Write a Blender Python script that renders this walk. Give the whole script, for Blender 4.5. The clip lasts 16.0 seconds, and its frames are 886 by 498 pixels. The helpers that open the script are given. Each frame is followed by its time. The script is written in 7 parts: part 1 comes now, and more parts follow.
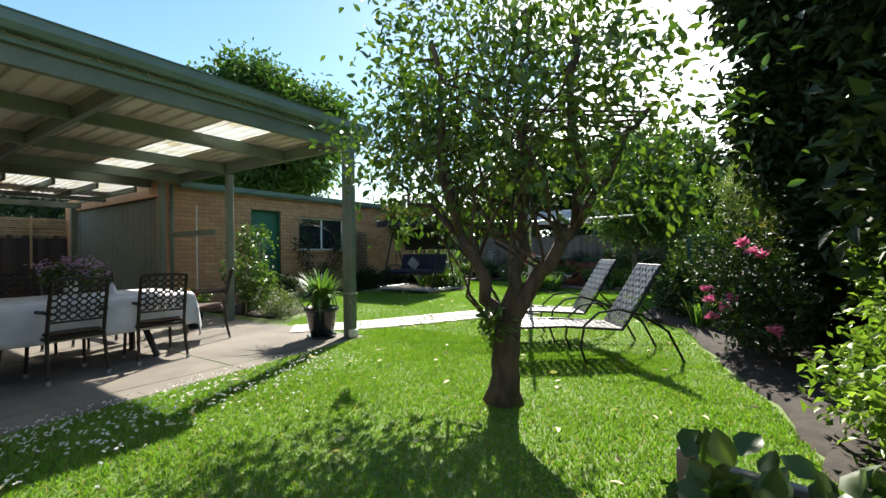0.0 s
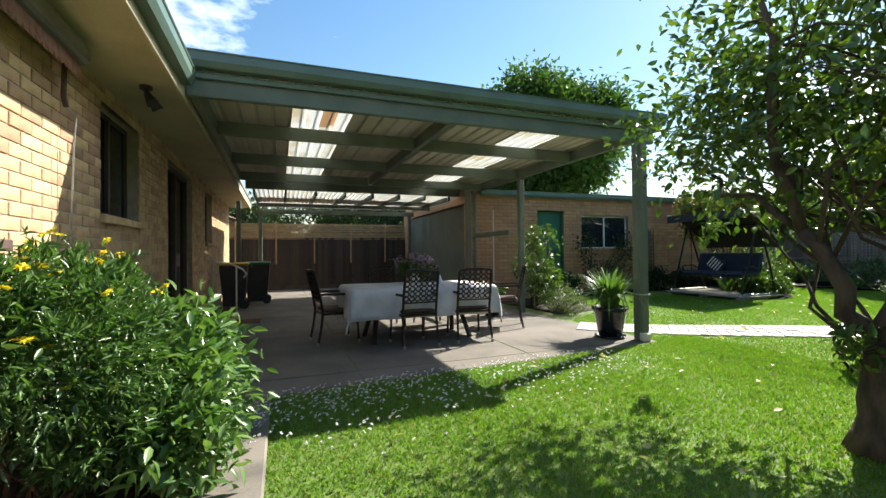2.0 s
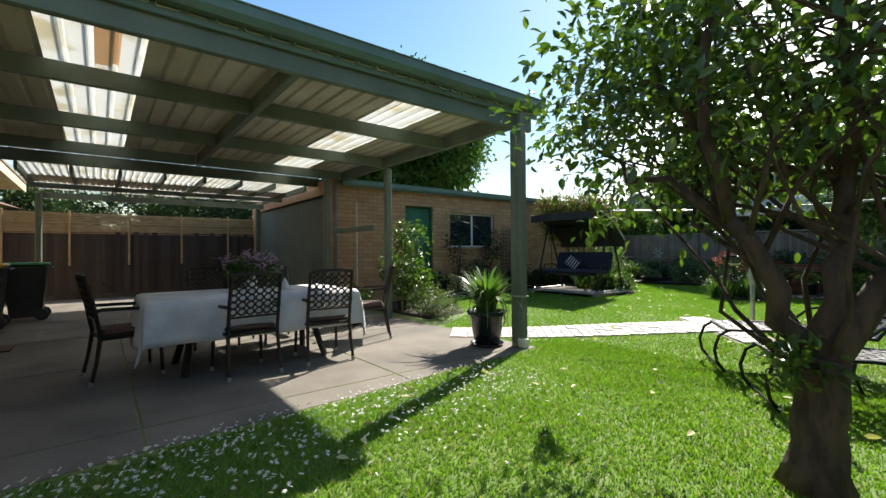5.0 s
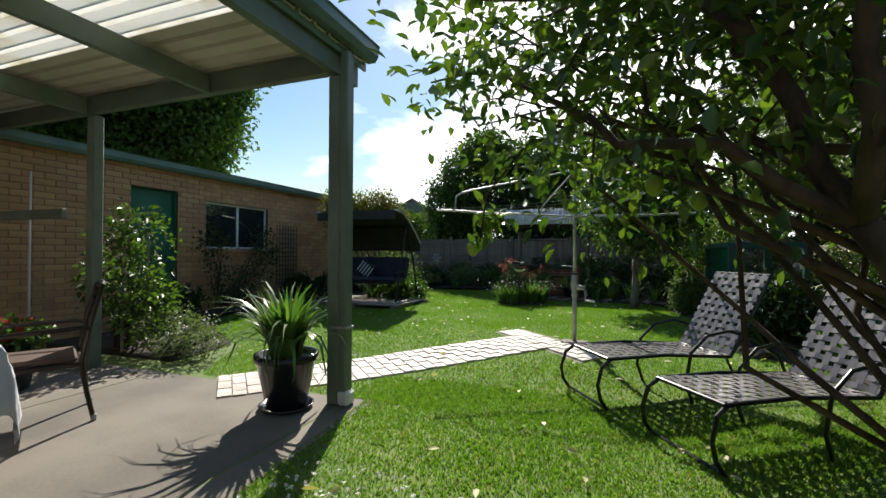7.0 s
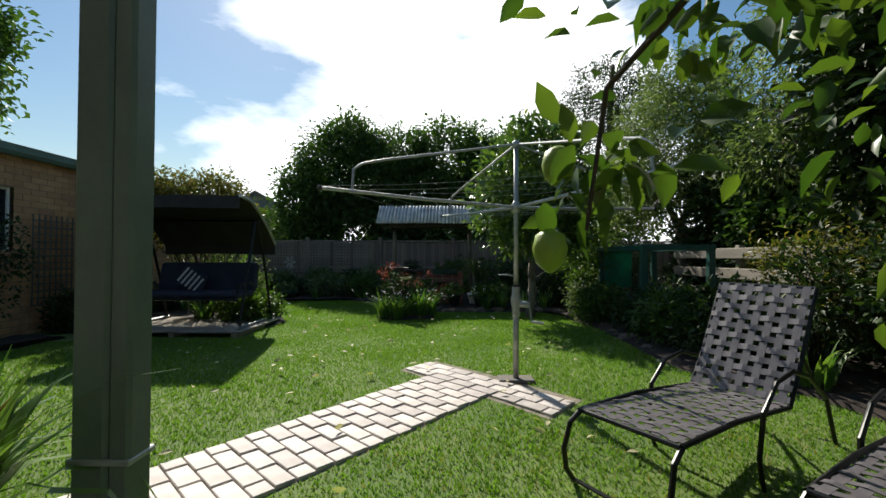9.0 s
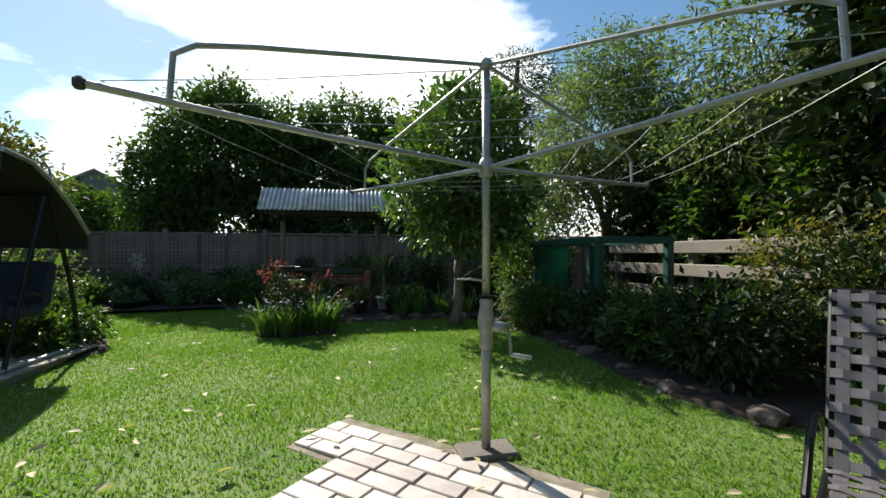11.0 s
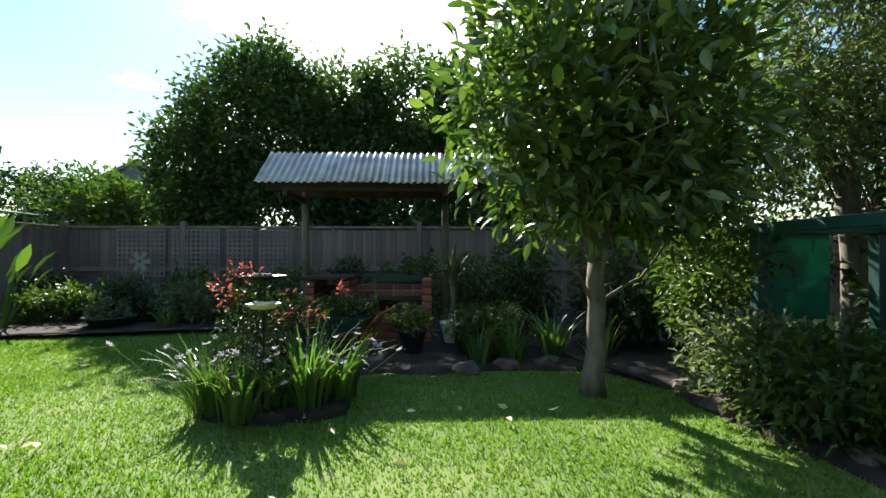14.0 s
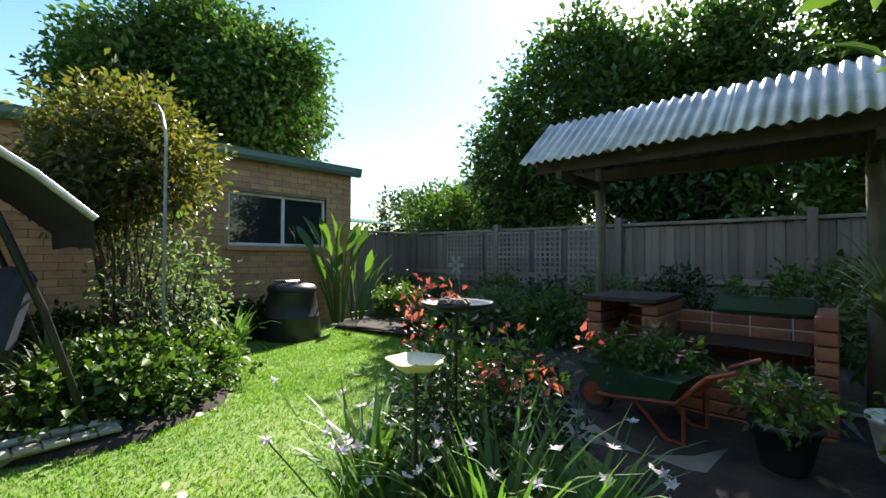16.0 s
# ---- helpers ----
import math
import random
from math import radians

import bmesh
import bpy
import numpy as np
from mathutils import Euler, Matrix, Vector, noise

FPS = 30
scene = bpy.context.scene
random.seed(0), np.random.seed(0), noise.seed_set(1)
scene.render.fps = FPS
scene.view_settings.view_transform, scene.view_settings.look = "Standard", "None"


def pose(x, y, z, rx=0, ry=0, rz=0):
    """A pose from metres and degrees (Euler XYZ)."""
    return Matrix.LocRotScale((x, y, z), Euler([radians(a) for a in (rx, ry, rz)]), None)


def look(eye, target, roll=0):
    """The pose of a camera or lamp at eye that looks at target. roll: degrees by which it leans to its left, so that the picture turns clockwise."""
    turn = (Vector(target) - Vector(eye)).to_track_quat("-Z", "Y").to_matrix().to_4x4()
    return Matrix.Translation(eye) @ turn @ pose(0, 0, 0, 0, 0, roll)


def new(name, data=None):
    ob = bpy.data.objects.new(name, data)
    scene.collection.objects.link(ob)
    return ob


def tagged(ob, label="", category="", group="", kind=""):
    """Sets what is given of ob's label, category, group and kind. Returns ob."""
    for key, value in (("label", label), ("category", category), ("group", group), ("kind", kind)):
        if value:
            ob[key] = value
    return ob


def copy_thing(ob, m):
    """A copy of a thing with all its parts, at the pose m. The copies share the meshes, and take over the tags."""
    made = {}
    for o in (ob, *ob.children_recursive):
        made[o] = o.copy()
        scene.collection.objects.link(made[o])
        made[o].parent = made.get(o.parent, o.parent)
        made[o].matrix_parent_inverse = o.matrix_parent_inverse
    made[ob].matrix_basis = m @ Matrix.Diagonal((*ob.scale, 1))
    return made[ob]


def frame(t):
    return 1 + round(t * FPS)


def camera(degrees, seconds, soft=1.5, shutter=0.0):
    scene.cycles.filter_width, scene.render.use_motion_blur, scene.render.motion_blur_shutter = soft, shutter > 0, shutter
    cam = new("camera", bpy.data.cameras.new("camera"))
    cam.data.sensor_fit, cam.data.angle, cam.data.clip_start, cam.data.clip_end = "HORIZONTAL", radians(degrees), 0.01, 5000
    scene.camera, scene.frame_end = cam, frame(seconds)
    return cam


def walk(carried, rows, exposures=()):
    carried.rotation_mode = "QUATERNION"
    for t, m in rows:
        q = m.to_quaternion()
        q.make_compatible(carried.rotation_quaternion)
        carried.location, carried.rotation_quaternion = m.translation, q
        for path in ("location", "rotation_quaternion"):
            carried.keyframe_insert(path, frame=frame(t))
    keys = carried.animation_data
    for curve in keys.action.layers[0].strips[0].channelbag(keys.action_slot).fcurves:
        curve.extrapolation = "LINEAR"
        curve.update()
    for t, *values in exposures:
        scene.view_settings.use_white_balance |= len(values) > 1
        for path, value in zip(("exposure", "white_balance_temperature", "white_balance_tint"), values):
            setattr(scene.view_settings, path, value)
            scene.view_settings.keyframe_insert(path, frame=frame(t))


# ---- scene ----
cam = camera(91.3, 16.0)
PATH = [
    (0, (0.276, 0.053, 1.178), (-0.849, 1.706, 1.19), -0.8),
    (0.5, (0.285, 0.065, 1.176), (-1.116, 1.492, 1.19), -1.0),
    (1, (0.274, -0.008, 1.177), (-1.326, 1.193, 1.194), -0.6),
    (1.5, (0.246, -0.074, 1.177), (-1.514, 0.876, 1.196), -0.4),
    (2, (0.226, -0.11, 1.184), (-1.648, 0.588, 1.203), -0.6),
    (2.5, (0.243, -0.159, 1.195), (-1.705, 0.293, 1.211), -0.7),
    (3, (0.237, -0.184, 1.19), (-1.745, 0.086, 1.205), -0.7),
    (3.5, (0.142, -0.112, 1.17), (-1.841, 0.142, 1.186), -0.8),
    (4, (-0.089, 0.023, 1.153), (-2.053, 0.396, 1.167), -0.7),
    (4.5, (-0.412, 0.211, 1.143), (-2.242, 1.018, 1.156), -0.5),
    (5, (-0.699, 0.412, 1.151), (-2.274, 1.645, 1.164), -0.5),
    (5.2, (-0.855, 0.509, 1.177), (-2.32, 1.87, 1.19), -0.4),
    (7.3, (-2.435, 1.621, 1.217), (-3.051, 3.523, 1.238), 0.2),
    (7.5, (-2.557, 1.78, 1.231), (-3.105, 3.703, 1.253), 0.1),
    (8, (-2.847, 2.174, 1.248), (-3.224, 4.137, 1.272), 0.1),
    (8.5, (-3.095, 2.589, 1.238), (-3.292, 4.579, 1.265), 0.1),
    (9, (-3.226, 3.048, 1.218), (-3.261, 5.047, 1.253), 0.2),
    (9.2, (-3.288, 3.238, 1.208), (-3.241, 5.237, 1.244), 0.3),
    (11.3, (-3.386, 4.987, 1.189), (-2.943, 6.937, 1.209), -0.0),
    (11.5, (-3.343, 5.199, 1.179), (-2.957, 7.162, 1.198), -0.1),
    (12, (-3.265, 5.724, 1.161), (-2.956, 7.7, 1.18), -0.1),
    (12.5, (-3.174, 6.252, 1.167), (-2.924, 8.236, 1.185), -0.2),
    (12.7, (-3.141, 6.471, 1.17), (-2.913, 8.458, 1.185), -0.3),
    (13, (-3.123, 6.784, 1.143), (-2.917, 8.773, 1.163), -0.1),
    (13.5, (-3.07, 7.304, 1.148), (-2.916, 9.298, 1.171), -0.1),
    (14, (-2.987, 7.828, 1.162), (-2.918, 9.826, 1.188), -0.0),
    (14.5, (-2.96, 8.325, 1.149), (-3.142, 10.317, 1.175), -0.2),
    (15, (-2.91, 8.762, 1.172), (-3.524, 10.665, 1.199), -0.2),
    (15.5, (-2.921, 9.199, 1.173), (-3.917, 10.934, 1.203), -0.1),
    (16, (-2.96, 9.543, 1.206), (-4.303, 11.025, 1.238), 0.3),
]
walk(cam, [(t, look(eye, target, roll)) for t, eye, target, roll in PATH], [(0, 1.45), (2, 1.4), (3.5, 1.25), (5, 1.25), (7.3, 0.66), (9.0, 0.43), (11.3, 0.88), (12.5, 1.08), (14, 1.5), (15, 1.65), (16, 1.8)])

# ---- world and sun ----
SUN_YAW, SUN_UP = 22.5, 40.0
world = bpy.data.worlds.new("world")
scene.world = world
world.use_nodes = True
wn, wl = world.node_tree.nodes, world.node_tree.links
bg = wn["Background"]
bg.inputs["Strength"].default_value = 0.062
sky = wn.new("ShaderNodeTexSky")
sky.sky_type = "NISHITA"
sky.sun_disc = False
sky.sun_elevation, sky.sun_rotation = radians(SUN_UP), radians(-SUN_YAW)
sky.air_density, sky.dust_density, sky.ozone_density = 1.5, 0.3, 2.6
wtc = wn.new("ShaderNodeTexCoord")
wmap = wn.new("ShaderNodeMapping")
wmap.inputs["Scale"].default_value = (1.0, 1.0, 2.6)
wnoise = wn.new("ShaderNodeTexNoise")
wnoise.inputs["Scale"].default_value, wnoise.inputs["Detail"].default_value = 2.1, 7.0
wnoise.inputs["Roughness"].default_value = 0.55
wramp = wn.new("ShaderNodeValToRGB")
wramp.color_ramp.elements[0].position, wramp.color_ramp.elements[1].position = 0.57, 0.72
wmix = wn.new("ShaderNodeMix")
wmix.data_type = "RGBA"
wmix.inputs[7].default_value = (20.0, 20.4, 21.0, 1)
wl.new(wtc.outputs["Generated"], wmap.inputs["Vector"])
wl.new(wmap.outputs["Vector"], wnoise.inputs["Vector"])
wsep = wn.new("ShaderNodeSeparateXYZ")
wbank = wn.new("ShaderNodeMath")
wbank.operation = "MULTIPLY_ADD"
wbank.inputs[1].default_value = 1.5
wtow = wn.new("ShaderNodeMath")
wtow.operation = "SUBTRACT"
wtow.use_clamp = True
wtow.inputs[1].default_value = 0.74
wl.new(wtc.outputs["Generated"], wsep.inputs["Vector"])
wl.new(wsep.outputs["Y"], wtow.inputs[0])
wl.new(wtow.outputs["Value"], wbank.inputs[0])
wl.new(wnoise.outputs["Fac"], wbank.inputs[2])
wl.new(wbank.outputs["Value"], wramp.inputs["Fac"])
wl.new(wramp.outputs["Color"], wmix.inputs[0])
wsat = wn.new("ShaderNodeHueSaturation")
wsat.inputs["Saturation"].default_value, wsat.inputs["Value"].default_value = 1.2, 1.15
wl.new(sky.outputs["Color"], wsat.inputs["Color"])
wl.new(wsat.outputs["Color"], wmix.inputs[6])
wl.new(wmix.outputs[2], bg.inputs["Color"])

sun_data = bpy.data.lights.new("sun", "SUN")
sun_data.energy, sun_data.angle, sun_data.color = 5.0, radians(0.55), (1.0, 0.935, 0.82)
sun = new("sun", sun_data)
to_sun = Vector((-math.sin(radians(SUN_YAW)) * math.cos(radians(SUN_UP)), math.cos(radians(SUN_YAW)) * math.cos(radians(SUN_UP)), math.sin(radians(SUN_UP))))
sun.matrix_world = look(to_sun * 60, (0, 0, 0))

# ---- materials ----


def material(name, col, col2=None, rough=0.7, scale=8.0, fine=60.0, bump=0.2, metal=0.0, vary=0.0, spec=0.5, stretch=(1, 1, 1), stains=0.25, islands=False):
    """Two-scale noise between two colours, with bump; vary: spread by piece."""
    m = bpy.data.materials.new(name)
    m.use_nodes = True
    n, l = m.node_tree.nodes, m.node_tree.links
    b = n["Principled BSDF"]
    b.inputs["Roughness"].default_value, b.inputs["Metallic"].default_value = rough, metal
    b.inputs["Specular IOR Level"].default_value = spec
    col2 = col2 or tuple(c * 0.72 for c in col)
    tc, mp = n.new("ShaderNodeTexCoord"), n.new("ShaderNodeMapping")
    mp.inputs["Scale"].default_value = stretch
    l.new(tc.outputs["Object"], mp.inputs["Vector"])
    big, small = n.new("ShaderNodeTexNoise"), n.new("ShaderNodeTexNoise")
    big.inputs["Scale"].default_value, big.inputs["Detail"].default_value = scale, 5
    small.inputs["Scale"].default_value, small.inputs["Detail"].default_value = fine, 3
    l.new(mp.outputs["Vector"], big.inputs["Vector"])
    l.new(mp.outputs["Vector"], small.inputs["Vector"])
    add = n.new("ShaderNodeMath")
    add.operation = "MULTIPLY_ADD"
    add.inputs[1].default_value = stains
    l.new(small.outputs["Fac"], add.inputs[0])
    l.new(big.outputs["Fac"], add.inputs[2])
    ramp = n.new("ShaderNodeMapRange")
    ramp.inputs[1].default_value, ramp.inputs[2].default_value = 0.42 + stains * 0.35, 0.62 + stains * 0.65
    l.new(add.outputs[0], ramp.inputs[0])
    mix = n.new("ShaderNodeMix")
    mix.data_type = "RGBA"
    mix.inputs[6].default_value, mix.inputs[7].default_value = (*col, 1), (*col2, 1)
    l.new(ramp.outputs[0], mix.inputs[0])
    out = mix.outputs[2]
    if vary:
        hs = n.new("ShaderNodeHueSaturation")
        if islands:
            src = n.new("ShaderNodeNewGeometry").outputs["Random Per Island"]
        else:
            src = n.new("ShaderNodeObjectInfo").outputs["Random"]
        mr = n.new("ShaderNodeMapRange")
        mr.inputs[3].default_value, mr.inputs[4].default_value = 1 - vary, 1 + vary
        l.new(src, mr.inputs[0])
        l.new(mr.outputs[0], hs.inputs["Value"])
        mh = n.new("ShaderNodeMapRange")
        mh.inputs[3].default_value, mh.inputs[4].default_value = 0.5 - vary * 0.05, 0.5 + vary * 0.05
        l.new(src, mh.inputs[0])
        l.new(mh.outputs[0], hs.inputs["Hue"])
        l.new(out, hs.inputs["Color"])
        out = hs.outputs["Color"]
    l.new(out, b.inputs["Base Color"])
    if bump:
        bp = n.new("ShaderNodeBump")
        bp.inputs["Strength"].default_value, bp.inputs["Distance"].default_value = bump, 0.01
        l.new(add.outputs[0], bp.inputs["Height"])
        l.new(bp.outputs["Normal"], b.inputs["Normal"])
    return m


def leaf_material(name, col, col2, rough=0.42, through_light=0.35, spec=0.5, tint=(1.35, 1.55, 0.55)):
    m = bpy.data.materials.new(name)
    m.use_nodes = True
    n, l = m.node_tree.nodes, m.node_tree.links
    b = n["Principled BSDF"]
    b.inputs["Roughness"].default_value = rough
    b.inputs["Specular IOR Level"].default_value = spec
    rnd = n.new("ShaderNodeNewGeometry").outputs["Random Per Island"]
    mix = n.new("ShaderNodeMix")
    mix.data_type = "RGBA"
    mix.inputs[6].default_value, mix.inputs[7].default_value = (*col, 1), (*col2, 1)
    curve = n.new("ShaderNodeMath")
    curve.operation = "POWER"
    curve.inputs[1].default_value = 2.0
    l.new(rnd, curve.inputs[0])
    l.new(curve.outputs[0], mix.inputs[0])
    l.new(mix.outputs[2], b.inputs["Base Color"])
    tr = n.new("ShaderNodeBsdfTranslucent")
    warm = n.new("ShaderNodeMix")
    warm.data_type, warm.blend_type = "RGBA", "MULTIPLY"
    warm.inputs[0].default_value = 1.0
    warm.inputs[7].default_value = (*tint, 1)
    l.new(mix.outputs[2], warm.inputs[6])
    l.new(warm.outputs[2], tr.inputs["Color"])
    ms = n.new("ShaderNodeMixShader")
    ms.inputs[0].default_value = through_light
    l.new(b.outputs[0], ms.inputs[1])
    l.new(tr.outputs[0], ms.inputs[2])
    l.new(ms.outputs[0], n["Material Output"].inputs["Surface"])
    return m


def sheet_material(name, col, amount):
    """Thin translucent roofing."""
    m = bpy.data.materials.new(name)
    m.use_nodes = True
    n, l = m.node_tree.nodes, m.node_tree.links
    b = n["Principled BSDF"]
    b.inputs["Base Color"].default_value = (*col, 1)
    b.inputs["Roughness"].default_value = 0.35
    tc, noise_t = n.new("ShaderNodeTexCoord"), n.new("ShaderNodeTexNoise")
    noise_t.inputs["Scale"].default_value = 3.0
    l.new(tc.outputs["Object"], noise_t.inputs["Vector"])
    mix = n.new("ShaderNodeMix")
    mix.data_type = "RGBA"
    mix.inputs[6].default_value, mix.inputs[7].default_value = (*col, 1), (col[0] * 0.8, col[1] * 0.75, col[2] * 0.62, 1)
    mr = n.new("ShaderNodeMapRange")
    mr.inputs[1].default_value, mr.inputs[2].default_value = 0.5, 0.7
    l.new(noise_t.outputs["Fac"], mr.inputs[0])
    l.new(mr.outputs[0], mix.inputs[0])
    tr = n.new("ShaderNodeBsdfTranslucent")
    l.new(mix.outputs[2], tr.inputs["Color"])
    ms = n.new("ShaderNodeMixShader")
    ms.inputs[0].default_value = amount
    l.new(b.outputs[0], ms.inputs[1])
    l.new(tr.outputs[0], ms.inputs[2])
    l.new(ms.outputs[0], n["Material Output"].inputs["Surface"])
    return m


def glass_material(name, tint=(0.02, 0.025, 0.028)):
    m = bpy.data.materials.new(name)
    m.use_nodes = True
    b = m.node_tree.nodes["Principled BSDF"]
    b.inputs["Base Color"].default_value = (*tint, 1)
    b.inputs["Roughness"].default_value = 0.03
    b.inputs["Specular IOR Level"].default_value = 0.8
    return m


def clear_glass(name):
    m = bpy.data.materials.new(name)
    m.use_nodes = True
    n, l = m.node_tree.nodes, m.node_tree.links
    b = n["Principled BSDF"]
    b.inputs["Base Color"].default_value = (0.95, 0.97, 0.96, 1)
    b.inputs["Roughness"].default_value, b.inputs["Transmission Weight"].default_value = 0.01, 1.0
    b.inputs["IOR"].default_value = 1.45
    return m


M_LAWN = material("lawn_soil", (0.09, 0.15, 0.03), (0.14, 0.19, 0.046), 0.9, 1.6, 70, 0.6)
M_GRASS = leaf_material("grass", (0.125, 0.235, 0.034), (0.205, 0.32, 0.052), 0.65, 0.38, 0.12)
M_GRASS_DRY = leaf_material("dry_grass", (0.28, 0.25, 0.1), (0.36, 0.3, 0.14), 0.6, 0.3, 0.3)
M_SOIL = material("soil", (0.04, 0.029, 0.021), (0.018, 0.013, 0.01), 0.95, 9, 90, 0.9)
M_CONC = material("concrete", (0.18, 0.158, 0.132), (0.112, 0.1, 0.084), 0.85, 1.4, 45, 0.25, vary=0.07)
M_STRIP = material("old_concrete", (0.2, 0.18, 0.155), (0.11, 0.1, 0.085), 0.9, 3, 60, 0.4)
M_PAVER = material("clay_paver", (0.56, 0.51, 0.47), (0.44, 0.39, 0.35), 0.65, 6, 70, 0.35, vary=0.2)
M_JOINT = material("joint_sand", (0.14, 0.13, 0.09), (0.07, 0.08, 0.04), 0.95, 12, 90, 0.5)
M_PSAND = material("pale_sand", (0.26, 0.22, 0.17), (0.15, 0.14, 0.09), 0.95, 12, 90, 0.5)
M_BRICK = material("cream_brick", (0.6, 0.43, 0.25), (0.4, 0.245, 0.13), 0.85, 7, 80, 0.4, vary=0.3)
M_BRICK_J = material("cream_brick_far", (0.56, 0.4, 0.235), (0.44, 0.29, 0.16), 0.85, 7, 80, 0.4, vary=0.2, islands=True)
M_SBRICK = material("shed_brick", (0.52, 0.3, 0.155), (0.43, 0.235, 0.12), 0.85, 6, 70, 0.4, vary=0.13)
M_SBRICK_J = material("shed_brick_far", (0.52, 0.3, 0.155), (0.43, 0.235, 0.12), 0.85, 6, 70, 0.4, vary=0.13, islands=True)
M_RBRICK = material("red_brick", (0.3, 0.11, 0.065), (0.2, 0.075, 0.045), 0.85, 8, 80, 0.4, vary=0.2)
M_MORTAR = material("mortar", (0.5, 0.44, 0.35), (0.38, 0.33, 0.26), 0.95, 10, 90, 0.3)
M_SMORTAR = material("shed_mortar", (0.3, 0.21, 0.14), (0.22, 0.15, 0.1), 0.95, 10, 90, 0.3)
M_GREEN = material("sage_paint", (0.15, 0.185, 0.145), (0.11, 0.14, 0.11), 0.5, 3, 50, 0.12)
M_GUTTER = material("gutter_green", (0.13, 0.2, 0.17), (0.1, 0.155, 0.13), 0.35, 2, 40, 0.05)
M_DOORG = material("green_door_paint", (0.03, 0.16, 0.1), (0.022, 0.12, 0.075), 0.45, 3, 40, 0.1)
M_TILT = material("tilt_door_paint", (0.12, 0.145, 0.11), (0.09, 0.11, 0.085), 0.6, 2, 30, 0.1)
M_SOFFIT = material("soffit_cream", (0.5, 0.46, 0.3), (0.4, 0.37, 0.24), 0.7, 2, 50, 0.1)
M_SHEET = material("roof_sheet_under", (0.62, 0.58, 0.49), (0.5, 0.46, 0.38), 0.5, 2, 40, 0.1)
M_SKYL = sheet_material("translucent_sheet", (0.82, 0.82, 0.79), 0.62)
M_SKYL_STAIN = sheet_material("stained_translucent_sheet", (0.6, 0.47, 0.33), 0.6)
M_ZINC = material("weathered_zinc", (0.5, 0.5, 0.48), (0.33, 0.32, 0.3), 0.42, 4, 50, 0.15, metal=0.55)
M_PALE = material("paling", (0.068, 0.05, 0.037), (0.038, 0.028, 0.021), 0.9, 5, 60, 0.5, vary=0.25, stretch=(1, 1, 0.12))
M_PALE_B = material("grey_paling", (0.22, 0.18, 0.145), (0.13, 0.105, 0.085), 0.9, 5, 60, 0.5, vary=0.25, stretch=(1, 1, 0.12))
M_PALE_J = material("paling_far", (0.16, 0.145, 0.125), (0.095, 0.085, 0.072), 0.9, 5, 60, 0.5, vary=0.25, stretch=(1, 1, 0.12), islands=True)
M_RAIL = material("grey_sleeper", (0.3, 0.27, 0.22), (0.17, 0.15, 0.12), 0.9, 3, 60, 0.5, stretch=(0.15, 0.15, 1))
M_BAMBOO = material("bamboo", (0.4, 0.26, 0.12), (0.3, 0.19, 0.08), 0.7, 5, 60, 0.3, vary=0.25, islands=True)
M_WHITE = material("white_paint", (0.78, 0.77, 0.73), (0.68, 0.66, 0.62), 0.5, 4, 50, 0.08)
M_ALU = material("grey_frame", (0.3, 0.31, 0.29), (0.22, 0.23, 0.215), 0.4, 4, 40, 0.05, metal=0.4)
M_DARKWOOD = material("dark_timber", (0.07, 0.045, 0.03), (0.04, 0.027, 0.02), 0.6, 4, 50, 0.3)
M_CHAIR = material("bronze_iron", (0.035, 0.027, 0.022), (0.022, 0.018, 0.016), 0.4, 8, 60, 0.15, metal=0.6)
M_CUSH = material("brown_cushion", (0.085, 0.05, 0.038), (0.06, 0.036, 0.028), 0.9, 6, 120, 0.3)
M_CLOTH = material("tablecloth", (0.6, 0.6, 0.64), (0.46, 0.47, 0.52), 0.85, 5, 160, 0.15)
M_BLACK = material("black_plastic", (0.018, 0.019, 0.02), (0.03, 0.03, 0.032), 0.4, 4, 50, 0.08)
M_POT = material("glazed_pot", (0.02, 0.024, 0.03), (0.012, 0.014, 0.018), 0.2, 5, 40, 0.05)
M_IRON = material("black_frame", (0.015, 0.016, 0.015), (0.025, 0.025, 0.024), 0.35, 6, 60, 0.08, metal=0.5)
M_STRAP = material("vinyl_strap", (0.15, 0.14, 0.145), (0.11, 0.1, 0.105), 0.32, 10, 80, 0.08)
M_GALV = material("galvanised", (0.42, 0.43, 0.42), (0.3, 0.31, 0.3), 0.5, 9, 60, 0.12, metal=0.5)
M_BARK = material("bark", (0.1, 0.07, 0.05), (0.042, 0.03, 0.022), 0.95, 14, 70, 1.0, stretch=(1, 1, 0.35))
M_BARKG = material("grey_bark", (0.2, 0.17, 0.13), (0.11, 0.095, 0.07), 0.9, 12, 60, 0.6, stretch=(1, 1, 0.4))
M_CANOPY = material("swing_canvas", (0.022, 0.02, 0.019), (0.035, 0.031, 0.029), 0.9, 5, 120, 0.15)
M_NAVY = material("navy_cushion", (0.03, 0.035, 0.06), (0.022, 0.026, 0.045), 0.9, 5, 120, 0.2)
M_STRIPE = material("pale_stripe", (0.62, 0.62, 0.6), (0.5, 0.5, 0.48), 0.9, 5, 120, 0.15)
M_DECK = material("weathered_deck", (0.4, 0.36, 0.3), (0.26, 0.23, 0.19), 0.9, 5, 60, 0.4, vary=0.2)
M_TEAL = material("teal_paint", (0.014, 0.085, 0.065), (0.01, 0.06, 0.048), 0.5, 4, 50, 0.1)
M_SHADE = sheet_material("green_shade_cloth", (0.015, 0.2, 0.125), 0.5)
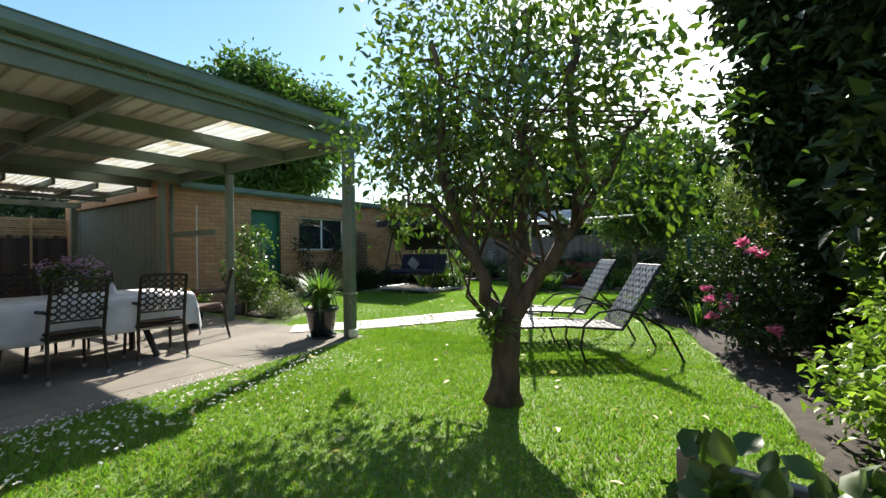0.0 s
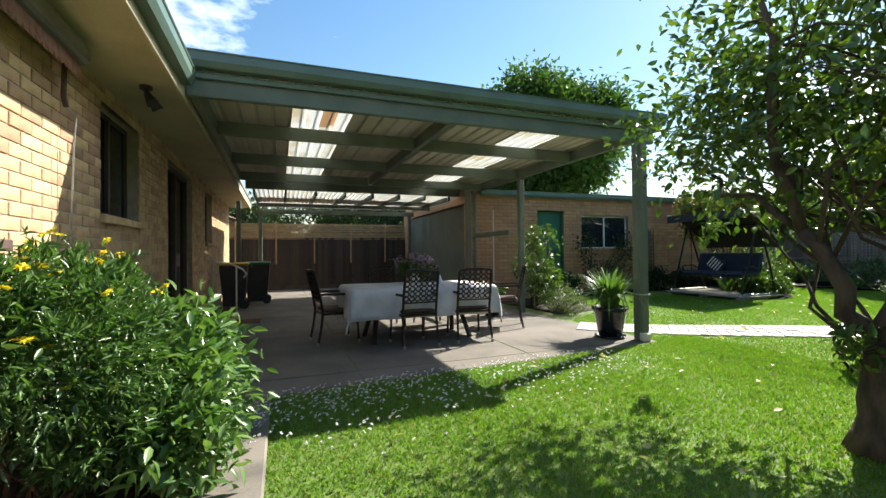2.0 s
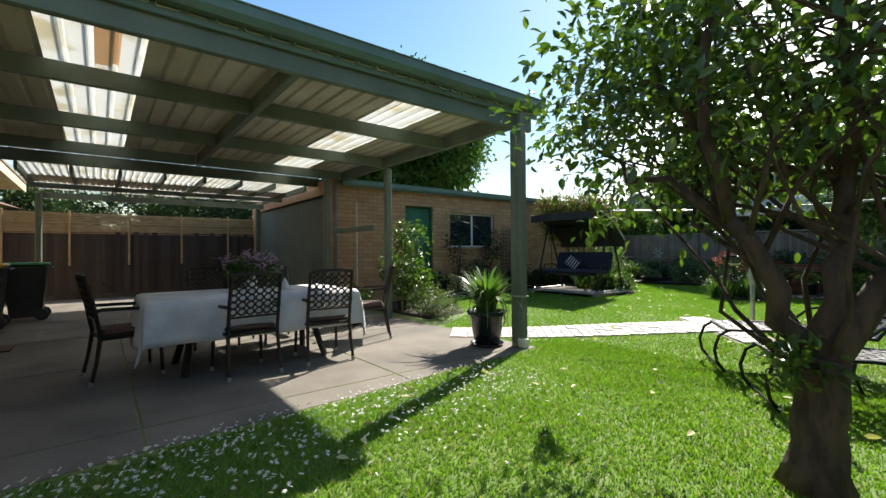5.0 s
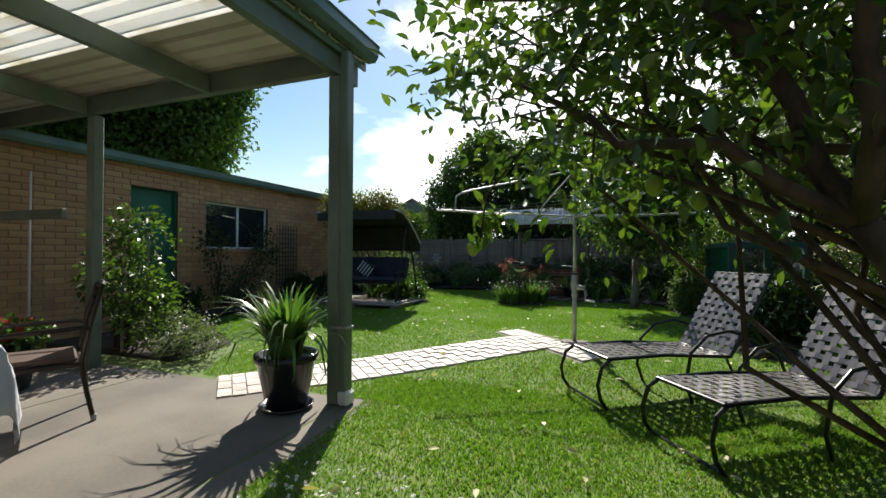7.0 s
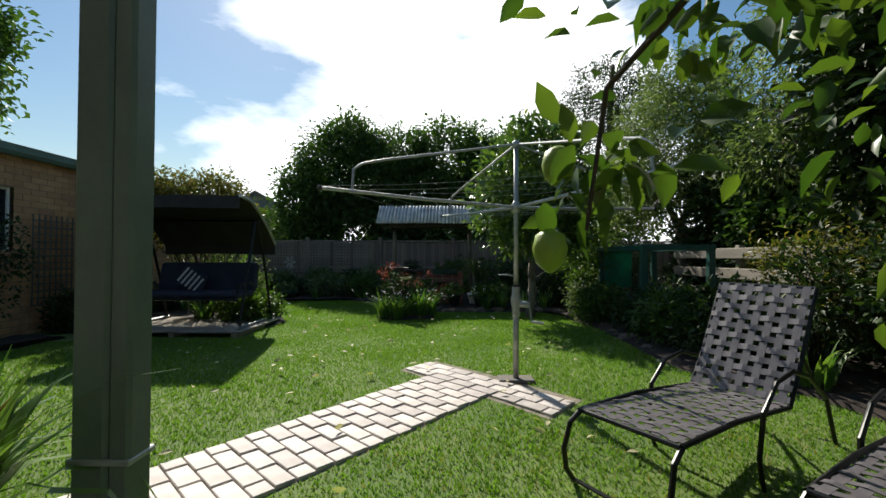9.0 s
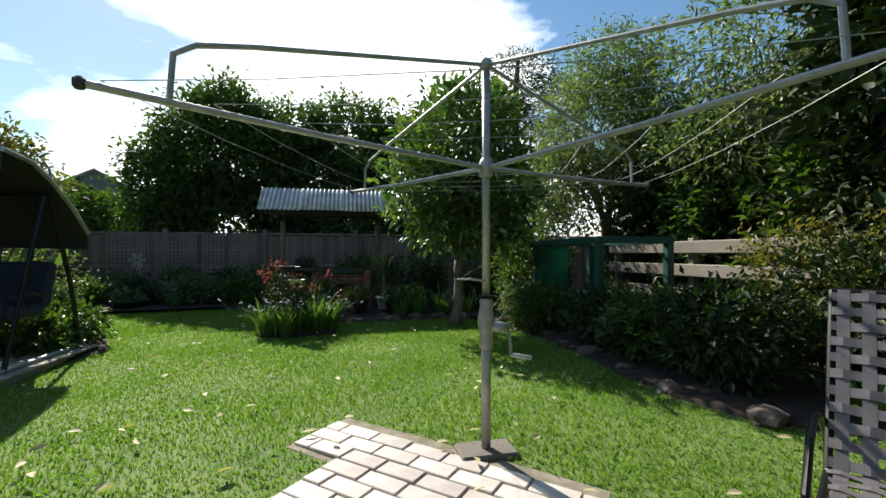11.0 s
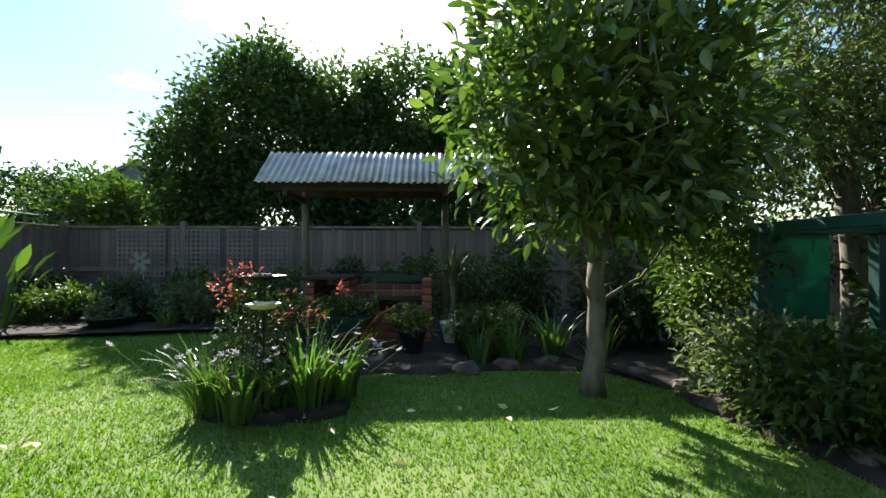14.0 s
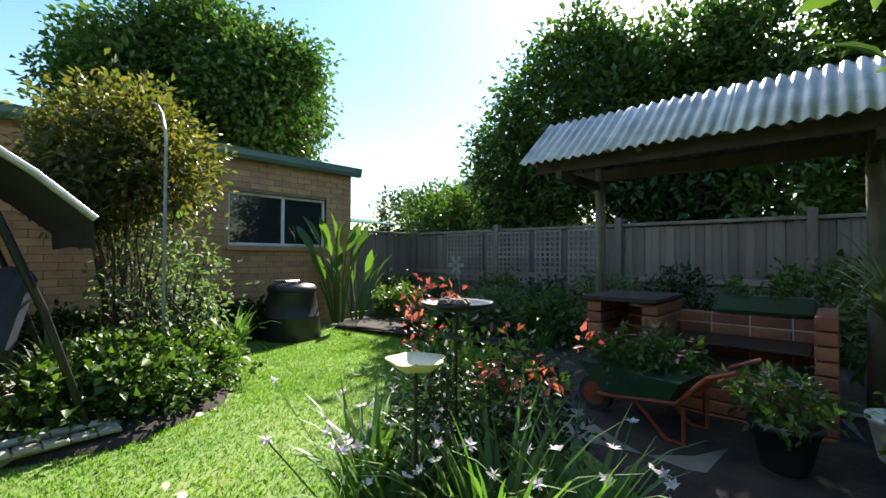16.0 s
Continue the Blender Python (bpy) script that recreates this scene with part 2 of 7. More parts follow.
M_STONE = material("garden_rock", (0.14, 0.11, 0.09), (0.065, 0.052, 0.043), 0.95, 7, 50, 0.9)
M_BARROW = material("barrow_green", (0.025, 0.075, 0.04), (0.018, 0.05, 0.03), 0.5, 5, 50, 0.1)
M_RED = material("orange_red_paint", (0.28, 0.05, 0.022), (0.18, 0.032, 0.014), 0.45, 6, 50, 0.1)
M_LEMON = material("green_lemon", (0.3, 0.4, 0.05), (0.22, 0.34, 0.04), 0.4, 12, 160, 0.35)
M_TILEROOF = material("far_roof", (0.2, 0.13, 0.1), (0.14, 0.09, 0.07), 0.9, 2, 30, 0.2)
M_FARWALL = material("far_wall", (0.42, 0.33, 0.26), (0.34, 0.26, 0.2), 0.9, 2, 30, 0.2)
M_GABLE = material("grey_board", (0.2, 0.21, 0.21), (0.15, 0.155, 0.155), 0.8, 3, 40, 0.2)
M_MAT = material("coir_mat", (0.13, 0.06, 0.035), (0.08, 0.04, 0.025), 0.95, 20, 150, 0.6)
M_YLID = material("yellow_lid", (0.6, 0.42, 0.03), (0.5, 0.34, 0.02), 0.5, 4, 50, 0.05)
M_GLID = material("green_lid", (0.02, 0.2, 0.06), (0.015, 0.15, 0.045), 0.5, 4, 50, 0.05)
M_TERRA = material("terracotta_tiles", (0.1, 0.06, 0.05), (0.065, 0.042, 0.036), 0.7, 8, 60, 0.2)
M_FRINGE = material("awning_fringe", (0.35, 0.2, 0.16), (0.25, 0.13, 0.1), 0.9, 18, 120, 0.2)
M_SCREEN = material("insect_screen", (0.16, 0.17, 0.17), (0.12, 0.125, 0.125), 0.6, 4, 200, 0.1)
M_DARK = material("dark_room", (0.02, 0.02, 0.022), (0.015, 0.015, 0.016), 0.9, 3, 30, 0.0)
M_CREAM = material("cream_plastic", (0.74, 0.66, 0.4), (0.62, 0.54, 0.3), 0.4, 6, 50, 0.1)
M_GLASS = glass_material("window_glass")
M_CLEAR = clear_glass("clear_glass")
M_CURTAIN = material("net_curtain", (0.6, 0.58, 0.55), (0.5, 0.48, 0.45), 0.9, 8, 100, 0.1)
L_LEMON = leaf_material("lemon_leaf", (0.045, 0.095, 0.018), (0.14, 0.2, 0.035), 0.33, 0.3, 0.6)
L_MAG = leaf_material("magnolia_leaf", (0.05, 0.105, 0.028), (0.18, 0.25, 0.07), 0.3, 0.34, 0.6)
L_DARK = leaf_material("dark_leaf", (0.02, 0.042, 0.014), (0.055, 0.092, 0.028), 0.55, 0.17, 0.3)
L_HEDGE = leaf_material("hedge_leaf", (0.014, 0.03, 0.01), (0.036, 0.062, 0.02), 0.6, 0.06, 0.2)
L_BUSH = leaf_material("daisy_bush_leaf", (0.05, 0.115, 0.03), (0.135, 0.225, 0.075), 0.36, 0.25, 0.6)
L_LAUREL = leaf_material("laurel_leaf", (0.075, 0.16, 0.045), (0.2, 0.31, 0.11), 0.3, 0.25, 0.6)
L_MID = leaf_material("mid_leaf", (0.045, 0.09, 0.02), (0.11, 0.17, 0.04), 0.45, 0.35, 0.4)
L_ELM = leaf_material("street_tree_leaf", (0.034, 0.075, 0.022), (0.085, 0.14, 0.04), 0.5, 0.4, 0.35)
L_LIGHT = leaf_material("yellow_green_leaf", (0.1, 0.165, 0.03), (0.24, 0.32, 0.07), 0.45, 0.4, 0.4)
L_FEATHER = leaf_material("feathery_leaf", (0.09, 0.135, 0.045), (0.21, 0.26, 0.1), 0.45, 0.4, 0.4, (1.2, 1.35, 0.7))
L_RUST = leaf_material("turning_leaf", (0.065, 0.08, 0.022), (0.2, 0.15, 0.055), 0.45, 0.4, 0.4)
L_RED = leaf_material("copper_shoot", (0.24, 0.06, 0.045), (0.42, 0.17, 0.13), 0.45, 0.35, 0.4, (1.3, 1.0, 0.8))
L_STRAPPY = leaf_material("strap_leaf", (0.055, 0.125, 0.03), (0.15, 0.23, 0.06), 0.4, 0.35, 0.5)
L_AGED = leaf_material("yellowing_strap", (0.3, 0.28, 0.05), (0.4, 0.2, 0.05), 0.45, 0.35, 0.4)
L_GREY = leaf_material("grey_green_leaf", (0.1, 0.14, 0.08), (0.18, 0.22, 0.12), 0.6, 0.3, 0.3)
P_YELLOW = leaf_material("yellow_petal", (0.85, 0.7, 0.03), (0.9, 0.78, 0.06), 0.6, 0.3, 0.2, (1, 1, 1))
P_PINK = leaf_material("pink_petal", (0.78, 0.16, 0.36), (0.85, 0.4, 0.55), 0.6, 0.3, 0.2, (1, 1, 1))
P_WHITE = leaf_material("white_petal", (0.8, 0.78, 0.76), (0.85, 0.8, 0.82), 0.6, 0.3, 0.2, (1, 1, 1))
P_LILAC = leaf_material("lilac_petal", (0.62, 0.55, 0.62), (0.75, 0.68, 0.72), 0.6, 0.3, 0.2, (1, 1, 1))
P_MAUVE = leaf_material("mauve_petal", (0.4, 0.25, 0.42), (0.55, 0.4, 0.55), 0.6, 0.3, 0.2, (1, 1, 1))
P_RED = leaf_material("red_petal", (0.6, 0.03, 0.04), (0.7, 0.08, 0.08), 0.6, 0.3, 0.2, (1, 1, 1))
L_FALLEN = leaf_material("fallen_leaf", (0.45, 0.4, 0.22), (0.62, 0.58, 0.4), 0.6, 0.2, 0.3)

# ---- mesh helpers ----
rng = np.random.default_rng(7)


def ground_z(x, y):
    s = min(1.0, max(0.0, (y - 4.7) / 2.7))
    return 0.12 * s * s * (3 - 2 * s)


class Shape:
    def __init__(self, m=None):
        self.v, self.f, self.m = [], [], m

    def add(self, verts, faces):
        k = len(self.v)
        self.v.extend([tuple(p) for p in verts])
        self.f.extend([tuple(i + k for i in q) for q in faces])
        return self

    def box(self, x0, x1, y0, y1, z0, z1, c=0.0, m=None):
        x0, x1 = min(x0, x1), max(x0, x1)
        y0, y1 = min(y0, y1), max(y0, y1)
        if c <= 0:
            vs = [(x, y, z) for x in (x0, x1) for y in (y0, y1) for z in (z0, z1)]
            fs = [(0, 1, 3, 2), (4, 6, 7, 5), (0, 4, 5, 1), (2, 3, 7, 6), (0, 2, 6, 4), (1, 5, 7, 3)]
        else:
            vs, ids = [], {}
            for i, x in enumerate((x0, x1)):
                for j, y in enumerate((y0, y1)):
                    for k, z in enumerate((z0, z1)):
                        sx, sy, sz = (c, -c)[i], (c, -c)[j], (c, -c)[k]
                        for a, p in enumerate(((x, y + sy, z + sz), (x + sx, y, z + sz), (x + sx, y + sy, z))):
                            ids[i, j, k, a] = len(vs)
                            vs.append(p)
            d = ids
            fs = [tuple(d[i, j, k, 0] for j, k in ((0, 0), (0, 1), (1, 1), (1, 0))) for i in (0, 1)]
            fs += [tuple(d[i, j, k, 1] for i, k in ((0, 0), (0, 1), (1, 1), (1, 0))) for j in (0, 1)]
            fs += [tuple(d[i, j, k, 2] for i, j in ((0, 0), (0, 1), (1, 1), (1, 0))) for k in (0, 1)]
            for i in (0, 1):
                for j in (0, 1):
                    fs.append((d[i, j, 0, 0], d[i, j, 1, 0], d[i, j, 1, 1], d[i, j, 0, 1]))
            for i in (0, 1):
                for k in (0, 1):
                    fs.append((d[i, 0, k, 0], d[i, 1, k, 0], d[i, 1, k, 2], d[i, 0, k, 2]))
            for j in (0, 1):
                for k in (0, 1):
                    fs.append((d[0, j, k, 1], d[1, j, k, 1], d[1, j, k, 2], d[0, j, k, 2]))
            fs += [(d[i, j, k, 0], d[i, j, k, 1], d[i, j, k, 2]) for i in (0, 1) for j in (0, 1) for k in (0, 1)]
        if m is not None:
            vs = [m @ Vector(p) for p in vs]
        return self.add(vs, fs)

    def tube(self, pts, r, n=8):
        pts = [Vector(p) for p in pts]
        rs = r if isinstance(r, (list, tuple)) else [r] * len(pts)
        up, rings = None, []
        for i, p in enumerate(pts):
            d = (pts[min(i + 1, len(pts) - 1)] - pts[max(i - 1, 0)])
            d = d.normalized() if d.length > 1e-9 else Vector((0, 0, 1))
            if up is None:
                up = d.orthogonal().normalized()
            up = (up - d * up.dot(d))
            up = up.normalized() if up.length > 1e-6 else d.orthogonal().normalized()
            side = d.cross(up)
            rings.append([p + rs[i] * (math.cos(a) * up + math.sin(a) * side) for a in (2 * math.pi * k / n for k in range(n))])
        vs = [q for ring in rings for q in ring]
        fs = [(i * n + k, i * n + (k + 1) % n, (i + 1) * n + (k + 1) % n, (i + 1) * n + k) for i in range(len(pts) - 1) for k in range(n)]
        fs += [tuple(range(n))[::-1], tuple((len(pts) - 1) * n + k for k in range(n))]
        return self.add(vs, fs)

    def lathe(self, profile, at=(0, 0, 0), n=20):
        vs = [(at[0] + r * math.cos(2 * math.pi * k / n), at[1] + r * math.sin(2 * math.pi * k / n), at[2] + z) for r, z in profile for k in range(n)]
        fs = [(i * n + k, i * n + (k + 1) % n, (i + 1) * n + (k + 1) % n, (i + 1) * n + k) for i in range(len(profile) - 1) for k in range(n)]
        fs += [tuple(range(n))[::-1], tuple((len(profile) - 1) * n + k for k in range(n))]
        return self.add(vs, fs)

    def make(self, name, mat, smooth=False):
        me = bpy.data.meshes.new(name)
        vs = [self.m @ Vector(p) for p in self.v] if self.m is not None else self.v
        me.from_pydata(vs, [], self.f)
        bm = bmesh.new()
        bm.from_mesh(me)
        if len(self.f) < 60000:
            bmesh.ops.recalc_face_normals(bm, faces=bm.faces)
        bm.to_mesh(me)
        bm.free()
        if smooth:
            me.shade_smooth()
        me.materials.append(mat)
        return me


def part(name, shape, mat, parent=None, label="", smooth=False):
    ob = new(name, shape.make(name, mat, smooth))
    if parent is not None:
        ob.parent = parent
    if label:
        ob["label"] = label
    return ob


def thing(name, at, turn, label, category, group="", kind=""):
    ob = new(name)
    ob.matrix_basis = pose(at[0], at[1], at[2], 0, 0, turn)
    return tagged(ob, label, category, group, kind)


def solid(name, shape, mat, label, category="", kind="", group="", smooth=False):
    return tagged(part(name, shape, mat, None, "", smooth), label, category, group, kind)


# House and terrace run a little askew to the shed.
HM = Matrix(((math.cos(radians(0.4)), -math.sin(radians(0.4)), 0, -4.27), (math.sin(radians(0.4)), 0.971, 0, 4.39), (0, 0, 0.97, 0), (0, 0, 0, 1)))
HTURN = 0.4


def H(u, v, z=0.0):
    return HM @ Vector((u, v, z))


def quads_mesh(name, verts, n_per, faces_local, mat, smooth=False):
    """Many equal small pieces from an array of n pieces x n_per corners x 3."""
    k = len(verts)
    vs = verts.reshape(-1, 3)
    loops = np.concatenate([np.array(q) for q in faces_local])
    sizes = np.array([len(q) for q in faces_local])
    all_loops = (loops[None, :] + (np.arange(k) * n_per)[:, None]).ravel()
    totals = np.tile(sizes, k)
    me = bpy.data.meshes.new(name)
    me.vertices.add(len(vs))
    me.vertices.foreach_set("co", vs.astype(np.float32).ravel())
    me.loops.add(len(all_loops))
    me.loops.foreach_set("vertex_index", all_loops.astype(np.int32))
    me.polygons.add(len(totals))
    starts = np.concatenate([[0], np.cumsum(totals)[:-1]])
    me.polygons.foreach_set("loop_start", starts.astype(np.int32))
    me.update(calc_edges=True)
    me.materials.append(mat)
    return me


def unit(a):
    return a / np.maximum(np.linalg.norm(a, axis=-1, keepdims=True), 1e-9)


def leaf_verts(pos, way, length, width, fold=0.25, curl=0.15, rich=False):
    """Leaves at pos that point along way: folded kites, or fuller blades."""
    k = len(pos)
    way = unit(way)
    side = unit(np.cross(way, rng.normal(size=(k, 3)) * 0.6 + np.array([0, 0, 1.0])))
    nor = np.cross(side, way)
    L, W = np.broadcast_to(length, k)[:, None], np.broadcast_to(width, k)[:, None]
    if not rich:
        a, t = pos, pos + way * L - nor * L * curl
        l = pos + way * L * 0.45 + side * W * 0.5 + nor * W * fold
        r = pos + way * L * 0.45 - side * W * 0.5 + nor * W * fold
        return np.stack([a, l, t, r], 1), 4, [(0, 1, 2), (0, 2, 3)]
    rows = []
    for s, w, c in ((0.0, 0.12, 0.0), (0.3, 0.92, 0.02), (0.65, 0.85, 0.07), (1.0, 0.05, 0.2)):
        mid = pos + way * L * s - nor * L * curl * c * 5
        rows += [mid + side * W * 0.5 * w + nor * W * fold * w, mid, mid - side * W * 0.5 * w + nor * W * fold * w]
    fs = []
    for i in range(3):
        fs += [(3 * i, 3 * i + 1, 3 * i + 4, 3 * i + 3), (3 * i + 1, 3 * i + 2, 3 * i + 5, 3 * i + 4)]
    return np.stack(rows, 1), 12, fs


def crown_points(lobes, count, clump=0.22, per=14, shell=0.5):
    """Clumps of leaf places in ellipsoid lobes, denser outside. lobes: (x, y, z, rx, ry, rz)."""
    lobes = np.array(lobes, float)
    vol = (lobes[:, 3] * lobes[:, 4] * lobes[:, 5]) ** 0.67
    n_cl = max(1, count // per)
    pick = rng.choice(len(lobes), n_cl, p=vol / vol.sum())
    d = unit(rng.normal(size=(n_cl, 3)))
    rad = shell + (1 - shell) * rng.random(n_cl) ** 0.6
    rad *= 0.9 + 0.22 * rng.random(n_cl)
    c = lobes[pick, :3] + d * rad[:, None] * lobes[pick, 3:]
    pos = np.repeat(c, per, 0) + rng.normal(size=(n_cl * per, 3)) * clump * 0.5
    out = np.repeat(d, per, 0)
    return pos, out, c


def foliage(name, lobes, count, size, mat, parent, clump=0.22, per=14, droop=0.25, ratio=0.5, shell=0.5, rich=False, label="", low=None):
    pos, out, _ = crown_points(lobes, count, clump, per, shell)
    if low is not None:
        keep = pos[:, 2] > low
        pos, out = pos[keep], out[keep]
    way = out * 0.8 + rng.normal(size=pos.shape) * 0.7 + np.array([0, 0, 0.15 - droop])
    ln = size * (0.65 + 0.7 * rng.random(len(pos)))
    vs, n, fs = leaf_verts(pos, way, ln, ln * ratio, rich=rich)
    ob = new(name, quads_mesh(name, vs, n, fs, mat))
    if parent is not None:
        w = parent.matrix_basis.inverted()
        ob.data.transform(w)
        ob.parent = parent
    if label:
        ob["label"] = label
    return ob


def strap_leaves(name, at, count, length, width, mat, parent, spread=0.12, upright=0.6, seg=5, label=""):
    """Arching sword leaves from a base; local to the parent."""
    a = rng.random(count) * 2 * math.pi
    lean = (1 - upright) * (0.4 + 1.1 * rng.random(count))
    base = np.stack([np.cos(a) * spread * rng.random(count), np.sin(a) * spread * rng.random(count), np.zeros(count)], 1) + np.array(at)
    ln = length * (0.55 + 0.6 * rng.random(count))
    out = np.stack([np.cos(a), np.sin(a), np.zeros(count)], 1)
    side = np.stack([-np.sin(a), np.cos(a), np.zeros(count)], 1)
    p, th, rows = base.copy(), lean * 0.35, []
    for i in range(seg + 1):
        s = i / seg
        w = (width * (0.5 + 0.5 * math.sin(math.pi * min(1, s * 1.1 + 0.15))) * (1 - s ** 3) + 0.0015)
        rows += [p + side * w * 0.5, p - side * w * 0.5]
        step = ln / seg
        p = p + (out * np.sin(th)[:, None] + np.array([0, 0, 1.0]) * np.cos(th)[:, None]) * step[:, None]
        th = th + lean * (0.35 + 0.5 * s)
    vs = np.stack(rows, 1)
    fs = [(2 * i, 2 * i + 1, 2 * i + 3, 2 * i + 2) for i in range(seg)]
    ob = new(name, quads_mesh(name, vs, 2 * (seg + 1), fs, mat))
    ob.parent = parent
    if label:
        ob["label"] = label
    return ob


def flower_heads(name, places, size, mat, parent, petals=6, cup=0.3, label=""):
    places = np.array(places, float)
    k = len(places)
    a = (np.arange(petals) * 2 * math.pi / petals)[None, :] + rng.random((k, 1)) * 6
    tilt = unit(np.stack([rng.normal(size=k) * 0.5, rng.normal(size=k) * 0.5 - 0.25, np.ones(k)], 1))
    e1 = unit(np.cross(tilt, np.array([0.3, 1.0, 0.1])))
    e2 = np.cross(tilt, e1)
    way = (np.cos(a)[..., None] * e1[:, None] + np.sin(a)[..., None] * e2[:, None] + cup * tilt[:, None]).reshape(-1, 3)
    pos = np.repeat(places, petals, 0)
    vs, n, fs = leaf_verts(pos, way, size * 0.5, size * 0.28, fold=0.1)
    ob = new(name, quads_mesh(name, vs, n, fs, mat))
    ob["kind"] = "stuff"
    if parent is not None:
        ob.data.transform(parent.matrix_basis.inverted())
        ob.parent = parent
    if label:
        ob["label"] = label
    return ob


def limb_path(a, b, wob=0.08, n=6):
    a, b = Vector(a), Vector(b)
    return [a.lerp(b, i / n) + Vector(rng.normal(size=3) * wob * math.sin(math.pi * i / n)) for i in range(n + 1)]


def tree(name, at, limbs, lobes, count, size, leaf, bark, label, category="tree", clump=0.25, per=14, ratio=0.5, rich=False, twigs=40, shell=0.45, droop=0.25):
    """limbs: (start, end, r0, r1), absolute places."""
    t = thing(name, at, 0, label, category)
    w = t.matrix_basis.inverted()
    s = Shape(w)
    for a, b, r0, r1 in limbs:
        pts = limb_path(a, b, (0.012 if abs(a[2] - at[2]) < 0.1 else 0.045) * (Vector(b) - Vector(a)).length)
        k = len(pts) - 1
        rs = [r0 + (r1 - r0) * i / k for i in range(k + 1)]
        if abs(a[2] - at[2]) < 0.1:
            rs[0] *= 1.45
            rs[1] *= 1.1
        s.tube(pts, rs, 9)
    lob = np.array(lobes, float)
    for _ in range(twigs):
        a, b, r0, r1 = limbs[rng.integers(len(limbs))]
        p = Vector(a).lerp(Vector(b), 0.5 + 0.5 * rng.random())
        q = lob[rng.integers(len(lob))]
        d = unit(rng.normal(size=3))
        e = Vector(q[:3] + d * q[3:] * 0.85)
        s.tube(limb_path(p, e, 0.06 * (e - p).length, 5), [min(r1 * 0.6, 0.016) * (1 - 0.16 * i) for i in range(6)], 5)
    part("trunk", s, bark, t, "", True)
    foliage("crown", lobes, count, size, leaf, t, clump, per, droop, ratio, shell, rich)
    return t


def shrub(name, at, lobes, count, size, leaf, label, category="shrub", clump=0.14, per=10, ratio=0.45, stems=8, group="", rich=False, droop=0.1, shell=0.35, bark=None):
    t = thing(name, at, 0, label, category, group)
    s = Shape()
    lob = np.array(lobes, float)
    for _ in range(stems):
        q = lob[rng.integers(len(lob))]
        e = Vector(q[:3] + unit(rng.normal(size=3)) * q[3:] * 0.6) - Vector(at)
        e.z = max(e.z, 0.1)
        b = Vector((rng.normal() * 0.05, rng.normal() * 0.05, 0))
        s.tube(limb_path(b, e, 0.04, 4), [0.014, 0.012, 0.009, 0.007, 0.004], 5)
    part("branchwork", s, bark or M_BARK, t)
    foliage("leaves", lobes, count, size, leaf, t, clump, per, droop, ratio, shell, rich, low=at[2] + 0.01)
    return t

# ---- ground ----
LAWN = [(-3.62, -0.35), (2.5, -0.2), (2.5, 1.4), (0.72, 2.6), (0.62, 3.3), (0.48, 4.07), (0.19, 4.93), (-0.1, 5.9), (-0.3, 6.6), (-0.85, 7.0), (-1.02, 7.5), (-0.97, 8.8), (-0.94, 9.95), (-1.14, 10.56), (-1.15, 11.06), (-1.4, 11.6), (-1.95, 11.7), (-3.6, 11.58), (-4.6, 12.3), (-5.2, 13.5), (-5.93, 13.75), (-7.87, 13.69), (-8.5, 13.17), (-8.5, 12.2), (-8.2, 11.45), (-7.0, 11.25), (-6.24, 10.83), (-5.95, 10.12), (-6.1, 9.6), (-6.0, 8.85), (-7.6, 8.8), (-8.3, 8.4), (-8.3, 6.3), (-6.6, 5.6), (-6.0, 4.55), (-4.1, 4.5), (-4.0, 3.3), (-3.85, 2.0)]


def inside(poly, x, y):
    x, y = np.asarray(x), np.asarray(y)
    hit = np.zeros(x.shape, bool)
    for (xa, ya), (xb, yb) in zip(poly, poly[1:] + poly[:1]):
        cross = ((ya > y) != (yb > y)) & (x < (xb - xa) * (y - ya) / (yb - ya + 1e-12) + xa)
        hit ^= cross
    return hit


PA, PB, PO = np.array([0.68, 0.733]), np.array([0.733, -0.68]), np.array([-3.46, 7.02])


def on_path(x, y):
    s = (x - PO[0]) * PA[0] + (y - PO[1]) * PA[1]
    w = (x - PO[0]) * PB[0] + (y - PO[1]) * PB[1]
    return ((s > -3.4) & (s < 0.05) & (w > -0.01) & (w < 0.72)) | ((s >= -0.01) & (s < 0.5) & (w > -0.35) & (w < 1.3))


def in_iris(x, y):
    return ((x + 4.02) / 0.47) ** 2 + ((y - 10.82) / 0.27) ** 2 < 1


gx = [-400, -150, -60, -30] + [round(-16 + 0.5 * i, 2) for i in range(41)] + [6, 10, 30, 60, 150, 400]
gy = [-400, -150, -60, -30, -12] + [round(-4 + 0.5 * i, 2) for i in range(45)] + [21, 30, 60, 150, 400]
ground_shape = Shape()
ground_shape.v = [(x, y, ground_z(x, y) - 0.004) for x in gx for y in gy]
ground_shape.f = [(i * len(gy) + j, (i + 1) * len(gy) + j, (i + 1) * len(gy) + j + 1, i * len(gy) + j + 1) for i in range(len(gx) - 1) for j in range(len(gy) - 1)]
solid("ground", ground_shape, M_LAWN, "short green lawn turf over level ground", "ground", "structure", "", True)


